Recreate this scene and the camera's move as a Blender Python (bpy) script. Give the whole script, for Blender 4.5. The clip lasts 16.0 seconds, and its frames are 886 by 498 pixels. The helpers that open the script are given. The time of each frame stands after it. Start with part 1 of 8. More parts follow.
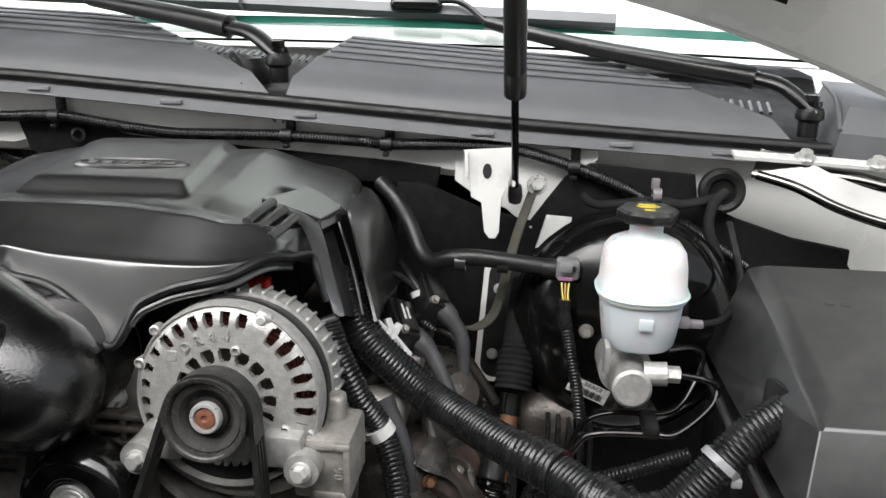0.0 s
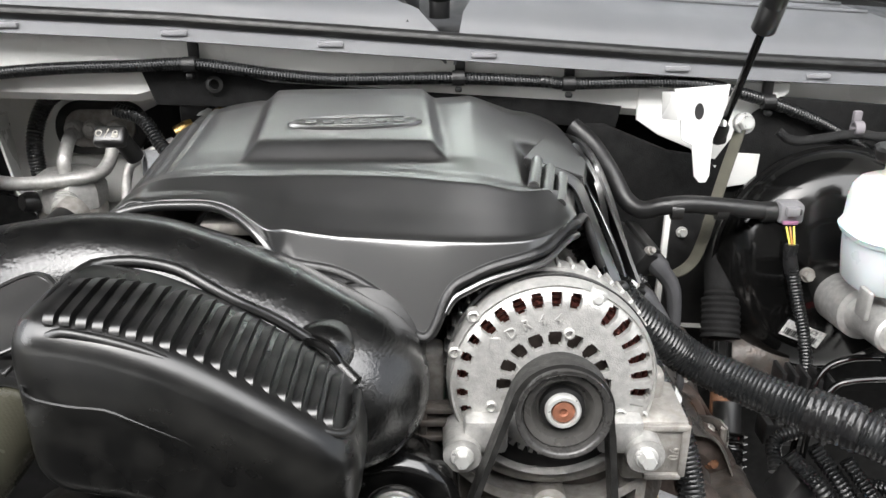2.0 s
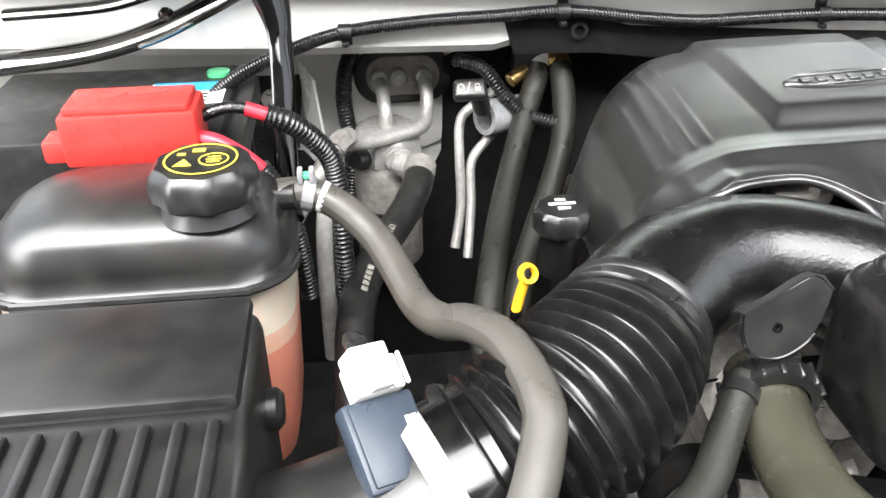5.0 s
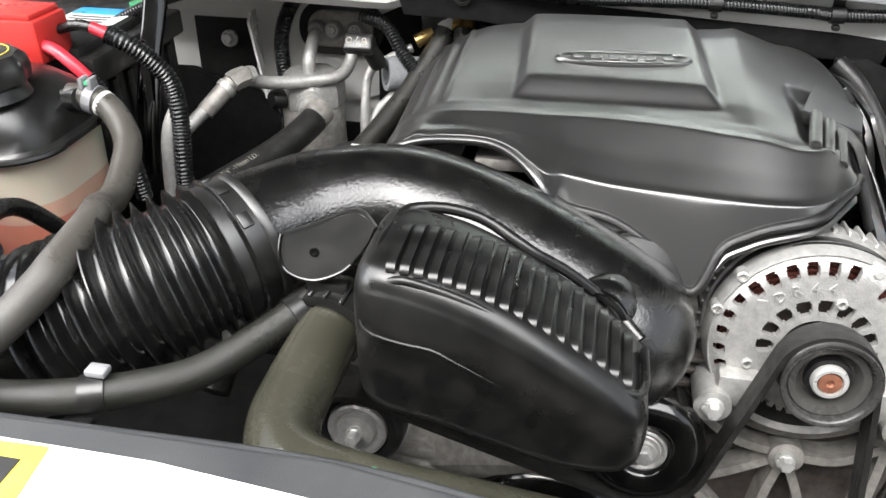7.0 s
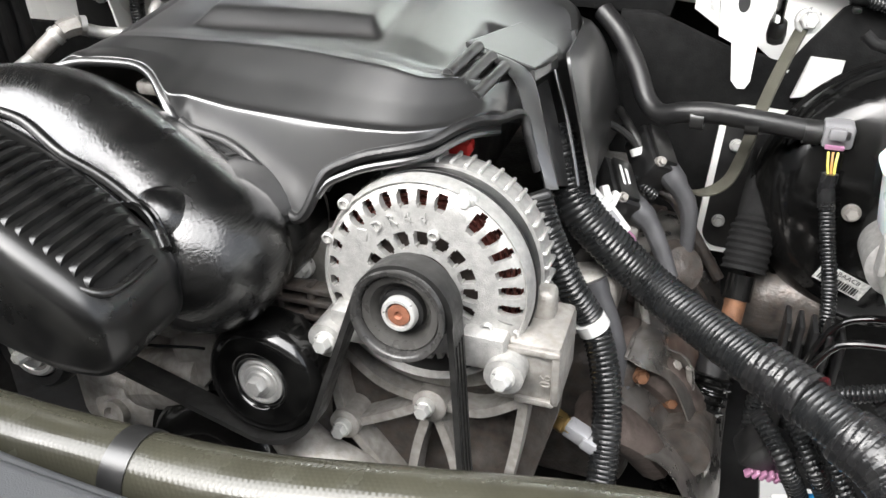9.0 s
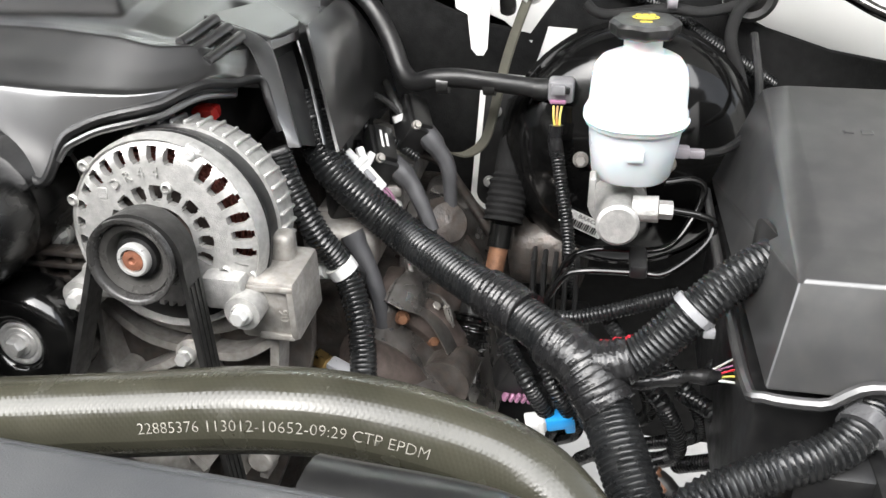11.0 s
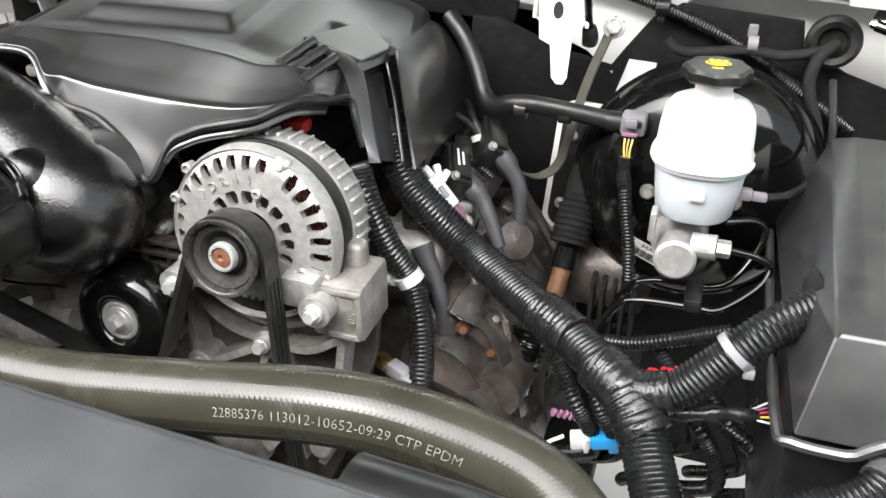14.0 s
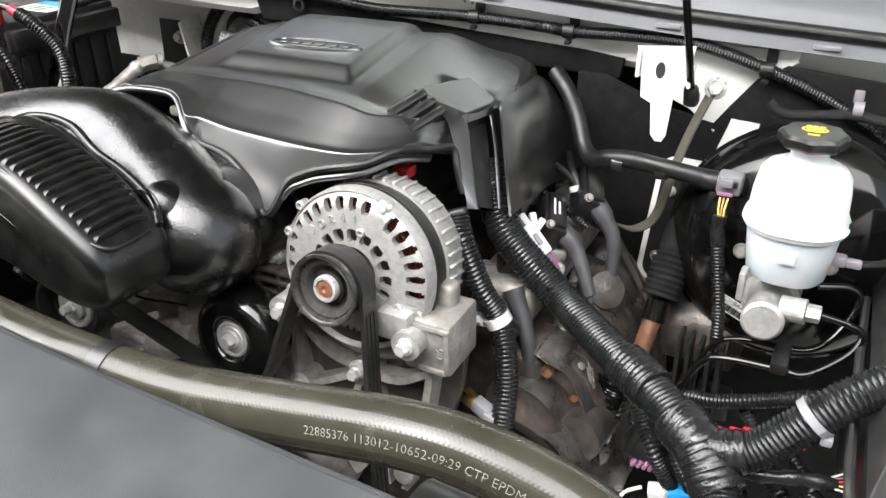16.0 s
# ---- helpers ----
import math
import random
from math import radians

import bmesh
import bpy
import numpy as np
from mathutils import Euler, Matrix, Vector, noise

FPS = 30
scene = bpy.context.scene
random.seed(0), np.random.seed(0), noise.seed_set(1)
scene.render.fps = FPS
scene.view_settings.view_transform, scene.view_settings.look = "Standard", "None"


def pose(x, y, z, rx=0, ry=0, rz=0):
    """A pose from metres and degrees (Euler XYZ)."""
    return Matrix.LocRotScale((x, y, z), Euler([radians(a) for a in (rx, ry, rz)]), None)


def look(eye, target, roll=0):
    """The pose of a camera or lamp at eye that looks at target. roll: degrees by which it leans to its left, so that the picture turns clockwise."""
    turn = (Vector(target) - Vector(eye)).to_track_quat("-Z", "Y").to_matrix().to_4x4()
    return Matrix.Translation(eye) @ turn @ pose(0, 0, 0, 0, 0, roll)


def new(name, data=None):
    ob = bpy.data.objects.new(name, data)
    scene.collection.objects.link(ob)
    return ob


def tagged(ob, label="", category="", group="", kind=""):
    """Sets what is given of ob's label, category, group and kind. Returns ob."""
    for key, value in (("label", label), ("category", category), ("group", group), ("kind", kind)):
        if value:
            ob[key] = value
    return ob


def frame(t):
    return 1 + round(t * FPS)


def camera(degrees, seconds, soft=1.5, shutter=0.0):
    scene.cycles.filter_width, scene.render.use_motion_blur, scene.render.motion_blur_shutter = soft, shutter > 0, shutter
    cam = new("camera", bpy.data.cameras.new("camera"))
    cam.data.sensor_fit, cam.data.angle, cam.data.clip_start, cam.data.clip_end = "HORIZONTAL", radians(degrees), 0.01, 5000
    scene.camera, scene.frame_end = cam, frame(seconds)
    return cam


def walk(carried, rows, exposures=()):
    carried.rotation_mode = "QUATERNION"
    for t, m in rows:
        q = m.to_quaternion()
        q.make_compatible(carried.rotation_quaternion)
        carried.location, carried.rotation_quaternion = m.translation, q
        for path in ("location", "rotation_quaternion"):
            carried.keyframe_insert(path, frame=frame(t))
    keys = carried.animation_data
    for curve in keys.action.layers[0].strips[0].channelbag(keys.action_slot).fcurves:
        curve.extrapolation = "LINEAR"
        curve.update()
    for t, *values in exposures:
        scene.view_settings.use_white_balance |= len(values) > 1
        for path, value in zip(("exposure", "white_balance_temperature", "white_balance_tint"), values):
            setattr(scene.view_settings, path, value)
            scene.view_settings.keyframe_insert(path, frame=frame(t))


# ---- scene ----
cam = camera(57.6, 16.0)
PATH = [
    (0, (-0.033, 0.063, 1.394), (-0.238, 1.962, 0.8), 1),
    (0.5, (-0.082, 0.095, 1.393), (-0.283, 1.992, 0.793), 1),
    (1, (-0.172, 0.097, 1.396), (-0.339, 1.959, 0.687), 0.6),
    (1.5, (-0.26, 0.097, 1.421), (-0.355, 1.946, 0.663), -0.1),
    (2, (-0.358, 0.118, 1.41), (-0.354, 1.956, 0.622), 0.2),
    (2.5, (-0.451, 0.146, 1.429), (-0.342, 1.95, 0.574), 0.2),
    (3, (-0.576, 0.175, 1.437), (-0.367, 1.947, 0.534), 0.5),
    (3.5, (-0.713, 0.178, 1.456), (-0.436, 1.91, 0.496), 1),
    (4, (-0.813, 0.178, 1.469), (-0.494, 1.888, 0.482), 0.7),
    (4.2, (-0.843, 0.178, 1.472), (-0.537, 1.885, 0.476), 0.3),
    (4.72, (-0.891, 0.176, 1.477), (-0.632, 1.872, 0.457), -0.2),
    (5.25, (-0.856, 0.169, 1.473), (-0.74, 1.864, 0.434), -0.6),
    (5.78, (-0.762, 0.157, 1.467), (-0.822, 1.852, 0.414), -0.8),
    (6.3, (-0.635, 0.14, 1.464), (-0.836, 1.825, 0.406), -0.6),
    (6.5, (-0.582, 0.131, 1.462), (-0.834, 1.811, 0.405), -0.5),
    (7, (-0.454, 0.113, 1.466), (-0.793, 1.775, 0.406), -0.1),
    (7.5, (-0.326, 0.136, 1.443), (-0.703, 1.789, 0.382), -0.2),
    (8, (-0.227, 0.166, 1.429), (-0.655, 1.805, 0.365), -0.4),
    (8.5, (-0.157, 0.182, 1.416), (-0.662, 1.801, 0.355), -0.7),
    (9, (-0.093, 0.191, 1.403), (-0.675, 1.792, 0.355), -1.6),
    (9.5, (-0.031, 0.195, 1.389), (-0.624, 1.802, 0.356), -1.9),
    (10, (0.015, 0.186, 1.384), (-0.505, 1.826, 0.363), -1.4),
    (10.2, (0.032, 0.178, 1.384), (-0.457, 1.83, 0.37), -1.3),
    (10.72, (0.054, 0.158, 1.383), (-0.344, 1.835, 0.37), -1.2),
    (11.25, (0.044, 0.132, 1.386), (-0.256, 1.82, 0.359), -1.6),
    (11.78, (0.029, 0.111, 1.391), (-0.196, 1.801, 0.347), -2),
    (12.3, (0.034, 0.106, 1.398), (-0.165, 1.797, 0.348), -2),
    (12.5, (0.048, 0.103, 1.402), (-0.125, 1.797, 0.353), -1.6),
    (13, (0.067, 0.116, 1.407), (-0.145, 1.808, 0.363), -1.5),
    (13.5, (0.072, 0.12, 1.415), (-0.206, 1.81, 0.381), 0.6),
    (14, (0.077, 0.12, 1.423), (-0.472, 1.749, 0.401), 0),
    (14.5, (0.092, 0.121, 1.423), (-0.591, 1.703, 0.408), -0.3),
    (15, (0.095, 0.127, 1.431), (-0.642, 1.691, 0.426), -0.4),
    (15.5, (0.101, 0.121, 1.436), (-0.679, 1.68, 0.457), -0.5),
    (16, (0.105, 0.096, 1.449), (-0.71, 1.661, 0.508), -0.7),
]
EXPOSURES = [(0.0, 0.82), (0.5, 0.88), (1.0, 1.1), (2.0, 1.6), (3.0, 2.0), (4.2, 2.35), (6.3, 1.78), (7.5, 1.64), (8.5, 1.85), (9.5, 1.9), (12.5, 1.58), (14.0, 1.68), (16.0, 1.7)]
walk(cam, [(t, look(eye, target, roll)) for t, eye, target, roll in PATH], EXPOSURES)

# ---- world, sun and exposure ----
world = bpy.data.worlds.new("sky")
scene.world = world
world.use_nodes = True
wn = world.node_tree.nodes
sky = wn.new("ShaderNodeTexSky")
sky.sky_type = "NISHITA"
sky.sun_disc = False
sky.sun_elevation, sky.sun_rotation = radians(52), radians(204)
sky.dust_density, sky.air_density, sky.ozone_density = 4.0, 1.0, 1.0
mute = wn.new("ShaderNodeHueSaturation")
mute.inputs["Saturation"].default_value = 0.25
world.node_tree.links.new(sky.outputs[0], mute.inputs["Color"])
world.node_tree.links.new(mute.outputs[0], wn["Background"].inputs["Color"])
wn["Background"].inputs["Strength"].default_value = 0.15
sun = new("sun", bpy.data.lights.new("sun", "SUN"))
sun.data.energy, sun.data.angle, sun.data.color = 5.5, radians(110), (1.0, 0.995, 0.99)
sun.matrix_world = look((0, 0, 5), (1.5, 3.3, 0.4))


# ---- mesh helpers ----
class Geo:
    """Vertices, faces and a flat coordinate for each vertex."""

    def __init__(self, v=(), f=(), uv=None):
        self.v = [tuple(p) for p in v]
        self.f = [tuple(q) for q in f]
        self.uv = list(uv) if uv is not None else [(0.0, 0.0)] * len(self.v)

    def add(self, other):
        n = len(self.v)
        self.v += other.v
        self.uv += other.uv
        self.f += [tuple(i + n for i in q) for q in other.f]
        return self

    def at(self, m):
        m = m if isinstance(m, Matrix) else Matrix.Translation(m)
        self.v = [tuple(m @ Vector(p)) for p in self.v]
        return self


def join(*geos):
    g = Geo()
    for x in geos:
        g.add(x)
    return g


def from_bm(bm):
    bm.verts.index_update()
    g = Geo([v.co[:] for v in bm.verts], [[v.index for v in q.verts] for q in bm.faces])
    bm.free()
    return g


def rbox(sx, sy, sz, bevel=0.003, seg=2, at=(0, 0, 0)):
    """A box with rounded edges."""
    bm = bmesh.new()
    bmesh.ops.create_cube(bm, size=1, matrix=Matrix.Diagonal((sx, sy, sz, 1)))
    b = min(bevel, 0.49 * min(sx, sy, sz))
    if b > 0:
        bmesh.ops.bevel(bm, geom=bm.edges[:], offset=b, segments=seg, profile=0.5, affect="EDGES")
    return from_bm(bm).at(Vector(at))


def slab(outline, depth, bevel=0.0015, seg=2):
    """An outline in x and y, raised by depth along z, with rounded rims."""
    bm = bmesh.new()
    face = bm.faces.new([bm.verts.new((x, y, 0)) for x, y in outline])
    r = bmesh.ops.extrude_face_region(bm, geom=[face])
    vs = [e for e in r["geom"] if isinstance(e, bmesh.types.BMVert)]
    bmesh.ops.translate(bm, verts=vs, vec=(0, 0, depth))
    bmesh.ops.recalc_face_normals(bm, faces=bm.faces[:])
    if bevel > 0:
        rim = [e for e in bm.edges if abs(e.verts[0].co.z - e.verts[1].co.z) < 1e-7]
        bmesh.ops.bevel(bm, geom=rim, offset=bevel, segments=seg, profile=0.5, affect="EDGES")
    return from_bm(bm)


def lathe(profile, seg=32, squash=1.0, wave=0, depth=0.0):
    """A profile of (radius, height) turned about z. wave, depth: grips round the rim."""
    v, f, n = [], [], len(profile)
    for i in range(seg):
        a = 2 * math.pi * i / seg
        k = 1 + depth * max(-0.6, math.cos(a * wave)) if wave else 1
        v += [(r * k * math.cos(a), r * k * math.sin(a) * squash, z) for r, z in profile]
    for i in range(seg):
        j = (i + 1) % seg
        f += [(i * n + k, j * n + k, j * n + k + 1, i * n + k + 1) for k in range(n - 1)]
    if min(profile[0][0], profile[-1][0]) > 1e-6 and abs(profile[0][0] - profile[-1][0]) < 0.0055:
        f += [(i * n + n - 1, ((i + 1) % seg) * n + n - 1, ((i + 1) % seg) * n, i * n) for i in range(seg)]
        return Geo(v, f)
    if profile[0][0] > 1e-6:
        f.append(tuple(i * n for i in reversed(range(seg))))
    if profile[-1][0] > 1e-6:
        f.append(tuple(i * n + n - 1 for i in range(seg)))
    return Geo(v, f)


def smooth_path(points, step=0.006):
    """A Catmull-Rom path through the points, at even steps."""
    p = [Vector(q) for q in points]
    p = [2 * p[0] - p[1], *p, 2 * p[-1] - p[-2]]
    out = []
    for a, b, c, d in zip(p, p[1:], p[2:], p[3:]):
        n = max(2, int((c - b).length / step))
        for i in range(n):
            t = i / n
            out.append(0.5 * (2 * b + (c - a) * t + (2 * a - 5 * b + 4 * c - d) * t * t + (3 * b - a - 3 * c + d) * t ** 3))
    return out + [p[-2]]


def frames(path):
    """A turning-free frame along a path: place, side, up, length so far."""
    out, side, s = [], None, 0.0
    for i, p in enumerate(path):
        d = (path[min(i + 1, len(path) - 1)] - path[max(i - 1, 0)]).normalized()
        if side is None:
            side = d.cross(Vector((0, 0, 1)))
            side = side if side.length > 0.05 else d.cross(Vector((0, 1, 0)))
        side = (side - d * side.dot(d)).normalized()
        if i:
            s += (p - path[i - 1]).length
        out.append((p, side, side.cross(d), s))
    return out


def sweep(fr, radius, seg=16, flat=1.0, caps=True):
    """A tube along frames; radius is a number or a function of the length so far."""
    v, f, uv = [], [], []
    for p, side, up, s in fr:
        r = radius(s) if callable(radius) else radius
        for j in range(seg + 1):
            a = 2 * math.pi * j / seg
            v.append(p + side * (r * math.cos(a)) + up * (r * flat * math.sin(a)))
            uv.append((j / seg, s))
    n = seg + 1
    for i in range(len(fr) - 1):
        f += [(i * n + j, i * n + j + 1, (i + 1) * n + j + 1, (i + 1) * n + j) for j in range(seg)]
    if caps:
        f += [tuple(reversed(range(seg))), tuple((len(fr) - 1) * n + j for j in range(seg))]
    return Geo(v, f, uv)


def tube(points, r, seg=16, step=0.006, flat=1.0):
    return sweep(frames(smooth_path(points, step)), r, seg, flat)


def conduit(points, r, pitch=0.0042, dip=0.0016, seg=14):
    """A split corrugated conduit: four rings for each rib."""
    fine = smooth_path(points, pitch / 4)
    fr = frames(fine)
    shape = (0.0, 0.25, 1.0, 0.75)
    rows = [(p, a, b, s) for p, a, b, s in fr]
    g = Geo()
    v, f, uv = [], [], []
    for i, (p, a, b, s) in enumerate(rows):
        rr = r - dip * shape[i % 4]
        for j in range(seg + 1):
            q = 2 * math.pi * j / seg
            v.append(p + a * (rr * math.cos(q)) + b * (rr * math.sin(q)))
            uv.append((j / seg, s))
    n = seg + 1
    for i in range(len(rows) - 1):
        f += [(i * n + j, i * n + j + 1, (i + 1) * n + j + 1, (i + 1) * n + j) for j in range(seg)]
    f += [tuple(reversed(range(seg))), tuple((len(rows) - 1) * n + j for j in range(seg))]
    return Geo(v, f, uv)


def ribbon(points, width, thick, across=(0, 1, 0), step=0.005):
    """A flat band along a path, as wide as given along one direction."""
    w = Vector(across).normalized()
    path = smooth_path(points, step)
    v, f, uv, s = [], [], [], 0.0
    for i, p in enumerate(path):
        d = (path[min(i + 1, len(path) - 1)] - path[max(i - 1, 0)]).normalized()
        if i:
            s += (p - path[i - 1]).length
        c = (w - d * w.dot(d)).normalized()
        n = d.cross(c).normalized()
        for a, b in ((-1, -1), (1, -1), (1, 1), (-1, 1)):
            v.append(p + c * (a * width / 2) + n * (b * thick / 2))
            uv.append((0.5 + a / 2, s))
    for i in range(len(path) - 1):
        f += [(4 * i + k, 4 * i + (k + 1) % 4, 4 * i + 4 + (k + 1) % 4, 4 * i + 4 + k) for k in range(4)]
    m = 4 * (len(path) - 1)
    f += [(3, 2, 1, 0), (m, m + 1, m + 2, m + 3)]
    return Geo(v, f, uv)


def loft(loops, caps=True):
    """Skin over closed loops of equal length."""
    n = len(loops[0])
    v = [p for q in loops for p in q]
    f = []
    for i in range(len(loops) - 1):
        f += [(i * n + j, i * n + (j + 1) % n, (i + 1) * n + (j + 1) % n, (i + 1) * n + j) for j in range(n)]
    if caps:
        f += [tuple(reversed(range(n))), tuple((len(loops) - 1) * n + j for j in range(n))]
    return Geo(v, f)


def round_loop(w, h, r, n=6):
    """A rounded rectangle round the origin, as (x, y)."""
    out = []
    for cx, cy, a0 in ((w / 2 - r, h / 2 - r, 0), (-w / 2 + r, h / 2 - r, 90), (-w / 2 + r, -h / 2 + r, 180), (w / 2 - r, -h / 2 + r, 270)):
        out += [(cx + r * math.cos(radians(a0 + 90 * i / n)), cy + r * math.sin(radians(a0 + 90 * i / n))) for i in range(n + 1)]
    return out


def sheet(grid, thick=0.0025):
    """A curved sheet through a grid of points, with a back and rims."""
    g = np.array(grid, dtype=float)
    n, m = g.shape[:2]
    du, dv = np.gradient(g, axis=0), np.gradient(g, axis=1)
    nor = np.cross(du, dv)
    nor /= np.maximum(np.linalg.norm(nor, axis=2, keepdims=True), 1e-9)
    back = g - nor * thick
    v = [tuple(p) for p in g.reshape(-1, 3)] + [tuple(p) for p in back.reshape(-1, 3)]
    k, f = n * m, []
    for i in range(n - 1):
        for j in range(m - 1):
            a, b, c, d = i * m + j, (i + 1) * m + j, (i + 1) * m + j + 1, i * m + j + 1
            f += [(a, b, c, d), (k + d, k + c, k + b, k + a)]
    for i in range(n - 1):
        a, b = i * m, (i + 1) * m
        f += [(b, a, k + a, k + b), (a + m - 1, b + m - 1, k + b + m - 1, k + a + m - 1)]
    for j in range(m - 1):
        a, b = j, (n - 1) * m + j
        f += [(a, a + 1, k + a + 1, k + a), (b + 1, b, k + b, k + b + 1)]
    return Geo(v, f)


def facing(at, normal, up=(0, 0, 1)):
    """A frame at a place: z along the normal, y as near to up as may be."""
    z = Vector(normal).normalized()
    x = Vector(up).cross(z).normalized()
    y = z.cross(x)
    m = Matrix((x, y, z)).transposed().to_4x4()
    m.translation = at
    return m


def hex_bolt(r=0.008, h=0.006, washer=0.0):
    """A hexagon head on a flange, along z."""
    w = washer or r * 1.45
    head = lathe([(r * 1.1, 0.0), (r * 1.1, h * 0.8), (r * 0.9, h), (0.0, h)], 6)
    return join(lathe([(w, -0.004), (w, 0.001), (w * 0.93, 0.002), (0.0, 0.002)], 24), head.at(Vector((0, 0, 0.001))))


PLACE = {}


def link(name, geo, material, label="", smooth=38):
    c = np.array(geo.v, dtype=float)
    mid = (c.min(0) + c.max(0)) / 2
    me = bpy.data.meshes.new(name)
    me.from_pydata((c - mid).tolist(), [], geo.f)
    if any(u != (0.0, 0.0) for u in geo.uv[:40]):
        layer = me.uv_layers.new(name="flat")
        idx = np.empty(len(me.loops), dtype=np.int32)
        me.loops.foreach_get("vertex_index", idx)
        layer.data.foreach_set("uv", np.array(geo.uv, dtype=np.float32)[idx].ravel())
    bm = bmesh.new()
    bm.from_mesh(me)
    bmesh.ops.recalc_face_normals(bm, faces=bm.faces[:])
    bm.to_mesh(me)
    bm.free()
    me.polygons.foreach_set("use_smooth", [True] * len(me.polygons))
    me.set_sharp_from_angle(angle=radians(smooth))
    me.materials.append(material)
    ob = new(name, me)
    ob.location = mid
    PLACE[ob] = Matrix.Translation(mid)
    if label:
        ob["label"] = label
    return ob


def part(name, geo, material, parent, label="", smooth=38):
    """One mesh under a thing or under a part, given in the world's metres."""
    ob = link(name, geo, material, label, smooth)
    ob.parent = parent
    ob.matrix_parent_inverse = PLACE[parent].inverted()
    return ob


def thing(name, at, label, category, group="", kind=""):
    ob = new(name)
    ob.empty_display_size = 0.02
    ob.location = at
    PLACE[ob] = Matrix.Translation(at)
    return tagged(ob, label, category, group, kind)


def single(name, geo, material, label, category, group="", kind="", smooth=38):
    return tagged(link(name, geo, material, "", smooth), label, category, group, kind)


def words(body, size, m, depth=0.0004, thin=0.0):
    """Raised letters, centred at the frame m."""
    cu = bpy.data.curves.new("words", "FONT")
    cu.body, cu.size, cu.extrude, cu.align_x, cu.align_y = body, size, depth, "CENTER", "CENTER"
    cu.resolution_u, cu.offset = 2, -thin
    ob = bpy.data.objects.new("words", cu)
    me = bpy.data.meshes.new_from_object(ob)
    g = Geo([v.co[:] for v in me.vertices], [tuple(p.vertices) for p in me.polygons])
    bpy.data.objects.remove(ob)
    bpy.data.meshes.remove(me)
    bpy.data.curves.remove(cu)
    return g.at(m) if m is not None else g


def interp(x, table):
    return float(np.interp(x, [a for a, _ in table], [b for _, b in table]))


def curve_at(x, table):
    """A smooth curve through a table."""
    xs, ys = [a for a, _ in table], [b for _, b in table]
    i = min(max(int(np.searchsorted(xs, x)) - 1, 0), len(xs) - 2)
    h = xs[i + 1] - xs[i]
    t = min(max((x - xs[i]) / h, 0), 1)
    m0 = 0 if i == 0 else (ys[i + 1] - ys[i - 1]) / (xs[i + 1] - xs[i - 1])
    m1 = 0 if i == len(xs) - 2 else (ys[i + 2] - ys[i]) / (xs[i + 2] - xs[i])
    return (2 * t ** 3 - 3 * t * t + 1) * ys[i] + (t ** 3 - 2 * t * t + t) * h * m0 + (3 * t * t - 2 * t ** 3) * ys[i + 1] + (t ** 3 - t * t) * h * m1


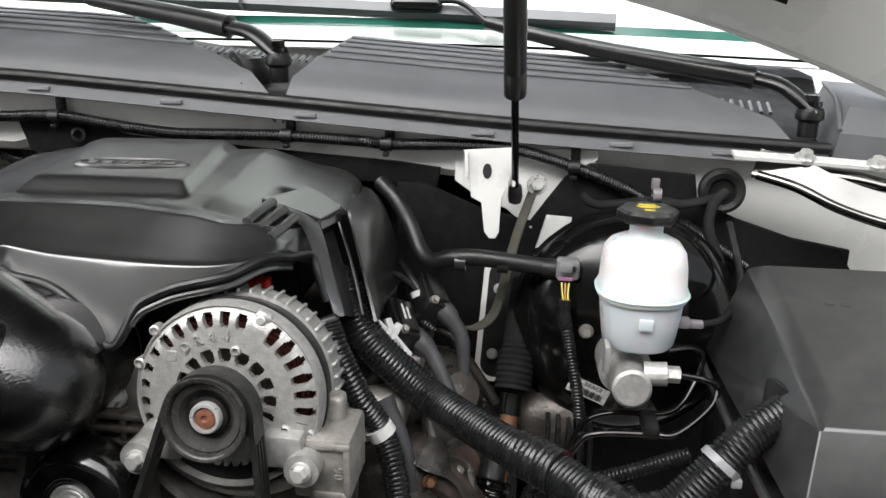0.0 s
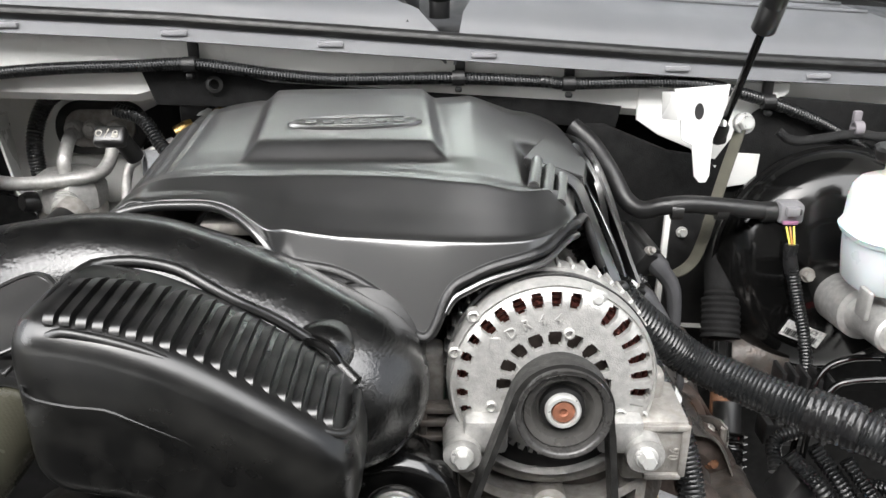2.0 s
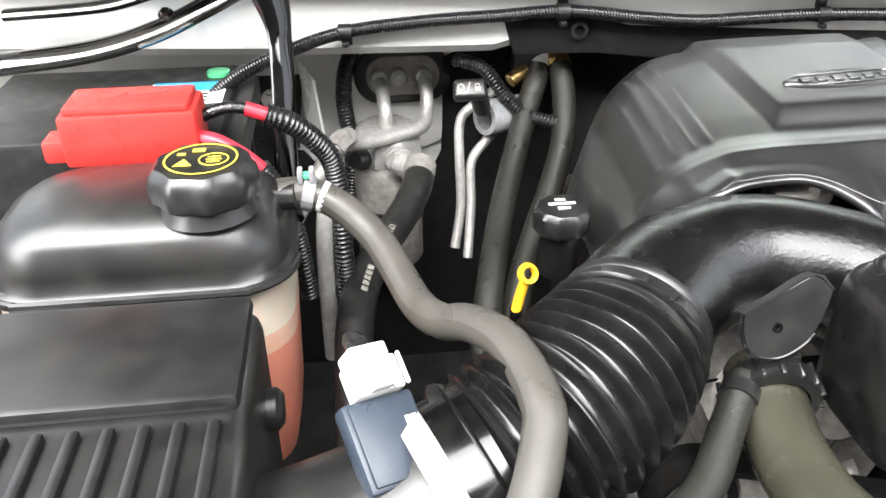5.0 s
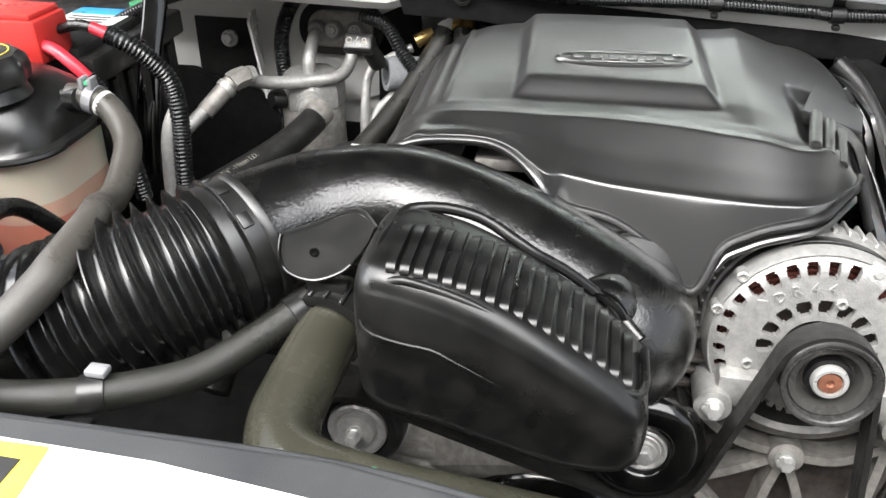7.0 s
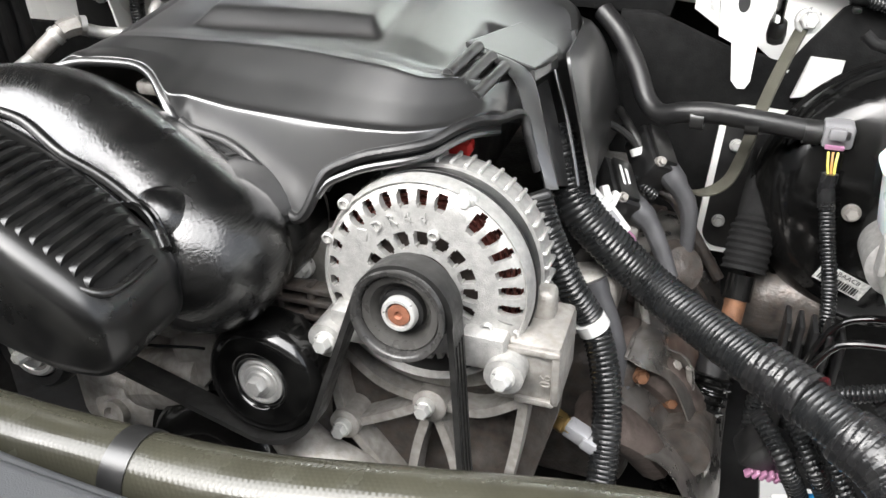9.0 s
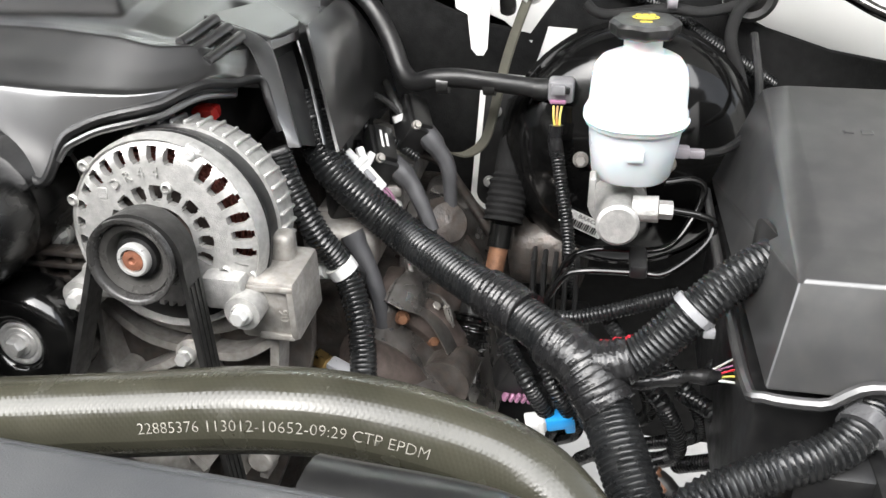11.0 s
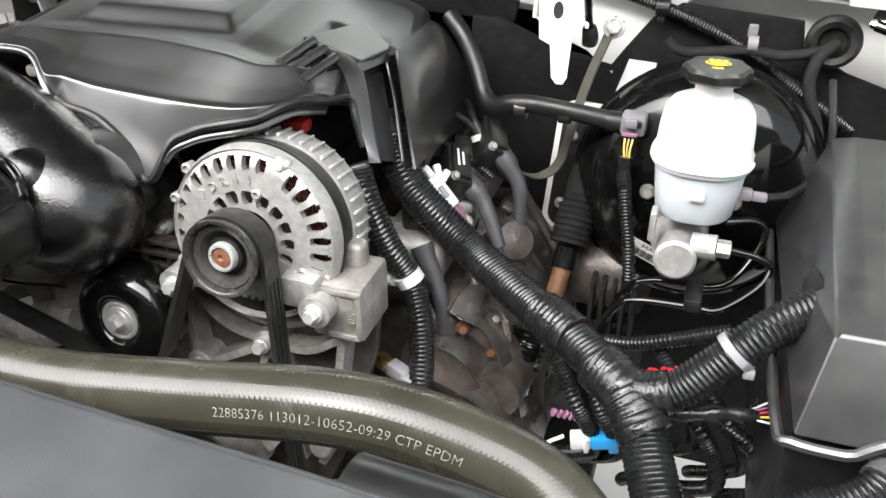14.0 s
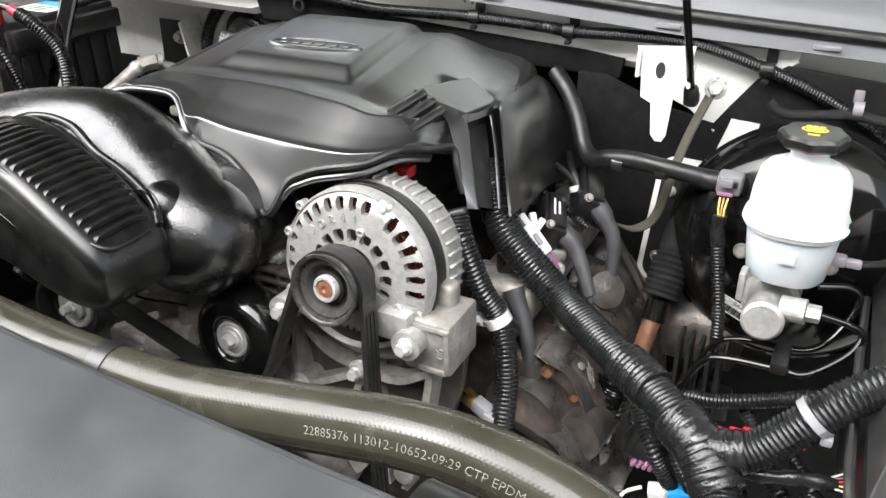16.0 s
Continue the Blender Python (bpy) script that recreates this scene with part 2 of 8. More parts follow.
# ---- materials ----
def mat(name, col, rough=0.5, metal=0.0, var=0.18, scale=35.0, bump=0.08, fine=700.0, coat=0.0, dust=0.0, dust_col=(0.35, 0.34, 0.31), sss=0.0, spec=0.5, rvar=0.12):
    m = bpy.data.materials.new(name)
    m.use_nodes = True
    nt = m.node_tree
    b = nt.nodes["Principled BSDF"]
    link_ = nt.links.new
    tc = nt.nodes.new("ShaderNodeTexCoord")

    def noise_at(sc, detail=4):
        n = nt.nodes.new("ShaderNodeTexNoise")
        n.inputs["Scale"].default_value, n.inputs["Detail"].default_value = sc, detail
        link_(tc.outputs["Object"], n.inputs["Vector"])
        return n

    big, small = noise_at(scale), noise_at(fine, 2)
    ramp = nt.nodes.new("ShaderNodeMapRange")
    ramp.inputs["From Min"].default_value, ramp.inputs["From Max"].default_value = 0.3, 0.7
    ramp.inputs["To Min"].default_value, ramp.inputs["To Max"].default_value = 1 - var, 1 + var
    link_(big.outputs["Fac"], ramp.inputs["Value"])
    mul = nt.nodes.new("ShaderNodeMix")
    mul.data_type, mul.blend_type = "RGBA", "MULTIPLY"
    mul.inputs["Factor"].default_value = 1
    mul.inputs["A"].default_value = (*col, 1)
    link_(ramp.outputs[0], mul.inputs["B"])
    out = mul.outputs["Result"]
    if dust > 0:
        grains = noise_at(scale * 2.7, 8)
        dr = nt.nodes.new("ShaderNodeMapRange")
        dr.inputs["From Min"].default_value, dr.inputs["From Max"].default_value = 0.42, 0.75
        dr.inputs["To Max"].default_value = dust
        link_(grains.outputs["Fac"], dr.inputs["Value"])
        dm = nt.nodes.new("ShaderNodeMix")
        dm.data_type = "RGBA"
        dm.inputs["B"].default_value = (*dust_col, 1)
        link_(dr.outputs[0], dm.inputs["Factor"])
        link_(out, dm.inputs["A"])
        out = dm.outputs["Result"]
    link_(out, b.inputs["Base Color"])
    rr = nt.nodes.new("ShaderNodeMapRange")
    rr.inputs["From Min"].default_value, rr.inputs["From Max"].default_value = 0.3, 0.7
    rr.inputs["To Min"].default_value, rr.inputs["To Max"].default_value = max(rough - rvar, 0.02), min(rough + rvar, 1)
    mid = noise_at(scale * 1.7)
    link_(mid.outputs["Fac"], rr.inputs["Value"])
    link_(rr.outputs[0], b.inputs["Roughness"])
    b.inputs["Metallic"].default_value = metal
    b.inputs["Coat Weight"].default_value = coat
    b.inputs["Coat Roughness"].default_value = max(0.06, rough * 0.8)
    b.inputs["Specular IOR Level"].default_value = spec
    if sss:
        b.inputs["Subsurface Weight"].default_value = sss
        b.inputs["Subsurface Scale"].default_value = 0.02
    if bump:
        bp = nt.nodes.new("ShaderNodeBump")
        bp.inputs["Strength"].default_value, bp.inputs["Distance"].default_value = bump, 0.001
        link_(small.outputs["Fac"], bp.inputs["Height"])
        link_(bp.outputs[0], b.inputs["Normal"])
    return m


def woven(name, col, rough, across, along, bump=0.5):
    """A rubber or cloth with a weave that runs along its length."""
    m = mat(name, col, rough, var=0.2, scale=25, bump=0)
    nt = m.node_tree
    uv = nt.nodes.new("ShaderNodeUVMap")
    mp = nt.nodes.new("ShaderNodeMapping")
    mp.inputs["Scale"].default_value = (across, along, 1)
    nt.links.new(uv.outputs[0], mp.inputs["Vector"])
    waves = []
    for turn in (0.785, -0.785):
        r = nt.nodes.new("ShaderNodeVectorRotate")
        r.rotation_type = "Z_AXIS"
        r.inputs["Angle"].default_value = turn
        nt.links.new(mp.outputs[0], r.inputs["Vector"])
        w = nt.nodes.new("ShaderNodeTexWave")
        w.inputs["Scale"].default_value = 1.0
        nt.links.new(r.outputs[0], w.inputs["Vector"])
        waves.append(w)
    mx = nt.nodes.new("ShaderNodeMath")
    mx.operation = "MULTIPLY"
    nt.links.new(waves[0].outputs["Fac"], mx.inputs[0])
    nt.links.new(waves[1].outputs["Fac"], mx.inputs[1])
    bp = nt.nodes.new("ShaderNodeBump")
    bp.inputs["Strength"].default_value, bp.inputs["Distance"].default_value = bump, 0.0006
    nt.links.new(mx.outputs[0], bp.inputs["Height"])
    nt.links.new(bp.outputs[0], nt.nodes["Principled BSDF"].inputs["Normal"])
    return m


satin = mat("satin black plastic", (0.008, 0.008, 0.008), 0.33, var=0.12, scale=14, bump=0.08, fine=1500, dust=0.03, spec=0.65, rvar=0.05, coat=0.2)
cover_plastic = mat("grained cover plastic", (0.007, 0.007, 0.007), 0.33, var=0.12, scale=14, bump=0.04, fine=1500, dust=0.015, spec=1.0, rvar=0.03, coat=0.9)
cover_plastic.node_tree.nodes["Principled BSDF"].inputs["Coat Roughness"].default_value = 0.3
cover_plastic.node_tree.nodes["Principled BSDF"].inputs["Coat IOR"].default_value = 1.75
fuse_plastic = mat("grained fuse box plastic", (0.02, 0.02, 0.0205), 0.36, var=0.12, scale=20, bump=0.04, fine=1800, dust=0.05, spec=0.9, rvar=0.06, coat=0.6)
tie_dark = mat("smoky nylon", (0.06, 0.06, 0.062), 0.3, var=0.1, bump=0.05)
tie_grey = mat("pale grey nylon", (0.24, 0.24, 0.25), 0.35, var=0.1, bump=0.05)
bellows_rubber = mat("glossy bellows rubber", (0.006, 0.006, 0.006), 0.24, var=0.15, scale=20, bump=0.04, fine=300, dust=0.015, spec=0.6)
gloss = mat("dressed black plastic", (0.0025, 0.0025, 0.0025), 0.15, var=0.15, scale=20, bump=0.04, fine=300, dust=0.015, rvar=0.05, spec=0.55, coat=0.25)
matte = mat("matte black plastic", (0.008, 0.008, 0.0083), 0.4, var=0.2, scale=30, bump=0.15, fine=900, dust=0.025)
grey_plastic = mat("grey weathered plastic", (0.045, 0.047, 0.05), 0.45, var=0.12, scale=8, bump=0.2, fine=1200, dust=0.06)
cowl_plastic = mat("grey cowl plastic", (0.15, 0.154, 0.163), 0.42, var=0.08, scale=8, bump=0.15, fine=1200, dust=0.05)
duct_plastic = mat("scuffed glossy duct plastic", (0.003, 0.003, 0.003), 0.24, var=0.15, scale=20, bump=0, dust=0.015, rvar=0.06, spec=0.7, coat=0.2)
dn = duct_plastic.node_tree
scuff_map, scuff, scuff_bump = dn.nodes.new("ShaderNodeMapping"), dn.nodes.new("ShaderNodeTexNoise"), dn.nodes.new("ShaderNodeBump")
scuff_map.inputs["Scale"].default_value = (520, 45, 520)
scuff_map.inputs["Rotation"].default_value = (0.3, 0.2, 0.5)
scuff.inputs["Scale"].default_value, scuff.inputs["Detail"].default_value = 1.0, 3
scuff_bump.inputs["Strength"].default_value, scuff_bump.inputs["Distance"].default_value = 0.5, 0.0008
dn.links.new(dn.nodes["Texture Coordinate"].outputs["Object"], scuff_map.inputs["Vector"])
dn.links.new(scuff_map.outputs[0], scuff.inputs["Vector"])
dn.links.new(scuff.outputs["Fac"], scuff_bump.inputs["Height"])
dn.links.new(scuff_bump.outputs[0], dn.nodes["Principled BSDF"].inputs["Normal"])
resonator_plastic = mat("satin resonator plastic", (0.004, 0.004, 0.004), 0.3, var=0.15, scale=20, bump=0.04, fine=300, dust=0.02, rvar=0.05, spec=0.6)
bright_steel = mat("bright pressed steel", (0.17, 0.167, 0.16), 0.1, 1.0, var=0.15, scale=15, bump=0.03)
conduit_black = mat("conduit plastic", (0.008, 0.0085, 0.009), 0.28, var=0.2, scale=40, bump=0.05, dust=0.02)
felt = mat("black insulation felt", (0.008, 0.008, 0.008), 0.85, var=0.3, scale=60, bump=0.6, fine=500, spec=0.2)
rubber = mat("black rubber", (0.009, 0.009, 0.0088), 0.42, var=0.2, scale=40, bump=0.15, fine=800, dust=0.03)
hose_rubber = woven("olive coolant hose", (0.034, 0.033, 0.024), 0.2, 14, 130, 0.1)
heater_rubber = woven("dark heater hose", (0.015, 0.015, 0.0125), 0.36, 20, 500, 0.4)
tank_rubber = woven("grey-brown hose", (0.06, 0.056, 0.049), 0.34, 20, 500, 0.25)
strap_cloth = woven("olive strap", (0.14, 0.135, 0.105), 0.8, 8, 700, 0.9)
loom_cloth = woven("black loom tape", (0.014, 0.014, 0.014), 0.6, 14, 900, 0.8)
tape_black = mat("glossy black tape", (0.009, 0.009, 0.0095), 0.27, bump=0.6, fine=300, dust=0.02)
rust_bright = mat("copper-brown steel", (0.24, 0.1, 0.06), 0.5, 0.4, var=0.3, scale=200, bump=0.4)
pulley_metal = mat("dark pulley steel", (0.035, 0.034, 0.033), 0.3, 0.2, var=0.12, scale=60, bump=0.08, dust=0.05)
pulley_steel = mat("grey pulley steel", (0.06, 0.058, 0.055), 0.34, 0.3, var=0.15, scale=60, bump=0.08, dust=0.06)
cast = mat("cast aluminium", (0.45, 0.445, 0.43), 0.42, 0.55, var=0.16, scale=140, bump=0.55, fine=850, dust=0.2, dust_col=(0.25, 0.24, 0.225))
cast_dull = mat("dull cast aluminium", (0.34, 0.325, 0.305), 0.52, 0.5, var=0.3, scale=60, bump=0.45, fine=900, dust=0.55, dust_col=(0.2, 0.18, 0.15))
brown_metal = mat("heat stained metal", (0.085, 0.068, 0.06), 0.5, 0.5, var=0.35, scale=60, bump=0.4, fine=300, dust=0.2, dust_col=(0.25, 0.2, 0.18))
grime_metal = mat("grimy engine metal", (0.065, 0.059, 0.054), 0.42, 0.4, var=0.6, scale=45, bump=0.8, fine=260, dust=0.7, dust_col=(0.07, 0.05, 0.04))
shield_metal = mat("crumpled shield metal", (0.3, 0.285, 0.27), 0.32, 0.9, var=0.35, scale=30, bump=0.9, fine=45, dust=0.35, dust_col=(0.1, 0.08, 0.065))
sheet_white = mat("white brightening sheet", (0.9, 0.9, 0.89), 0.5, var=0.03, scale=4, bump=0.02)
zinc = mat("zinc plated steel", (0.66, 0.66, 0.64), 0.36, 0.6, var=0.1, scale=80, bump=0.05, dust=0.05)
chrome = mat("black chrome steel", (0.07, 0.07, 0.07), 0.08, 1.0, var=0.2, scale=15, bump=0.02)
rust = mat("rusty steel", (0.13, 0.06, 0.03), 0.7, 0.3, var=0.4, scale=120, bump=0.5)
copper = mat("copper windings", (0.15, 0.045, 0.035), 0.35, 0.5, var=0.5, scale=300, bump=0.6, fine=900)
black_metal = mat("black painted steel", (0.003, 0.003, 0.003), 0.08, var=0.15, scale=12, bump=0.02, dust=0.01, spec=0.4)
belt_rubber = mat("ribbed belt rubber", (0.01, 0.0098, 0.0095), 0.45, var=0.3, scale=60, bump=0.2, dust=0.03)
paint = mat("white body paint", (0.78, 0.78, 0.755), 0.3, var=0.03, scale=6, bump=0.03, coat=0.3, dust=0.03, dust_col=(0.5, 0.48, 0.44))
milky = mat("milky white plastic", (0.68, 0.70, 0.71), 0.35, var=0.02, scale=10, bump=0.03, sss=0.5)
milky_low = mat("blue white plastic", (0.56, 0.6, 0.63), 0.35, var=0.02, scale=10, bump=0.03, sss=0.2)
white_plastic = mat("white plastic", (0.58, 0.58, 0.57), 0.4, var=0.05, bump=0.05)
grey_conn = mat("grey connector plastic", (0.22, 0.205, 0.22), 0.4, var=0.1, bump=0.05)
plug_grey = mat("lilac grey plug plastic", (0.2, 0.198, 0.205), 0.4, var=0.1, bump=0.05)
foam_grey = mat("grey foam", (0.22, 0.225, 0.235), 0.8, var=0.15, scale=150, bump=0.5, fine=500)
boot_grey = mat("grey rubber boot", (0.05, 0.05, 0.053), 0.5, var=0.15, scale=60, bump=0.1)
red_plastic = mat("red plastic", (0.55, 0.035, 0.03), 0.32, var=0.06, scale=20, bump=0.04)
red_wire = mat("red cable", (0.6, 0.03, 0.05), 0.35, bump=0.02)
yellow = mat("yellow print", (0.62, 0.5, 0.06), 0.5, bump=0)
yellow_plastic = mat("yellow plastic", (0.8, 0.42, 0.02), 0.35, bump=0.02)
white_print = mat("white print", (0.72, 0.72, 0.7), 0.6, bump=0, var=0.3, scale=400)
grey_print = mat("grey print", (0.26, 0.25, 0.22), 0.6, bump=0, var=0.5, scale=300)
strip_green = mat("dark green strip", (0.02, 0.1, 0.075), 0.12, var=0.08, scale=12, bump=0.02, coat=0.3)
# Black for printed marks, and for flat shapes that paint the shade of holes.
print_hole_black = mat("black of print and hole depth", (0.02, 0.02, 0.02), 0.5, bump=0)
blue_plastic = mat("blue plastic", (0.02, 0.3, 0.7), 0.35, bump=0.02)
slate = mat("slate blue plastic", (0.03, 0.04, 0.055), 0.38, var=0.1, bump=0.1)
green_paint = mat("green paint dot", (0.1, 0.55, 0.25), 0.4, bump=0)
pink_wire = mat("pink wire", (0.3, 0.14, 0.23), 0.4, bump=0)
orange_wire = mat("orange wire", (0.4, 0.2, 0.06), 0.4, bump=0)
yellow_wire = mat("yellow wire", (0.6, 0.52, 0.1), 0.4, bump=0)
green_wire = mat("green wire", (0.12, 0.4, 0.1), 0.4, bump=0)
white_wire = mat("white wire", (0.7, 0.7, 0.68), 0.4, bump=0)
brass = mat("brass", (0.55, 0.38, 0.15), 0.3, 1.0, var=0.2, bump=0.1)
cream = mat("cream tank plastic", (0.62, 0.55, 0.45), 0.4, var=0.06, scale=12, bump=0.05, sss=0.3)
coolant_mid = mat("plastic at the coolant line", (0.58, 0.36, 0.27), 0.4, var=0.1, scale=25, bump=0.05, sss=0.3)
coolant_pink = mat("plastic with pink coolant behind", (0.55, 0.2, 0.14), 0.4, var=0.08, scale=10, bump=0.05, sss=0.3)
blocker_dark = mat("dark matte blocker", (0.09, 0.085, 0.08), 0.8, var=0.25, scale=3, bump=0.3, fine=80)
concrete = mat("pale concrete", (0.42, 0.41, 0.39), 0.85, var=0.2, scale=2, bump=0.4, fine=60)
dark_metal = mat("dark underbody metal", (0.03, 0.03, 0.03), 0.6, 0.3, var=0.4, scale=20, bump=0.3)
glass = bpy.data.materials.new("tinted windscreen glass")
glass.use_nodes = True
gb = glass.node_tree.nodes["Principled BSDF"]
gb.inputs["Base Color"].default_value = (0.93, 0.99, 0.96, 1)
gb.inputs["Roughness"].default_value = 0.02
gb.inputs["Transmission Weight"].default_value = 1.0

# ---- ground and the body round the engine bay ----
single("ground", Geo([(-300, -300, 0), (300, -300, 0), (300, 300, 0), (-300, 300, 0)], [(0, 1, 2, 3)]), concrete, "pale grey concrete ground under the car", "ground", kind="structure")


def wall(name, geo, material, label, cat="wall"):
    return single(name, geo, material, label, cat, kind="structure")


def seal_y(x):
    return 1.042 + 0.16 * max(0.0, x + 0.1) ** 1.3


def seal_z(x):
    return 1.249 - 0.0664 * (max(x, -0.66) + 0.2) - 0.043 * min(x + 0.66, 0.0)


# upper firewall flange, bent from one sheet
grid = []
for i in range(61):
    x = -1.32 + 1.9 * i / 60
    y0, z0 = seal_y(x) + 0.02, seal_z(x)
    low = interp(x, [(-1.32, -0.085), (-0.95, -0.085), (-0.72, -0.08), (-0.62, -0.05), (0.1, -0.06), (0.2, -0.16), (0.6, -0.2)])
    grid.append([(x, y0 - 0.012, z0 - 0.002), (x, y0 - 0.003, z0 - 0.004), (x, y0, z0 - 0.012), (x, y0 + 0.004, z0 + low), (x, y0 + 0.012, z0 + low - 0.008), (x, y0 + 0.13, z0 + low - 0.014)])
wall("wall_cowl_flange", sheet(grid, 0.003), paint, "white painted upper firewall flange")
wall("wall_firewall_left", rbox(0.82, 0.02, 0.75, 0.004, at=(-1.0, 1.2, 0.86)), paint, "white painted firewall behind the battery side")
wall("wall_firewall_right", rbox(1.2, 0.02, 0.75, 0.004, at=(0.0, 1.15, 0.84)), felt, "black felt covered firewall behind the engine")
wall("wall_fender_left", rbox(0.03, 1.7, 0.5, 0.01, at=(-1.35, 0.45, 1.0)), paint, "white painted inner fender")
wall("wall_fender_right", rbox(0.03, 1.7, 0.5, 0.01, at=(0.62, 0.45, 0.94)), paint, "white painted inner fender")
wall("wall_radiator", rbox(1.9, 0.06, 0.75, 0.01, at=(-0.36, 0.1, 0.74)), dark_metal, "dark radiator core behind the grille")
wall("wall_liner_left", rbox(0.02, 1.1, 0.5, 0.005, at=(-1.18, 0.65, 0.62)), matte, "black wheel well liner")
wall("wall_liner_right", rbox(0.02, 0.7, 0.36, 0.005, at=(0.42, 0.72, 0.78)), matte, "black wheel well liner")

# windscreen, roof and hood close the place to the rear and above
wall("windscreen", sheet([[(x, 1.215 + 0.1 * (x + 0.36) ** 2 + 0.78 * k, 1.335 + 0.62 * k - 0.03 * (x + 0.36) ** 2) for k in (0, 0.25, 0.5, 0.75, 1)] for x in np.linspace(-1.15, 0.45, 25)], 0.005), glass, "green tinted windscreen glass", "windscreen").visible_shadow = False
# White sheet added behind the glass so that the windscreen reads bright.
wall("sunshade", sheet([[(x, 1.24 + 0.1 * (x + 0.36) ** 2 + 0.76 * k, 1.33 + 0.6 * k - 0.03 * (x + 0.36) ** 2) for k in (-0.01, 0.25, 0.5, 0.75, 0.97)] for x in np.linspace(-1.12, 0.42, 25)], 0.003), sheet_white, "white sheet added behind the windscreen to brighten it", "sunshade")
# Thin opaque green strip just in front of the glass.
wall("windscreen_strip", sheet([[(x, 1.2135 + 0.1 * (x + 0.36) ** 2 + 0.78 * k, 1.3362 + 0.62 * k - 0.03 * (x + 0.36) ** 2) for k in (0.03, 0.039, 0.048)] for x in np.linspace(-1.12, 0.42, 25)], 0.001), strip_green, "dark green strip laid along the windscreen", "glass band")
wall("dashboard", rbox(1.5, 0.6, 0.1, 0.03, at=(-0.36, 1.62, 1.25)), matte, "black dashboard behind the windscreen", "dashboard")
wall("roof", rbox(1.6, 1.8, 0.05, 0.02, at=(-0.36, 2.85, 1.97)), paint, "white car roof", "roof")
wall("cabin_back", rbox(1.6, 0.05, 1.2, 0.02, at=(-0.36, 3.0, 1.4)), matte, "dark cabin behind the dashboard", "cabin")
# Unseen dark wall, added to keep low front sky out of the reflections.
wall("wall_reflection_block", rbox(18, 0.3, 7.2, 0.01, at=(-0.4, -6.0, 3.6)), blocker_dark, "added unseen dark wall that darkens front reflections")
wall("undertray", rbox(1.25, 0.85, 0.03, 0.01, at=(-0.6, 0.78, 0.66)), dark_metal, "dark undertray and axle below the engine", "undertray")


hood = thing("hood", (-0.36, 1.1, 1.36), "white painted hood with a dark liner standing open", "hood")


def hood_point(x, k, drop=0.0):
    """A point of the hood's inner face: k runs from the rear edge to the front, drop moves it into the bay."""
    y = 1.13 + 0.02 * (x + 0.36) ** 2 - 0.74 * k - 0.05 * math.sin(3.1 * k)
    z = 1.453 - 0.275 * (x + 0.36) ** 2 * (1 - 0.7 * k) + 1.08 * k
    return (x, y - 0.87 * drop, z - 0.49 * drop)


hood_grid = [[hood_point(x, k) for k in np.linspace(0, 1.08, 15)] for x in np.linspace(-1.3, 0.58, 37)]
part("panel", sheet(hood_grid, 0.022), paint, hood)
part("rear_edge", tube([tuple(Vector(r[0]) + Vector((0, 0.012, 0.0))) for r in hood_grid[::4]], 0.006, 10), paint, hood)
part("liner", sheet([[hood_point(x, k, 0.03 + 0.012 * math.sin(math.pi * (k - 0.05) / 0.99)) for k in np.linspace(0.05, 1.04, 18)] for x in np.linspace(-1.15, 0.25, 25)], 0.02), felt, hood, "dark insulation liner under the hood")


# ---- cowl with wipers ----
cowl = thing("cowl_panel", (-0.36, 1.1, 1.28), "dark grey ribbed plastic cowl panel under the windscreen", "cowl", kind="structure")


def cowl_point(x, k, lift=0.0):
    y = seal_y(x) + 0.165 * k
    z = seal_z(x) + 0.012 + 0.02 * min(k / 0.12, 1) + 0.066 * k - 0.012 * k * k + lift
    return (x, y, z)


def cowl_piece(x0, x1, s0, s1):
    """A stretch of the cowl whose ends slant by s0 and s1 towards the rear."""
    rows = []
    for i in range(25):
        t = i / 24
        rows.append([cowl_point(x0 + s0 * k + (x1 + s1 * k - x0 - s0 * k) * t, k) for k in (0, 0.03, 0.07, 0.12, 0.3, 0.5, 0.7, 0.85, 1.0)])
    return sheet(rows, 0.004)


part("front_panel", cowl_piece(-1.3, -0.355, 0, -0.255), cowl_plastic, cowl)
part("front_panel", cowl_piece(-0.34, 0.29, 0.05, -0.23), cowl_plastic, cowl)
part("recess", cowl_piece(-1.3, 0.5, 0, 0).at(Vector((0, 0.045, -0.026))), matte, cowl)
for k in (0.5, 0.62, 0.74, 0.85, 0.95):
    for a, b in ((-1.28, -0.36 - 0.255 * k), (-0.335 + 0.05 * k, 0.285 - 0.23 * k)):
        part("rib", tube([cowl_point(a + (b - a) * i / 12, k, 0.0015) for i in range(13)], 0.0024, 6, 0.02), cowl_plastic, cowl)
for a, b, c in ((-0.355, -0.255, -0.006), (-0.34, 0.05, 0.006), (0.29, -0.23, -0.006)):
    part("end_wall", sheet([[cowl_point(a + b * k, k, -0.001), cowl_point(a + b * k - c, k, -0.034)] for k in np.linspace(0.02, 1, 9)], 0.003), cowl_plastic, cowl)
for i in range(26):
    x = -0.56 + 0.0105 * i
    part("grille_bar", tube([cowl_point(x, 0.86, -0.032), cowl_point(x + 0.002, 0.98, -0.032)], 0.0026, 5), cowl_plastic, cowl)
for i in range(14):
    x = 0.12 + 0.0125 * i
    part("grille_bar", tube([cowl_point(x, 0.6, -0.03), cowl_point(x + 0.003, 0.8, -0.03)], 0.003, 5), cowl_plastic, cowl)
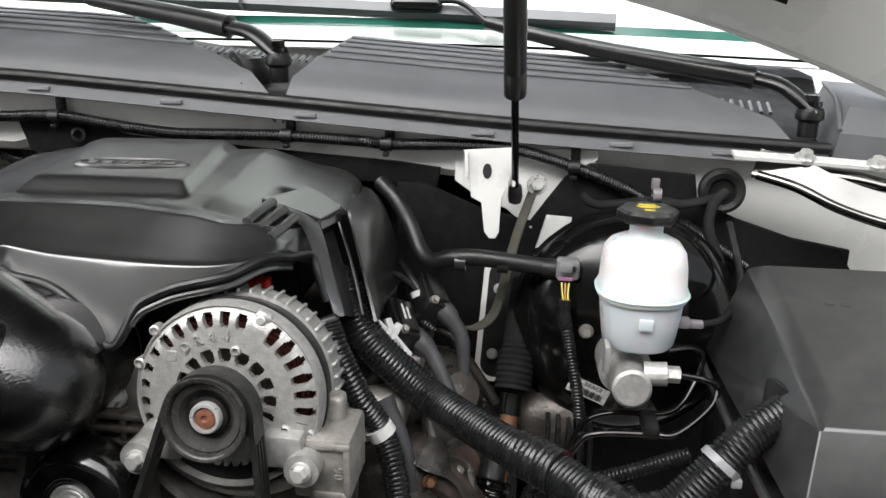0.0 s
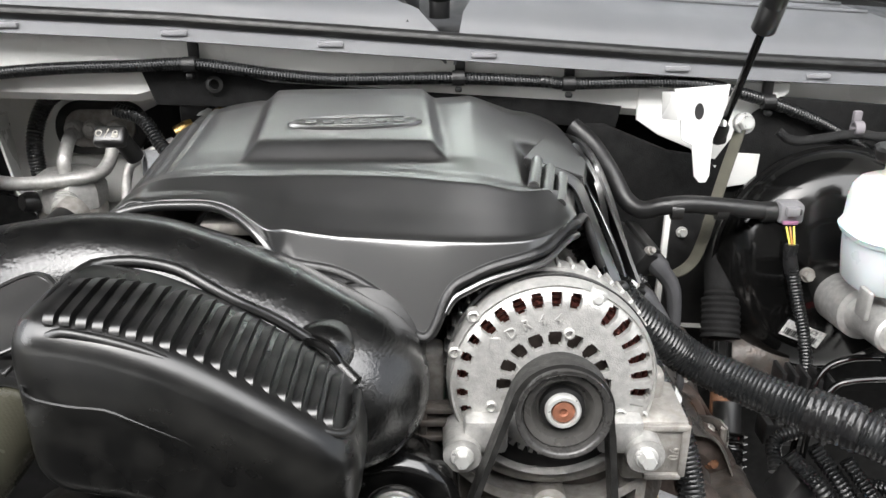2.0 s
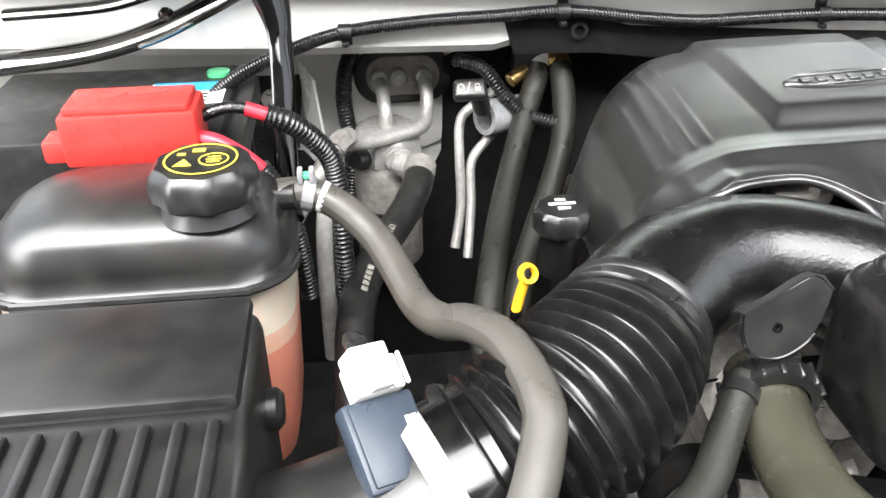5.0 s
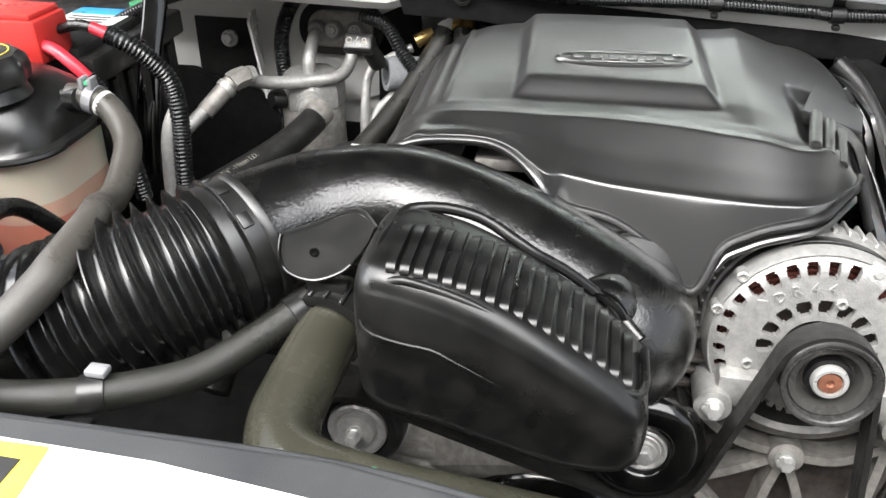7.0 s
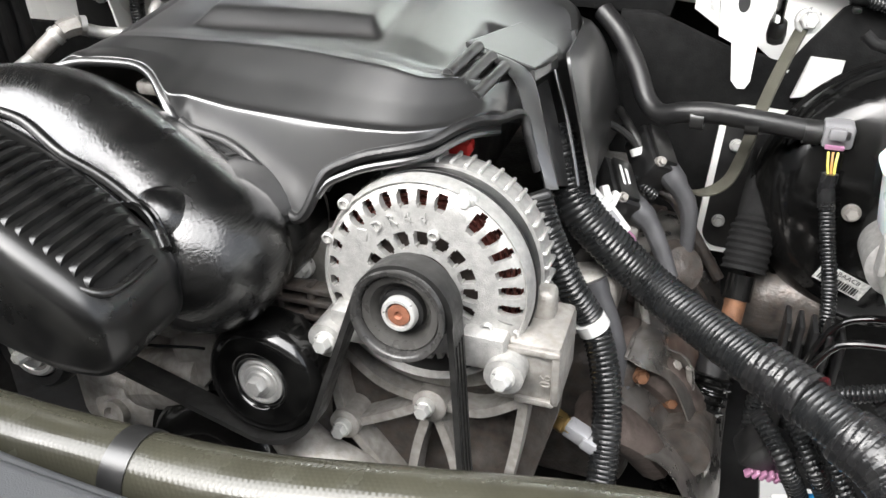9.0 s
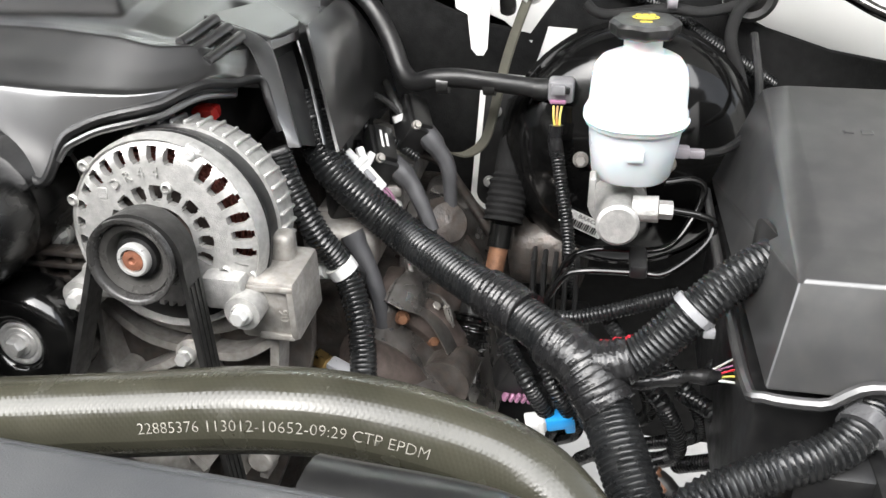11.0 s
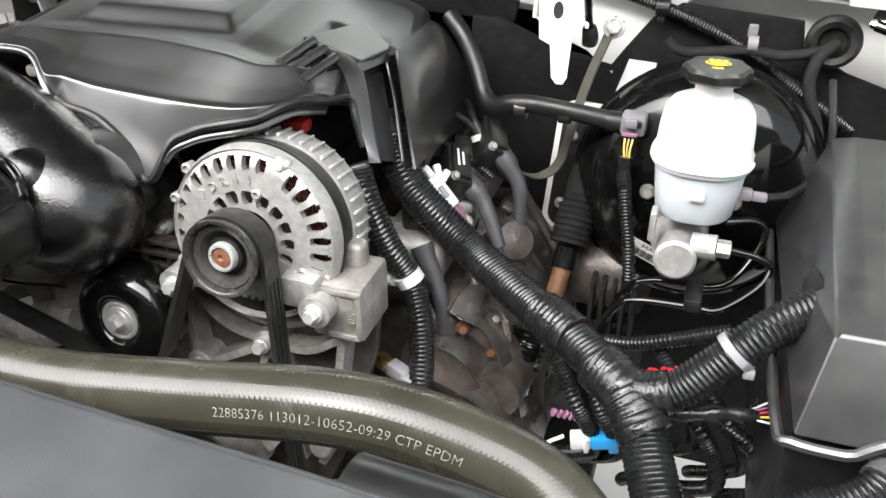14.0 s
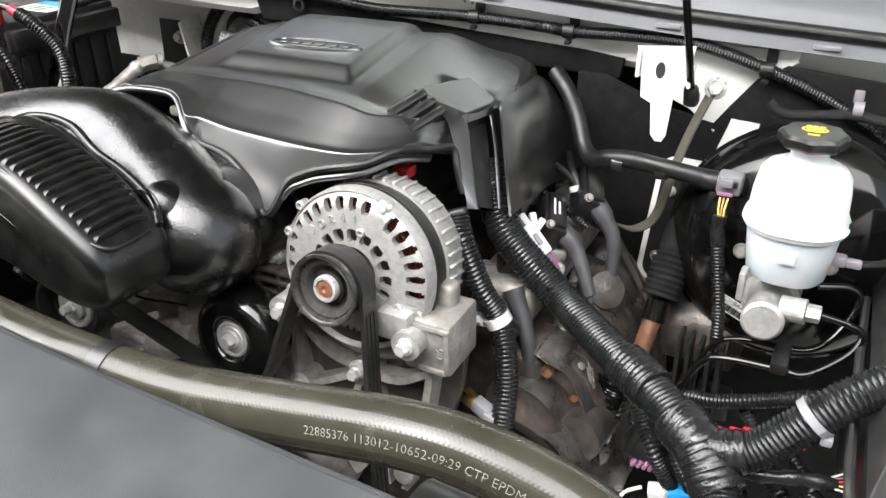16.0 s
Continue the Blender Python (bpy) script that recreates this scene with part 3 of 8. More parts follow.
part("drain_hose", tube([(-0.43, 1.115, 1.318), (-0.412, 1.09, 1.31), (-0.4, 1.07, 1.298), (-0.397, 1.055, 1.284)], 0.0055, 10), rubber, cowl, "short black drain hose in the cowl recess")
part("motor_lump", lathe([(0.045, -0.02), (0.045, 0.0), (0.036, 0.012), (0.0, 0.018)], 28, 0.7).at(Vector((-0.43, 1.13, 1.302))), matte, cowl)

seal = thing("hood_seal", (-0.36, 1.0, 1.26), "black rubber bulb seal along the cowl's front edge", "seal", kind="structure")
xs = np.linspace(-1.3, 0.33, 34)
part("bulb", tube([(x, seal_y(x) - 0.004, seal_z(x) + 0.012) for x in xs], 0.0075, 12, 0.02), rubber, seal)
part("channel", ribbon([(x, seal_y(x) - 0.006, seal_z(x) - 0.002) for x in xs], 0.017, 0.004, (0, 0.35, 1), 0.02).at(Vector((0, 0, -0.0005))), cowl_plastic, seal)
for x in (-1.02, -0.84, -0.655, -0.482, -0.311, -0.092, 0.075, 0.2):
    part("clip", rbox(0.028, 0.008, 0.005, 0.001, at=(x, seal_y(x) - 0.0085, seal_z(x) - 0.002)), tie_grey, seal, "pale grey plastic clip")


def wiper(pivot, path, blade, name_label):
    """A wiper: pivot, the arm's points from its knee to the blade, and the two ends of the blade."""
    w = thing("windscreen_wiper", pivot, name_label, "wiper", "windscreen wipers")
    p, k = Vector(pivot), Vector(path[0])
    part("pivot_cap", lathe([(0.012, -0.035), (0.012, -0.016), (0.017, -0.012), (0.017, -0.004), (0.014, 0.002), (0.0, 0.003)], 24).at(p), matte, w)
    part("nut", hex_bolt(0.0085, 0.008, 0.013).at(p + Vector((0, 0, 0.008))), black_metal, w)
    part("arm_head", tube([p - (k - p) * 0.12, p, p.lerp(k, 0.5) + Vector((0, 0, 0.008)), k], lambda s: 0.0145 + 0.01 * min(s, 0.1), 14, 0.006, 0.6), satin, w)
    part("hinge_pin", tube([k + Vector((0, -0.014, 0)), k + Vector((0, 0.014, 0))], 0.007, 12), black_metal, w)
    part("arm", tube(path[:-2], lambda s: max(0.02 - 0.024 * s, 0.006), 14, 0.006, 0.75), satin, w)
    part("arm_wire", tube(path[-3:], 0.0042, 10), satin, w)
    a, b, mid = Vector(blade[0]), Vector(blade[1]), Vector(path[-1])
    part("blade", join(ribbon([a, a.lerp(b, 0.33), a.lerp(b, 0.67), b], 0.016, 0.011, (0, 0.62, 0.78), 0.03), ribbon([a + Vector((0, 0.004, -0.01)), b + Vector((0, 0.004, -0.01))], 0.006, 0.006, (0, 0.62, 0.78), 0.03)), cowl_plastic, w, "dark grey wiper blade")
    part("blade_clip", rbox(0.075, 0.026, 0.022, 0.009, 3).at(pose(*mid, 35, 0, 0)), gloss, w, "gloss black blade clip")
    return w


wiper((-0.361, 1.093, 1.322), [(-0.433, 1.12, 1.354), (-0.532, 1.14, 1.37), (-0.645, 1.165, 1.386), (-0.72, 1.19, 1.4), (-0.78, 1.22, 1.404)], [(-1.02, 1.27, 1.398), (-0.46, 1.24, 1.386)], "satin black windscreen wiper arm parked above the cowl")
wiper((0.311, 1.12, 1.27), [(0.246, 1.15, 1.304), (0.145, 1.175, 1.318), (0.044, 1.2, 1.333), (-0.049, 1.22, 1.351), (-0.104, 1.23, 1.363), (-0.145, 1.245, 1.39), (-0.205, 1.248, 1.386)], [(-0.506, 1.253, 1.387), (0.076, 1.253, 1.368)], "satin black windscreen wiper arm parked above the cowl")
ce = thing("cowl_end", (0.37, 1.13, 1.25), "dark grey plastic end block of the cowl by the fender", "cowl end", kind="structure")
part("block", loft([[(0.335, 1.09, 1.215), (0.47, 1.1, 1.2), (0.47, 1.25, 1.21), (0.335, 1.2, 1.235)], [(0.34, 1.092, 1.245), (0.47, 1.1, 1.235), (0.47, 1.25, 1.26), (0.34, 1.2, 1.27)], [(0.355, 1.115, 1.275), (0.46, 1.12, 1.262), (0.46, 1.24, 1.29), (0.35, 1.2, 1.298)]]), cowl_plastic, ce, smooth=25)
part("rim", tube([(0.34, 1.092, 1.248), (0.35, 1.15, 1.28), (0.348, 1.2, 1.296)], 0.003, 8), cowl_plastic, ce)

# ---- engine cover ----
ec = thing("engine_cover", (-0.43, 0.84, 1.1), "satin black plastic engine cover with a raised centre pad", "engine cover")
H = [(-0.668, 1.075), (-0.65, 1.128), (-0.635, 1.168), (-0.618, 1.19), (-0.595, 1.204), (-0.57, 1.211), (-0.5, 1.215), (-0.33, 1.215), (-0.29, 1.207), (-0.25, 1.196), (-0.222, 1.184), (-0.204, 1.155), (-0.193, 1.11), (-0.188, 1.07)]
CREASE = [(-0.668, 0.765), (-0.62, 0.742), (-0.57, 0.736), (-0.53, 0.736), (-0.474, 0.737), (-0.431, 0.735), (-0.389, 0.73), (-0.35, 0.722), (-0.31, 0.717), (-0.29, 0.721), (-0.27, 0.737), (-0.252, 0.767), (-0.238, 0.81), (-0.228, 0.848), (-0.188, 0.87)]
LIPY = [(-0.668, 0.74), (-0.64, 0.712), (-0.615, 0.694), (-0.59, 0.7), (-0.56, 0.705), (-0.535, 0.704), (-0.516, 0.695), (-0.5, 0.682), (-0.487, 0.673), (-0.476, 0.679), (-0.43, 0.676), (-0.39, 0.673), (-0.35, 0.671), (-0.31, 0.673), (-0.285, 0.681), (-0.26, 0.708), (-0.246, 0.74), (-0.237, 0.80), (-0.228, 0.84), (-0.188, 0.855)]
LIPZ = [(-0.668, 1.06), (-0.615, 1.192), (-0.585, 1.1985), (-0.535, 1.1985), (-0.516, 1.196), (-0.5, 1.191), (-0.487, 1.187), (-0.476, 1.185), (-0.45, 1.1815), (-0.43, 1.18), (-0.31, 1.1775), (-0.27, 1.1765), (-0.243, 1.172), (-0.188, 1.06)]
EDGE = [(-0.668, 1.05), (-0.615, 1.187), (-0.585, 1.1935), (-0.535, 1.1935), (-0.516, 1.191), (-0.5, 1.186), (-0.488, 1.178), (-0.478, 1.166), (-0.434, 1.1575), (-0.41, 1.147), (-0.394, 1.1355), (-0.383, 1.1225), (-0.371, 1.117), (-0.363, 1.123), (-0.352, 1.1465), (-0.335, 1.157), (-0.316, 1.1635), (-0.28, 1.169), (-0.247, 1.169), (-0.188, 1.05)]


REAR = [(-0.668, 0.9), (-0.62, 0.92), (-0.56, 0.945), (-0.5, 0.951), (-0.38, 0.951), (-0.34, 0.957), (-0.29, 0.985), (-0.255, 1.0), (-0.235, 0.985), (-0.222, 0.94), (-0.188, 0.88)]


def edge_at(x):
    """The foot of the front face, which flares out from the lip."""
    yl, zl, ze = (curve_at(x, t) for t in (LIPY, LIPZ, EDGE))
    zl = min(zl, curve_at(x, H) - 0.004)
    ze = min(ze, zl - 0.003)
    ze = zl - (zl - ze) * 1.05
    flare = 0.45 * interp(x, [(-0.49, 0.0), (-0.47, 1.0), (-0.26, 1.0), (-0.24, 0.0)])
    return yl - (zl - ze) * flare, ze


def cover_row(x):
    h, yc, yl, zl, ze = (curve_at(x, t) for t in (H, CREASE, LIPY, LIPZ, EDGE))
    zl = min(zl, h - 0.004)
    ye, ze = edge_at(x)
    shelf = interp(x, [(-0.532, 1.0), (-0.508, 0.0)])
    fall = interp(x, [(-0.6, 0.3), (-0.5, 0.8), (-0.3, 0.8), (-0.26, 0.3)])
    rear = curve_at(x, REAR)
    ctrl = [(rear + 0.05, h - 0.1), (rear + 0.034, h - 0.045), (rear + 0.014, h - 0.014), (rear - 0.008, h - 0.004), (rear - 0.04, h), (yc + 0.06, h - 0.001), (yc + 0.012, h - 0.005 * fall), (yc + 0.001, h - 0.008 * fall), (0.5 * yc + 0.5 * yl, (0.5 - 0.2 * shelf) * (h - 0.008 * fall) + (0.5 + 0.2 * shelf) * zl - 0.002 * (1 - shelf)), (yl + 0.006, zl + 0.0016), (yl - 0.0005, zl + 0.0002), (ye, ze)]
    out = []
    for a, b in zip(ctrl, ctrl[1:]):
        n = max(2, int(math.hypot(b[0] - a[0], b[1] - a[1]) / 0.0028))
        out.append((a, b, n))
    return ctrl


SEGS = (8, 8, 6, 4, 50, 14, 10, 14, 8, 6, 14)
grid = []
for i in range(201):
    x = -0.668 + 0.48 * i / 200
    c, yc = cover_row(x), curve_at(x, CREASE)
    row = []
    for (a, b), n in zip(zip(c, c[1:]), SEGS):
        for j in range(n):
            t = j / n
            y, z = a[0] + (b[0] - a[0]) * t, a[1] + (b[1] - a[1]) * t
            if y > yc:
                lean = interp(x, [(-0.33, 0.1), (-0.28, 0.035)])
                z += lean * (y - interp(lean, [(0.035, 0.9), (0.1, 0.8)])) * min((y - yc) / 0.03, 1)
            # raised pad with sloping sides
            px = min(x + 0.521 + 0.06 * (y - 0.76), -0.357 - 0.08 * (y - 0.76) - x)
            py = y - 0.781
            if y < 1.0 and z > 1.15:
                lift = min(max(min(px / 0.012, py / 0.02) + 0.5, 0), 1)
                groove = math.exp(-((min(px, py + 0.007) + 0.002) / 0.008) ** 2) * 0.001
                z += 0.009 * lift - groove
            # long ribs down the side next to the heater hoses
            if x < -0.585 and 0.762 < y < 0.93:
                z += 0.003 * max(0.0, math.cos((x + 0.628) / 0.0135 * 2 * math.pi)) * min(1, (y - 0.762) / 0.006)
            # sunk corner under the vent frame
            if x > -0.292 and y < 0.86:
                z -= 0.009 * min(1, (x + 0.292) / 0.012) * min(1, (0.86 - y) / 0.012) * min(1, max(0, (y - 0.735) / 0.03))
            row.append((x, y, z))
    row.append((x, c[-1][0], c[-1][1]))
    grid.append(row)
# soften the sheet's creases
g = np.array(grid)
g[1:-1, 1:-1] = 0.5 * g[1:-1, 1:-1] + 0.125 * (g[:-2, 1:-1] + g[2:, 1:-1] + g[1:-1, :-2] + g[1:-1, 2:])
# a rounder edge between the two front faces
g[:, 112:136] = 0.5 * g[:, 112:136] + 0.25 * (g[:, 111:135] + g[:, 113:137])
shell = part("shell", sheet(g[:, ::-1], 0.003), cover_plastic, ec, smooth=60)
# rolled lip along the arches
lip = [(x, edge_at(x)[0] - 0.001, edge_at(x)[1]) for x in np.linspace(-0.48, -0.245, 48)]
lip += [(-0.2345, 0.77, 1.16), (-0.2265, 0.766, 1.141), (-0.2175, 0.7605, 1.118)]
part("front_lip", tube(lip, 0.0042, 10, 0.004), matte, ec)
inner = [(x + 0.004, y - 0.004, z - 0.006) for x, y, z in lip[:20]]
part("inner_lip", tube([(x, y - 0.004, z - 0.0085) for x, y, z in lip[25:-3]], 0.0028, 8, 0.004), cover_plastic, ec)
part("arch_web", ribbon([(x, y + 0.003, z - 0.005) for x, y, z in lip[25:-3]], 0.012, 0.002, (0, 0.1, 1)), matte, ec)
part("inner_lip", tube(inner, 0.003, 8, 0.004), matte, ec)
# hood over the throttle opening
part("opening_lip", tube([(-0.622, 0.697, 1.18), (-0.614, 0.693, 1.188), (-0.59, 0.6985, 1.1945), (-0.56, 0.7035, 1.195), (-0.535, 0.7025, 1.1945), (-0.516, 0.6935, 1.191), (-0.5, 0.6805, 1.184), (-0.49, 0.672, 1.176), (-0.4835, 0.669, 1.165)], 0.004, 10), cover_plastic, ec)
# vent frame at the corner: a slotted leg that runs down over the harness
def strip(left, right, back, chamfer=0.0012, n=26):
    """A bar between two edge lines, with a depth and broken edges."""
    def even(pts):
        q = smooth_path(pts, 0.002)
        return [q[round(i * (len(q) - 1) / (n - 1))] for i in range(n)]
    loops = []
    bk = Vector(back)
    bn = bk.normalized() * chamfer
    for p, q in zip(even(left), even(right)):
        w = (q - p).normalized() * chamfer
        loops.append([p + w, q - w, q + bn, q + bk - bn, q + bk - w, p + bk + w, p + bk - bn, p + bn])
    return loft(loops)


LEFT = [(-0.2775, 0.786, 1.204), (-0.267, 0.783, 1.1992), (-0.254, 0.78, 1.192), (-0.2437, 0.777, 1.1843), (-0.2358, 0.772, 1.1696), (-0.2243, 0.763, 1.1413), (-0.2135, 0.756, 1.1164), (-0.2105, 0.753, 1.1058)]
RIGHT = [(-0.275, 0.79, 1.2042), (-0.2546, 0.793, 1.1972), (-0.2395, 0.7965, 1.189), (-0.2305, 0.795, 1.1786), (-0.2215, 0.785, 1.157), (-0.2102, 0.77, 1.1305), (-0.203, 0.7615, 1.115), (-0.1993, 0.757, 1.1057)]
FAR = [(-0.223, 0.84, 1.175), (-0.2179, 0.835, 1.1634), (-0.2075, 0.82, 1.1451), (-0.1958, 0.8, 1.1194), (-0.1875, 0.787, 1.0956)]
part("vent_leg", strip(LEFT, RIGHT, (-0.001, 0.005, -0.002)), cover_plastic, ec)
part("slot_bar", strip([Vector(p) + Vector((-0.003, -0.001, 0.001)) for p in FAR], FAR, (-0.004, 0.012, 0.0), 0.0008), cover_plastic, ec)
# Black sheet in the open slot, in place of the shade inside it.
part("slot_back", sheet([[Vector(p) + Vector((-0.012, 0.016, -0.006)) for p in RIGHT[3:]], [Vector(p) + Vector((-0.012, 0.004, -0.004)) for p in (FAR[0], FAR[1], FAR[2], FAR[3], FAR[4])]], 0.002), matte, ec, "black sheet standing in for the shade inside the vent slot")
top = [Vector(p) for p in ((-0.2866, 0.7895, 1.2088), (-0.236, 0.7985, 1.1896), (-0.2325, 0.8, 1.188), (-0.2225, 0.842, 1.1885), (-0.224, 0.85, 1.19), (-0.262, 0.87, 1.204))]
mid_ = sum(top, Vector()) / 6
inn = [p.lerp(mid_, 0.04) for p in top]
part("vent_top", loft([inn, [p - Vector((0, 0, 0.0008)) for p in top], [p - Vector((0, 0, 0.0042)) for p in top], [p.lerp(mid_, 0.1) - Vector((0, 0, 0.012)) for p in top]]), cover_plastic, ec, smooth=25)
part("slot_lintel", strip([(-0.2325, 0.7985, 1.1865), (-0.229, 0.818, 1.186), (-0.2228, 0.842, 1.186)], [(-0.2305, 0.7965, 1.1775), (-0.2262, 0.818, 1.1765), (-0.2215, 0.841, 1.1755)], (-0.008, 0.001, 0.0), 0.001, 8), cover_plastic, ec)
side = []
for t in np.linspace(0, 1, 16):
    hi = Vector((-0.2165 - 0.004 * t - 0.03 * t ** 4, 0.843 + 0.175 * t, 1.187 - 0.004 * t - 0.016 * t ** 4))
    lo = Vector((-0.1775 - 0.0125 * min(3 * t, 1), 0.785 + 0.27 * t, 1.09 - 0.045 * t))
    side.append([hi.lerp(lo, k) + Vector((0.013, 0.002, 0.011)) * math.sin(math.pi * k ** 0.7) * min(2 * t, 1) ** 0.5 for k in np.linspace(0, 1, 14)])
part("side_panel", sheet(side, 0.003), cover_plastic, ec, smooth=60)
for a, b in (((-0.2835, 0.737, 1.1995), (-0.2755, 0.788, 1.2058)), ((-0.273, 0.735, 1.193), (-0.2645, 0.787, 1.1995)), ((-0.262, 0.733, 1.186), (-0.2535, 0.786, 1.1922))):
    part("finger_tube", tube([a, Vector(a).lerp(Vector(b), 0.5), b], 0.005, 16), cover_plastic, ec)
    # The bore's shade is a flat black disc on the solid end.
    part("tube_end", lathe([(0.0, 0.0), (0.0042, 0.0), (0.0042, 0.0006), (0.0, 0.0006)], 16).at(facing(Vector(a) + (Vector(a) - Vector(b)).normalized() * 0.0002, Vector(a) - Vector(b))), print_hole_black, ec, "flat black disc for the shaded bore of the tube")
# oval badge: a plain sunk ring with plain bars
badge = facing((-0.436, 0.832, 1.229), (0, -0.1, 1), (-0.07, 1, 0.1))
part("badge", lathe([(0.0, 0.0002), (0.0535, 0.0002), (0.055, 0.0009), (0.0585, 0.0009), (0.060, 0.0), (0.061, -0.002)], 64, 0.27).at(badge), cover_plastic, ec, "oval sunk badge")
for i in range(6):
    part("badge_bar", rbox(0.0095, 0.0105 - 0.0014 * abs(i - 2.5), 0.0012, 0.0004, 1, at=(-0.0395 + 0.0158 * i, 0, 0.0008)).at(badge), cover_plastic, ec)
part("badge_stroke", rbox(0.088, 0.0022, 0.0012, 0.0004, 1, at=(0, 0.0095, 0.0008)).at(badge), cover_plastic, ec)
part("badge_stroke", rbox(0.07, 0.0016, 0.0012, 0.0004, 1, at=(0, -0.0105, 0.0008)).at(badge), cover_plastic, ec)


# ---- intake tube, bellows and resonator ----
sn = thing("intake_duct", (-0.56, 0.63, 1.1), "glossy black moulded intake duct bending to the throttle", "intake duct")
duct = [(-0.713, 0.585, 1.1445), (-0.69, 0.614, 1.149), (-0.655, 0.643, 1.153), (-0.60, 0.66, 1.154), (-0.545, 0.65, 1.148), (-0.492, 0.63, 1.131), (-0.452, 0.616, 1.112), (-0.413, 0.602, 1.09), (-0.376, 0.592, 1.068)]


DUCT_END = frames(smooth_path(duct, 0.005))[-1][3]


def duct_r(s):
    body = interp(s, [(0, 0.0525), (0.1, 0.051), (0.2, 0.051), (0.28, 0.058), (0.33, 0.0635)])
    return body * math.sqrt(max(1 - (max(s - DUCT_END + 0.062, 0.0) / 0.063) ** 2, 0.0004))


part("tube", tube(duct, duct_r, 40, 0.005, 0.94), duct_plastic, sn)
part("elbow", tube([(-0.432, 0.612, 1.1), (-0.43, 0.635, 1.096), (-0.428, 0.66, 1.093), (-0.426, 0.69, 1.092)], lambda s: 0.0595 - 0.03 * s, 40), duct_plastic, sn)
part("mould_line", tube([(-0.70, 0.575, 1.10), (-0.62, 0.59, 1.10), (-0.54, 0.583, 1.095), (-0.47, 0.54, 1.06), (-0.41, 0.56, 1.045)], 0.0012, 6), gloss, sn)
ax = (Vector(duct[1]) - Vector(duct[0])).normalized()
part("collar", lathe([(0.05, -0.008), (0.0528, -0.008), (0.0538, 0.0), (0.053, 0.02), (0.0545, 0.022), (0.0545, 0.027), (0.0505, 0.028)], 40).at(facing(Vector(duct[0]) - ax * 0.008, ax)), satin, sn)
for a in (30, 60, 95, 130):
    q = facing(Vector(duct[0]), ax) @ pose(0, 0, 0.004, 0, 0, a) @ pose(0.0535, 0, 0)
    part("clip", rbox(0.003, 0.012, 0.009, 0.001).at(q), white_plastic if a == 30 else satin, sn, "small clamp tab")
part("outlet_boss", tube([(-0.43, 0.61, 1.127), (-0.433, 0.59, 1.133), (-0.436, 0.575, 1.136), (-0.439, 0.562, 1.138)], lambda s: 0.0245 - 0.006 * max(0.0, (s - 0.035) / 0.015) ** 2, 28, 0.002), duct_plastic, sn, "rounded outlet on the duct")
for k in (0, 1):
    part("neck_ring", lathe([(0.018, -0.0015), (0.0222, -0.0012), (0.0228, 0.0), (0.0222, 0.0012), (0.018, 0.0015)], 32).at(facing((-0.4395 - 0.001 * k, 0.5605 - 0.0045 * k, 1.138), (0.2, 0.97, -0.1))), gloss, sn)

bl = thing("intake_bellows", (-0.8, 0.55, 1.06), "black rubber intake bellows with deep ribs", "air hose")
b0, b1, b2 = Vector((-0.817, 0.511, 1.1125)), Vector((-0.757, 0.53, 1.136)), Vector((-0.714, 0.583, 1.1442))
bpath = [b0.lerp(b1, k).lerp(b1.lerp(b2, k), k) for k in np.linspace(0, 1, 145)]
fr = frames(bpath)
total = fr[-1][3]
part("ribs", sweep(fr, lambda s: 0.0515 - 0.004 * max(0.0, s / total - 0.75) / 0.25 + 0.0105 * (0.5 + 0.5 * math.cos(2 * math.pi * 11 * s / total)) ** 2.2, 48), bellows_rubber, bl)
part("cuff", tube([(-0.842, 0.5035, 1.104), (-0.828, 0.508, 1.109), (-0.812, 0.513, 1.114)], 0.0575, 40), gloss, bl, "smooth glossy cuff under the clamp")

rs = thing("intake_resonator", (-0.5, 0.52, 1.06), "glossy black resonator box with a ribbed lid", "resonator")
loops = []
for x, yc, w, zt, zb in ((-0.587, 0.524, 0.062, 1.196, 1.125), (-0.583, 0.524, 0.084, 1.207, 1.108), (-0.57, 0.525, 0.094, 1.213, 1.099), (-0.53, 0.522, 0.094, 1.207, 1.096), (-0.49, 0.519, 0.092, 1.191, 1.084), (-0.45, 0.515, 0.09, 1.168, 1.078), (-0.42, 0.513, 0.086, 1.148, 1.08), (-0.408, 0.513, 0.076, 1.134, 1.088), (-0.404, 0.513, 0.05, 1.12, 1.1)):
    h = zt - zb
    loops.append([(x, yc + a, zb + h / 2 + b) for a, b in round_loop(w, h, min(0.017, w * 0.4, h * 0.3), 5)])
# ease the coarse sections into a smooth body
L = np.array(loops)
fine = []
for i in range(len(L) - 1):
    for t in np.linspace(0, 1, 5)[:-1]:
        fine.append(L[i] * (1 - t) + L[i + 1] * t)
fine.append(L[-1])
F_ = np.array(fine)
for _ in range(2):
    F_[1:-1] = 0.5 * F_[1:-1] + 0.25 * (F_[:-2] + F_[2:])
part("box", loft([[tuple(p) for p in q] for q in F_]), resonator_plastic, rs, smooth=50)
TOPZ = [(-0.587, 1.196), (-0.57, 1.2115), (-0.53, 1.2065), (-0.49, 1.190), (-0.45, 1.167), (-0.42, 1.148), (-0.404, 1.13)]
for i in range(18):
    x = -0.561 + 0.0083 * i
    z, back_y = curve_at(x, TOPZ) - 0.0012, interp(x, [(-0.561, 0.538), (-0.5, 0.55), (-0.45, 0.552), (-0.42, 0.54)])
    part("rib", ribbon([(x, 0.4862, z - 0.0022), (x, 0.488, z + 0.0006), (x, 0.493, z + 0.0018), (x, 0.515, z + 0.0022), (x, back_y - 0.01, z + 0.002), (x, back_y, z - 0.002)], 0.0054, 0.004, (1, 0, 0)), resonator_plastic, rs)
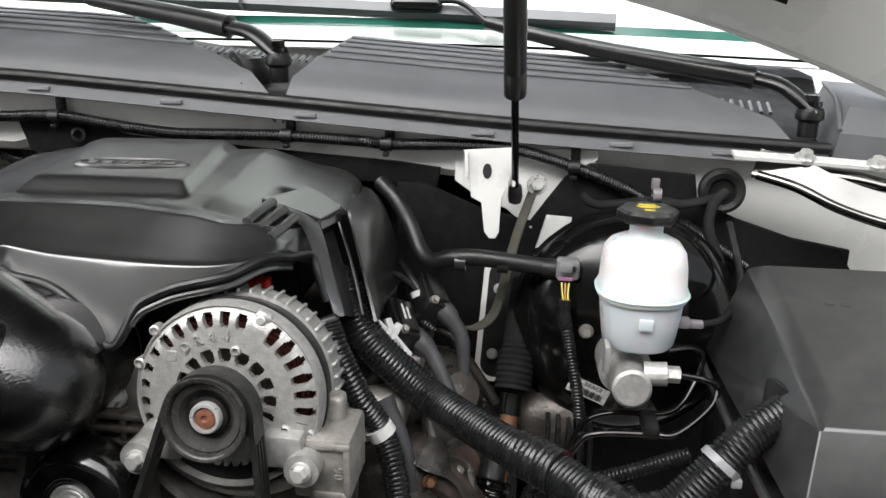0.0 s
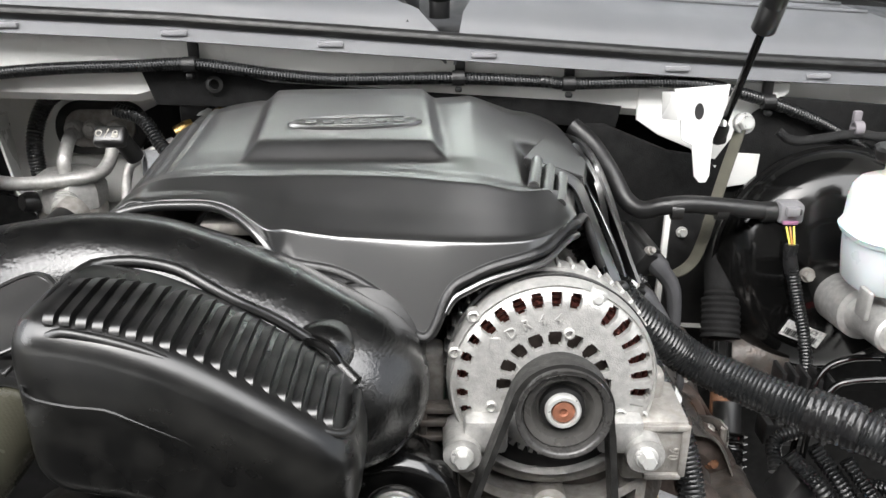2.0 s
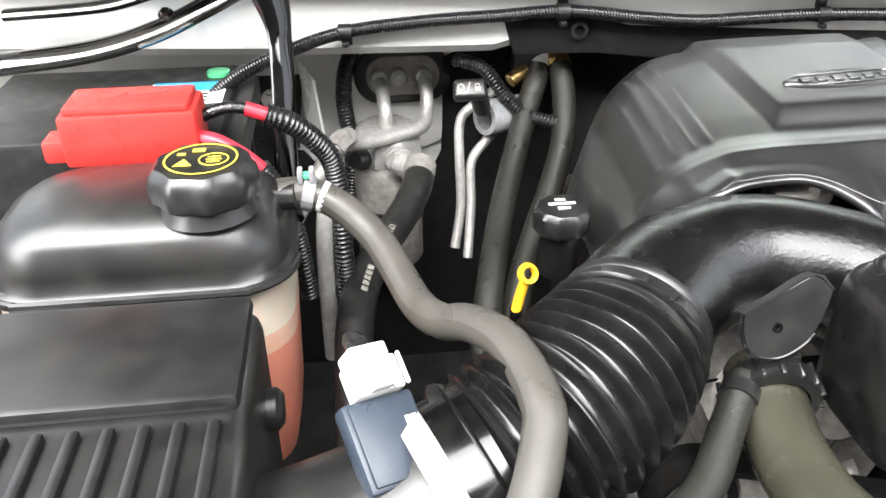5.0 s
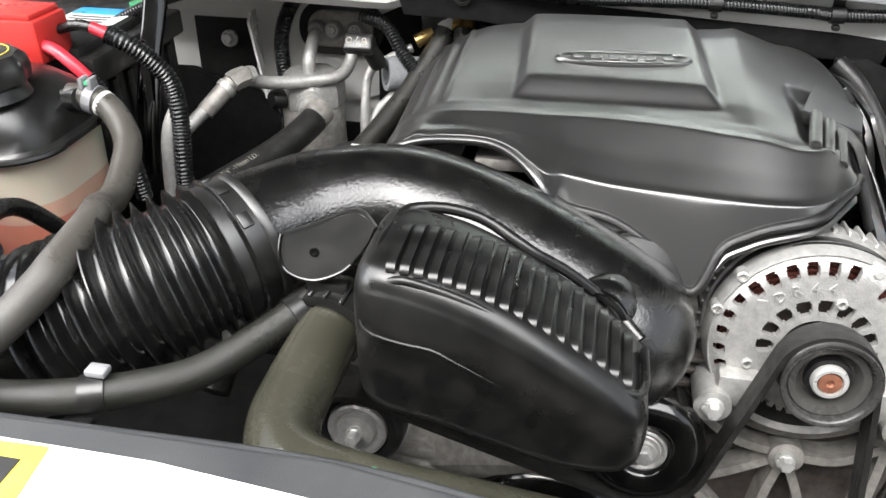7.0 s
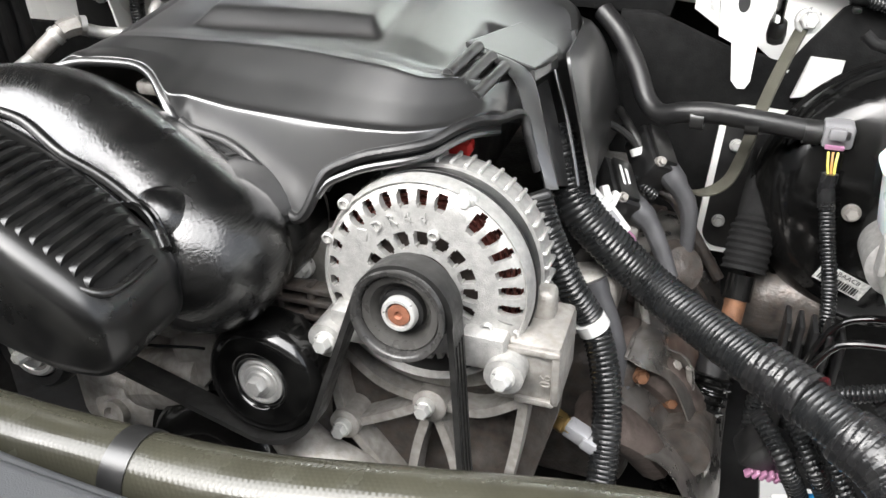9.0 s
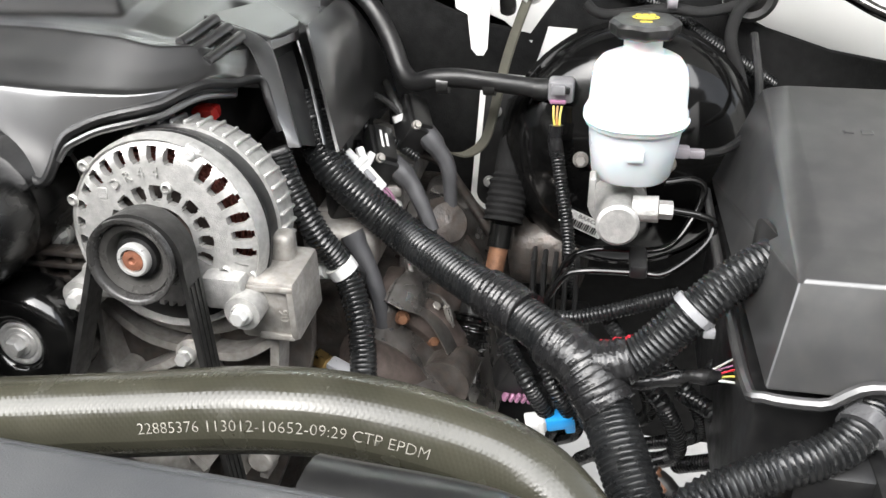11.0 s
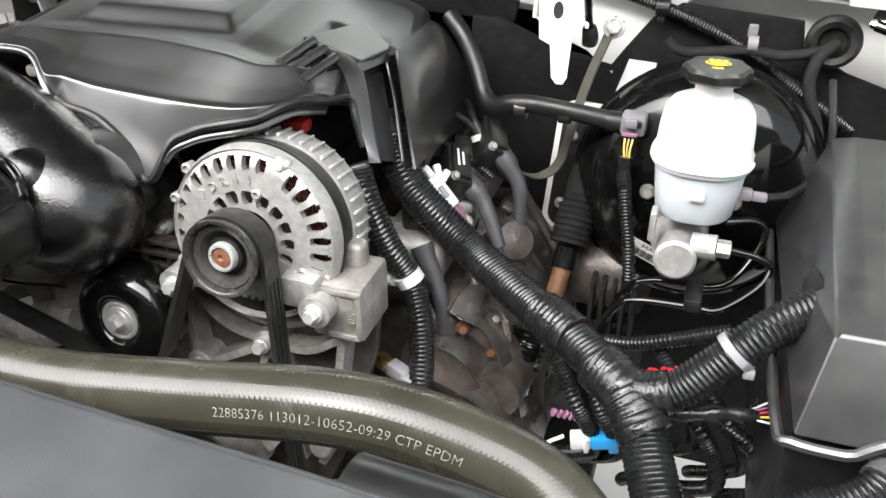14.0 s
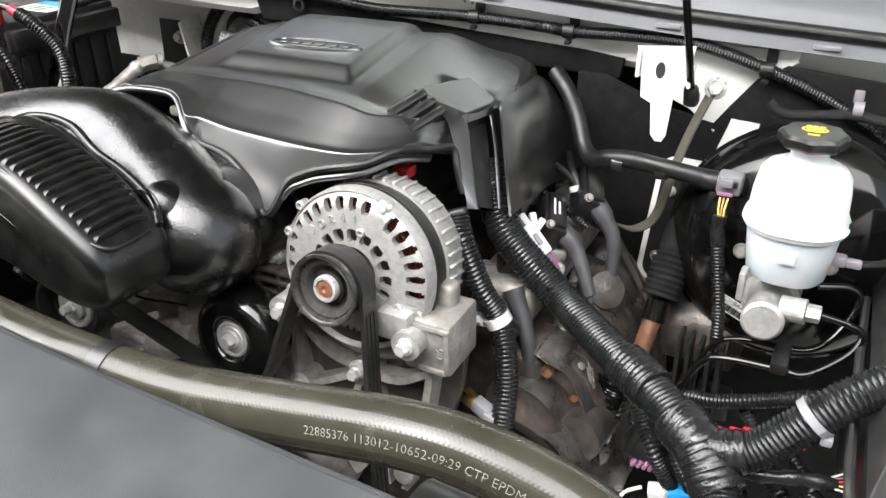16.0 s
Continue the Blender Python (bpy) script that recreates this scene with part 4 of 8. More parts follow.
for k in range(1):
    part("lid_rim", tube([(-0.572 - 0.004 * k, 0.545, 1.2105), (-0.5745 - 0.004 * k, 0.52, 1.211 - 0.003 * k), (-0.573 - 0.004 * k, 0.497, 1.208 - 0.004 * k), (-0.5665 - 0.002 * k, 0.4845 - 0.003 * k, 1.2045 - 0.005 * k)] + [(x, 0.4815 - 0.0045 * k, curve_at(x, TOPZ) - 0.0035 - 0.005 * k) for x in np.linspace(-0.553, -0.425, 12)] + [(-0.4125, 0.486 - 0.003 * k, 1.1425 - 0.004 * k), (-0.408 + 0.002 * k, 0.5, 1.1405 - 0.003 * k), (-0.4085 + 0.002 * k, 0.53, 1.141 - 0.002 * k)], 0.0028, 10, 0.004).at(Vector((0, 0.001, -0.002))), resonator_plastic, rs)
part("rear_crest", tube([(-0.572, 0.545, 1.2115), (-0.567, 0.558, 1.213), (-0.545, 0.565, 1.2125), (-0.52, 0.566, 1.207), (-0.5, 0.561, 1.198), (-0.485, 0.558, 1.19), (-0.46, 0.562, 1.174), (-0.43, 0.56, 1.152), (-0.41, 0.545, 1.14)], 0.004, 10).at(Vector((0, 0, -0.003))), resonator_plastic, rs)
part("seam", tube([(x, y, z) for x, y, z in ((-0.586, 0.5, 1.178), (-0.577, 0.4768, 1.1725), (-0.5565, 0.4762, 1.1652), (-0.536, 0.4752, 1.1635), (-0.5224, 0.475, 1.1575), (-0.4882, 0.4738, 1.1419), (-0.4538, 0.4715, 1.128), (-0.425, 0.472, 1.118), (-0.41, 0.478, 1.1165), (-0.4055, 0.5, 1.12))], 0.0011, 6), resonator_plastic, rs)

tb = thing("duct_bracket", (-0.63, 0.55, 1.16), "glossy black plastic bracket tab with one screw hole", "bracket")
tm = facing((-0.632, 0.548, 1.172), (0.1, -0.9, 0.42))
rim = [(0.0417, 0.0212), (0.038, 0.012), (0.0325, 0.003), (0.026, -0.0045), (0.019, -0.0101), (0.0068, -0.0152), (-0.0034, -0.0162), (-0.0143, -0.0132), (-0.0205, -0.0082), (-0.0231, 0.0), (-0.0231, 0.008), (-0.0219, 0.0146)]
part("plate", slab(rim + [(-0.002, 0.0215), (0.0286, 0.0329), (0.036, 0.028)], 0.003, 0.0008).at(tm), satin, tb, smooth=20)
part("rolled_rim", tube([(x, y, 0.003) for x, y in rim[3:]], 0.0014, 8, 0.002).at(tm), gloss, tb)
part("upper_flange", ribbon([(-0.0219, 0.0146, 0.0), (-0.002, 0.0215, 0.0), (0.0286, 0.0329, 0.0), (0.0417, 0.0215, -0.001)], 0.008, 0.0016, (0, 0, 1)).at(tm), satin, tb)
part("screw", lathe([(0.0035, 0.003), (0.0032, 0.0042), (0.0016, 0.0042), (0.0014, 0.0028), (0.0, 0.0028)], 16).at(tm @ pose(0.0008, 0.003, 0)), black_metal, tb)
part("leg", tube([(-0.615, 0.57, 1.178), (-0.6, 0.58, 1.15), (-0.6, 0.585, 1.12)], 0.008, 8, flat=0.5), gloss, tb)


# ---- alternator, bracket and belt drive ----
AT = facing((-0.272, 0.63, 1.077), (0, -0.99, 0.139))
alt = thing("alternator", AT.translation, "cast aluminium alternator with red copper windings", "alternator")


def slot_face(r0, r1, holes, seg=432, rings=26, thick=0.007):
    """A ring-shaped face in x and y, cut by slots; holes(angle, radius) tells where."""
    rad = np.linspace(r0, r1, rings + 1)
    solid = [[not holes(360 * (i + 0.5) / seg, (rad[k] + rad[k + 1]) / 2) for k in range(rings)] for i in range(seg)]
    v, f, where = [], [], {}

    def vert(i, k, low):
        key = (i % seg, k, low)
        if key not in where:
            a = 2 * math.pi * (i % seg) / seg
            r = rad[k]
            z = -0.010 * max(0.0, (r - 0.064) / (r1 - 0.064)) ** 2.2 - (thick if low else 0)
            where[key] = len(v)
            v.append((r * math.cos(a), r * math.sin(a), z))
        return where[key]

    for i in range(seg):
        for k in range(rings):
            if not solid[i][k]:
                continue
            f.append((vert(i, k, 0), vert(i, k + 1, 0), vert(i + 1, k + 1, 0), vert(i + 1, k, 0)))
            for di, dk, a, b in ((-1, 0, (0, 0), (0, 1)), (1, 0, (1, 1), (1, 0)), (0, -1, (1, 0), (0, 0)), (0, 1, (0, 1), (1, 1))):
                j, m = (i + di) % seg, k + dk
                if 0 <= m < rings and solid[j][m]:
                    continue
                p, q = (i + a[0], k + a[1]), (i + b[0], k + b[1])
                f.append((vert(*q, 0), vert(*p, 0), vert(*p, 1), vert(*q, 1)))
    return Geo(v, f)


def slots(a, r):
    b = (a + 360) % 360
    # outer slots all round but for the feet and the bolted boss
    c = ((b - 54) % 12) / 12
    c = min(c, 1 - c)
    if not (212 < b < 345) and not (60 < b < 72):
        r0, r1 = (0.0645, 0.0745) if 144 < b < 212 else (0.0605, 0.0745) if b > 72 and b < 144 else (0.0575, 0.0748)
        if r0 < r < r1:
            e = min(r - r0, r1 - r) / 0.003
            return c < 0.3 * min(1.0, 0.55 + 0.45 * e)
    # open below, where only short teeth stand out
    if 220 < b < 320 and r > 0.0535:
        return r > 0.0585 or (b % 8) < 4.2
    # wedge-shaped inner slots in the upper half
    c = (b % 22.5) / 22.5
    c = min(c, 1 - c)
    if 0.031 < r < 0.044 and not (195 < b < 333):
        e = min(r - 0.031, 0.044 - r) / 0.003
        return c < 0.385 * min(1.0, 0.55 + 0.45 * e)
    return r < 0.026


HT = AT @ pose(-0.001, 0, -0.006)
part("front_housing", slot_face(0.024, 0.080, slots).at(HT), cast, alt, smooth=30)
part("front_skirt", lathe([(0.078, -0.004), (0.0805, -0.0105), (0.081, -0.024), (0.076, -0.026), (0.074, -0.01)], 72).at(HT), cast, alt)
part("stator", lathe([(0.0, -0.03), (0.0785, -0.025), (0.0785, -0.047), (0.0, -0.048)], 64).at(AT), matte, alt, "dark laminated stator ring")
part("rear_housing", lathe([(0.070, -0.045), (0.081, -0.046), (0.082, -0.062), (0.078, -0.082), (0.06, -0.09), (0.0, -0.09)], 64).at(AT), cast, alt)
for i in range(34):
    a = radians(-40 + 260 * i / 33)
    part("fin", rbox(0.008, 0.0032, 0.026, 0.001, 1, at=(0.0802, 0, -0.061)).at(AT @ Matrix.Rotation(a, 4, "Z")), cast, alt)
coil = lathe([(0.054, -0.0125), (0.0735, -0.0125), (0.0735, -0.02), (0.054, -0.02)], 72)
for i in range(46):
    a = 2 * math.pi * i / 46
    for k in range(4):
        coil.add(tube([(0.0555 + 0.0052 * k, -0.006, -0.012), (0.0565 + 0.0052 * k, 0.0, -0.0105 + 0.0006 * (k % 2)), (0.0575 + 0.0052 * k, 0.006, -0.012)], 0.0021, 6, 0.004).at(Matrix.Rotation(a + 0.05 * k, 4, "Z")))
part("winding", coil.at(HT @ pose(0, 0, -0.004)), copper, alt, "red copper stator windings")
# Added dark plate: hides the windings so that the lower gap looks shaded.
part("slot_blank", slab([(0.0525 * math.cos(radians(a)), 0.0525 * math.sin(radians(a))) for a in range(215, 326, 5)] + [(0.0745 * math.cos(radians(a)), 0.0745 * math.sin(radians(a))) for a in range(325, 214, -5)], 0.003, 0.0005).at(HT @ pose(0, 0, -0.012)), matte, alt, "dark plate added to blacken the lower slots")
part("rotor", lathe([(0.02, -0.014), (0.05, -0.013), (0.054, -0.02), (0.0, -0.026)], 40).at(HT), brown_metal, alt, "brown rotor behind the slots")
part("pulley", lathe([(0.0285, 0.036), (0.0295, 0.0415), (0.0312, 0.0432), (0.0335, 0.0435), (0.0342, 0.0415)] + [(0.0305 + 0.0012 * (i % 2), 0.040 - 0.0018 * i) for i in range(14)] + [(0.034, 0.013), (0.034, 0.010), (0.0285, 0.009)], 64).at(AT), pulley_metal, alt, "dark grey pulley rim")
part("pulley_web", lathe([(0.0286, 0.012), (0.0286, 0.0355), (0.0275, 0.0368), (0.0225, 0.0352), (0.0205, 0.031), (0.0185, 0.0275), (0.012, 0.0265), (0.012, 0.012)], 64).at(AT), pulley_steel, alt, "dished web of the pulley")
part("pulley_nut", lathe([(0.0128, 0.026), (0.0128, 0.0375), (0.0115, 0.0395), (0.0092, 0.0395), (0.0088, 0.036), (0.0, 0.036)], 32).at(AT), zinc, alt)
part("nut_collar", lathe([(0.0128, 0.028), (0.0165, 0.028), (0.016, 0.033), (0.0128, 0.0335)], 32).at(AT), matte, alt, "dark collar round the nut")
part("shaft_end", lathe([(0.0086, 0.036), (0.0078, 0.0385), (0.003, 0.039), (0.002, 0.0375), (0.0, 0.0375)], 24).at(AT), rust_bright, alt, "copper-brown shaft end")
for a, r, k in ((66, 0.0745, 0.8), (162, 0.079, 0.6), (139, 0.081, 0.6), (77, 0.043, 0.55), (335, 0.0565, 0.7), (338, 0.074, 0.7), (200, 0.05, 0.6)):
    q = HT @ pose(r * math.cos(radians(a)), r * math.sin(radians(a)), 0.0 if r < 0.07 else -0.006)
    part("boss", lathe([(0.0085 * k, -0.008), (0.008 * k, 0.002), (0.0055 * k, 0.003), (0.0045 * k, 0.0), (0.0, 0.0)], 18).at(q), cast, alt)
part("boss_screw", lathe([(0.0042, -0.004), (0.0042, 0.0045), (0.003, 0.0055), (0.0, 0.0055)], 16).at(HT @ pose(0.0745 * math.cos(radians(66)), 0.0745 * math.sin(radians(66)), -0.005)), zinc, alt)
part("top_lug", rbox(0.016, 0.014, 0.014, 0.005, 3, at=(0.0, 0.0745, -0.010)).at(HT @ Matrix.Rotation(radians(-24), 4, "Z")), cast, alt)
# Solid black ring that paints the shade of the gap.
part("rim_gap", lathe([(0.0765, -0.0245), (0.0812, -0.0245), (0.0812, -0.0285), (0.0765, -0.0285)], 72).at(AT), matte, alt, "black ring for the shaded gap between the housings")
for ch_, a in zip("DR44", (128, 114.5, 101, 88)):
    part("rating", words(ch_, 0.0115, HT @ Matrix.Rotation(radians(a - 90), 4, "Z") @ pose(0, 0.0535, 0.0), 0.0018), cast, alt)
part("rating", rbox(0.008, 0.009, 0.0014, 0.0004, 1, at=(-0.045, 0.034, 0.0)).at(HT), cast, alt)
for s, x in ((-1, -0.342), (1, -0.204)):
    foot = Vector((x, 0.62, 1.0275))
    part("foot", join(tube([foot + Vector((0, 0.03, 0)), foot + Vector((0, -0.008, 0.0015))], 0.0145, 20), rbox(0.034, 0.022, 0.03, 0.005, at=foot + Vector((-0.018 * s, 0.01, 0.012)))), cast, alt)
    part("bolt", hex_bolt(0.006, 0.0085, 0.0088).at(facing(foot + Vector((0, -0.009, 0.0015)), (0, -0.99, 0.139))), zinc, alt)
part("terminal_cap", rbox(0.02, 0.02, 0.012, 0.003, at=(-0.28, 0.752, 1.135)), red_plastic, alt, "red terminal cap")

# cast bracket below with webs
br = thing("accessory_bracket", (-0.28, 0.66, 0.9), "dull cast aluminium bracket with ribs and bolts", "bracket")
BT = facing((-0.27, 0.655, 0.96), (0, -0.985, 0.17))
part("web_plate", slab([(-0.10, 0.06), (-0.055, 0.035), (0.0, 0.022), (0.05, 0.035), (0.1, 0.062), (0.098, 0.0), (0.075, -0.1), (0.04, -0.19), (-0.06, -0.19), (-0.1, -0.08)], 0.012, 0.002).at(BT @ pose(0, 0, -0.02)), grime_metal, br)
for pts in ([(-0.085, 0.04, 0), (-0.045, 0.01, 0), (0.0, 0.0, 0)], [(0.0, 0.0, 0), (0.04, 0.0, 0), (0.075, 0.02, 0)], [(-0.075, -0.04, 0), (-0.035, -0.02, 0), (0.0, 0.0, 0)], [(0.0, 0.0, 0), (0.02, -0.05, 0), (0.035, -0.12, 0)], [(0.0, 0.0, 0), (-0.012, -0.05, 0), (-0.02, -0.12, 0)], [(0.076, 0.04, 0), (0.07, -0.03, 0), (0.055, -0.12, 0)], [(-0.085, 0.04, 0), (-0.085, 0.0, 0), (-0.075, -0.04, 0)], [(-0.075, -0.04, 0), (-0.045, -0.07, 0), (0.0, -0.12, 0)]):
    part("rib", ribbon(pts, 0.034, 0.0075, (0, 0, 1), 0.008).at(BT @ pose(0, 0, -0.001)), cast_dull, br)
for x, y, r in ((0.0, 0.0, 0.015), (-0.074, -0.036, 0.014), (0.055, -0.1, 0.012)):
    part("boss", lathe([(r, -0.018), (r * 0.95, 0.018), (r * 0.8, 0.0195), (0.0, 0.0195)], 20).at(BT @ pose(x, y, 0.002)), cast_dull, br)
arc = [(-0.085, 0.055, 0.006)] + [(0.092 * math.sin(radians(a)), 0.115 - 0.092 * math.cos(radians(a)), 0.008) for a in range(-50, 51, 10)] + [(0.085, 0.05, 0.006)]
part("saddle", tube(arc, 0.0085, 10).at(BT), cast_dull, br)
for x, y in ((-0.002, 0.001), (-0.074, -0.036)):
    part("bolt", hex_bolt(0.0058, 0.008, 0.0078).at(BT @ pose(x, y, 0.026)), zinc, br)
part("box_end", rbox(0.05, 0.06, 0.056, 0.005, at=(-0.192, 0.66, 1.02)), cast_dull, br)
for geo in (rbox(0.042, 0.004, 0.006, 0.002, at=(-0.188, 0.6285, 1.043)), rbox(0.006, 0.004, 0.045, 0.002, at=(-0.17, 0.6285, 1.02)), rbox(0.03, 0.004, 0.006, 0.002, at=(-0.185, 0.6285, 0.998))):
    part("cast_ridge", geo, cast_dull, br)
part("cast_mark", words("90", 0.012, facing((-0.178, 0.6295, 1.018), (0, -1, 0), (1, 0, 0)), 0.001), cast_dull, br)
part("post", rbox(0.02, 0.02, 0.03, 0.006, 3, at=(-0.19, 0.672, 1.055)), cast_dull, br)


def idler(name, at, r, depth, mat_, label, bolt=0.009, dish=0.5):
    p = thing(name, at, label, "pulley", "belt pulleys")
    m = facing(at, (0, -0.99, 0.139))
    part("wheel", lathe([(r * dish * 0.95, -0.004), (r * dish, -0.001), (r * 0.88, 0.001), (r * 0.97, -0.003), (r, -0.009), (r, -depth), (r * 0.9, -depth - 0.004), (0.0, -depth - 0.004)], 56).at(m), mat_, p)
    part("hub", lathe([(r * dish * 0.96, -0.006), (r * dish * 0.92, 0.001), (r * dish * 0.84, 0.0025), (r * dish * 0.72, 0.002), (r * dish * 0.62, -0.001), (r * dish * 0.56, 0.004), (0.0, 0.005)], 40).at(m), cast, p)
    part("bolt", hex_bolt(bolt, 0.011, bolt * 1.35).at(m @ pose(0, 0, 0.006)), zinc, p)
    return p


tp = thing("tensioner_pulley", (-0.391, 0.588, 0.994), "glossy black belt tensioner pulley with a bright hub", "pulley", "belt pulleys")
TP = facing((-0.391, 0.588, 0.994), (0, -0.99, 0.139))
part("wheel", lathe([(0.019, -0.008), (0.0205, -0.002), (0.0235, 0.0015), (0.03, 0.003), (0.038, 0.002), (0.0445, -0.002), (0.048, -0.008), (0.049, -0.014), (0.049, -0.036), (0.045, -0.04), (0.0, -0.04)], 64).at(TP), gloss, tp)
part("hub", lathe([(0.0195, -0.008), (0.0192, -0.002), (0.017, -0.001), (0.0145, -0.0025), (0.0135, -0.0015), (0.0, -0.0015)], 40).at(TP), cast, tp)
part("bolt", hex_bolt(0.0072, 0.009, 0.0105).at(TP @ pose(0, 0, -0.001)), cast, tp)
idler("idler_pulley", (-0.629, 0.596, 0.964), 0.0405, 0.024, matte, "grey and black idler pulley with a hex bolt", 0.0056, 0.7)
crank = thing("crank_pulley", (-0.455, 0.62, 0.86), "large black grooved crank pulley", "pulley", "belt pulleys")
CK = facing((-0.462, 0.602, 0.872), (0, -0.99, 0.139))
part("wheel", lathe([(0.02, 0.006), (0.034, 0.01), (0.05, 0.011), (0.06, 0.007), (0.066, -0.002), (0.068, -0.012), (0.071, -0.013), (0.0755, -0.012)] + [(0.0765 + 0.0015 * (i % 2), -0.014 - 0.002 * i) for i in range(12)] + [(0.07, -0.04), (0.0, -0.042)], 72).at(CK), gloss, crank)
part("hub", lathe([(0.021, 0.004), (0.02, 0.012), (0.012, 0.013), (0.0, 0.013)], 32).at(CK), black_metal, crank)


def belt_point(x, z, off=0.0):
    return (x, 0.606 + 0.14 * (z - 1.074) + off, z)


belt = thing("drive_belt", (-0.35, 0.62, 0.9), "dark ribbed rubber drive belt round the pulleys", "belt")
ring = [(-0.272 + 0.0352 * math.cos(radians(a)), 1.077 + 0.0352 * math.sin(radians(a))) for a in range(-8, 162, 8)]
wrap = [(-0.391 + 0.0512 * math.cos(radians(a)), 0.994 + 0.0512 * math.sin(radians(a))) for a in range(-20, -106, -8)]
idle = [(-0.629 + 0.0425 * math.cos(radians(a)), 0.964 + 0.0425 * math.sin(radians(a))) for a in range(72, 201, 16)]


def straight(a, b, n=4):
    return [(a[0] + (b[0] - a[0]) * i / n, a[1] + (b[1] - a[1]) * i / n) for i in range(1, n)]


run_ = [(-0.205, 0.80), (-0.222, 0.92), (-0.2355, 1.06)] + ring + straight(ring[-1], wrap[0]) + wrap + straight(wrap[-1], idle[0]) + idle + [(-0.66, 0.85)]
part("band", ribbon([belt_point(x, z) for x, z in run_], 0.022, 0.0045, (0, -0.99, 0.139)), belt_rubber, belt)
for k in (-1, 0, 1):
    part("rib", ribbon([belt_point(x + 0.0005, z, 0.0062 * k) for x, z in run_[:3]], 0.003, 0.0056, (0, -0.99, 0.139)), belt_rubber, belt)

def hull_body(points, depth, bevel):
    """A convex lump round some corners, thickened towards the back."""
    bm = bmesh.new()
    for x, y, z in points:
        bm.verts.new((x, y, z))
        bm.verts.new((x * 1.05, y * 1.05, z - depth))
    bmesh.ops.convex_hull(bm, input=bm.verts[:])
    bmesh.ops.dissolve_limit(bm, angle_limit=0.05, verts=bm.verts[:], edges=bm.edges[:])
    bmesh.ops.bevel(bm, geom=bm.edges[:], offset=bevel, segments=2, profile=0.5, affect="EDGES")
    return from_bm(bm)


# ---- engine block and what hangs on it ----
eb = thing("engine_block", (-0.42, 0.85, 0.7), "grimy cast engine block and cylinder heads", "engine")
part("front_case", rbox(0.36, 0.08, 0.3, 0.02, 3, at=(-0.44, 0.735, 0.87)), cast_dull, eb)
part("block", rbox(0.36, 0.42, 0.36, 0.03, 3, at=(-0.43, 0.95, 0.82)), grime_metal, eb)
part("water_pump", join(tube([(-0.6, 0.67, 0.98), (-0.52, 0.675, 1.0), (-0.44, 0.675, 1.01)], 0.035, 16), lathe([(0.05, 0), (0.05, 0.03), (0.03, 0.045), (0, 0.05)], 28).at(facing((-0.46, 0.69, 0.96), (0, -1, 0.1)))), cast_dull, eb)
part("throttle_body", join(lathe([(0.05, 0), (0.052, 0.03), (0.046, 0.06), (0.0, 0.06)], 32).at(facing((-0.425, 0.70, 1.09), (0, -1, 0))), rbox(0.06, 0.03, 0.05, 0.006, at=(-0.385, 0.69, 1.055))), cast_dull, eb)
for i, (x, z) in enumerate(((-0.388, 1.052), (-0.56, 1.0), (-0.505, 1.03), (-0.45, 0.93))):
    part("bolt", hex_bolt(0.007, 0.009).at(facing((x, 0.668, z), (0, -0.99, 0.139))), zinc, eb)
part("pump_inlet", join(tube([(-0.56, 0.655, 0.90), (-0.52, 0.64, 0.925), (-0.47, 0.635, 0.94)], 0.03, 16), tube([(-0.60, 0.64, 0.87), (-0.56, 0.65, 0.9)], 0.022, 14)), cast_dull, eb)
part("timing_cover", slab([(-0.11, -0.12), (0.1, -0.13), (0.12, 0.02), (0.06, 0.1), (-0.04, 0.11), (-0.12, 0.04)], 0.03, 0.008, 3).at(facing((-0.46, 0.69, 0.93), (0, -0.99, 0.139))), cast_dull, eb)
part("pump_outlet", join(tube([(-0.50, 0.64, 1.0), (-0.515, 0.615, 1.03), (-0.53, 0.6, 1.05)], 0.021, 18), tube([(-0.528, 0.603, 1.047), (-0.536, 0.594, 1.058)], 0.0245, 18)), cast_dull, eb)
part("lower_elbow", tube([(-0.40, 0.63, 0.905), (-0.365, 0.615, 0.9), (-0.33, 0.615, 0.885), (-0.31, 0.62, 0.86), (-0.3, 0.64, 0.82)], 0.021, 16), cast_dull, eb)
CS = facing((-0.565, 0.635, 0.89), (0.0, -0.95, 0.3))
part("pump_casting", join(hull_body([(-0.085, 0.01, -0.02), (-0.06, -0.03, 0.0), (0.03, -0.045, 0.0), (0.075, 0.0, 0.0), (0.07, 0.045, -0.01), (-0.03, 0.04, -0.005), (-0.07, 0.02, 0.005), (0.0, 0.0, 0.012)], 0.03, 0.004), rbox(0.07, 0.012, 0.03, 0.004, at=(-0.01, 0.02, 0.0)), lathe([(0.014, -0.02), (0.0135, 0.018), (0.008, 0.019), (0.006, 0.012), (0.0, 0.012)], 20).at(Vector((-0.016, -0.012, 0.0))), lathe([(0.012, -0.02), (0.011, 0.014), (0.0, 0.015)], 20).at(Vector((0.03, 0.03, 0.0)))).at(CS), cast_dull, eb)
part("bolt", hex_bolt(0.0062, 0.008).at(CS @ pose(0.03, 0.03, 0.016)), cast, eb)
part("cover_plate", slab([(-0.028, -0.004), (-0.012, 0.03), (0.012, 0.036), (0.022, 0.012), (0.026, -0.012), (0.012, -0.034), (-0.01, -0.03)], 0.006, 0.0015).at(facing((-0.478, 0.634, 0.976), (-0.1, -0.93, 0.35))), cast_dull, eb)
part("side_rib", ribbon([(-0.45, 0.632, 1.018), (-0.452, 0.628, 0.995), (-0.444, 0.625, 0.975)], 0.014, 0.005, (0, -1, 0.2)), cast_dull, eb)
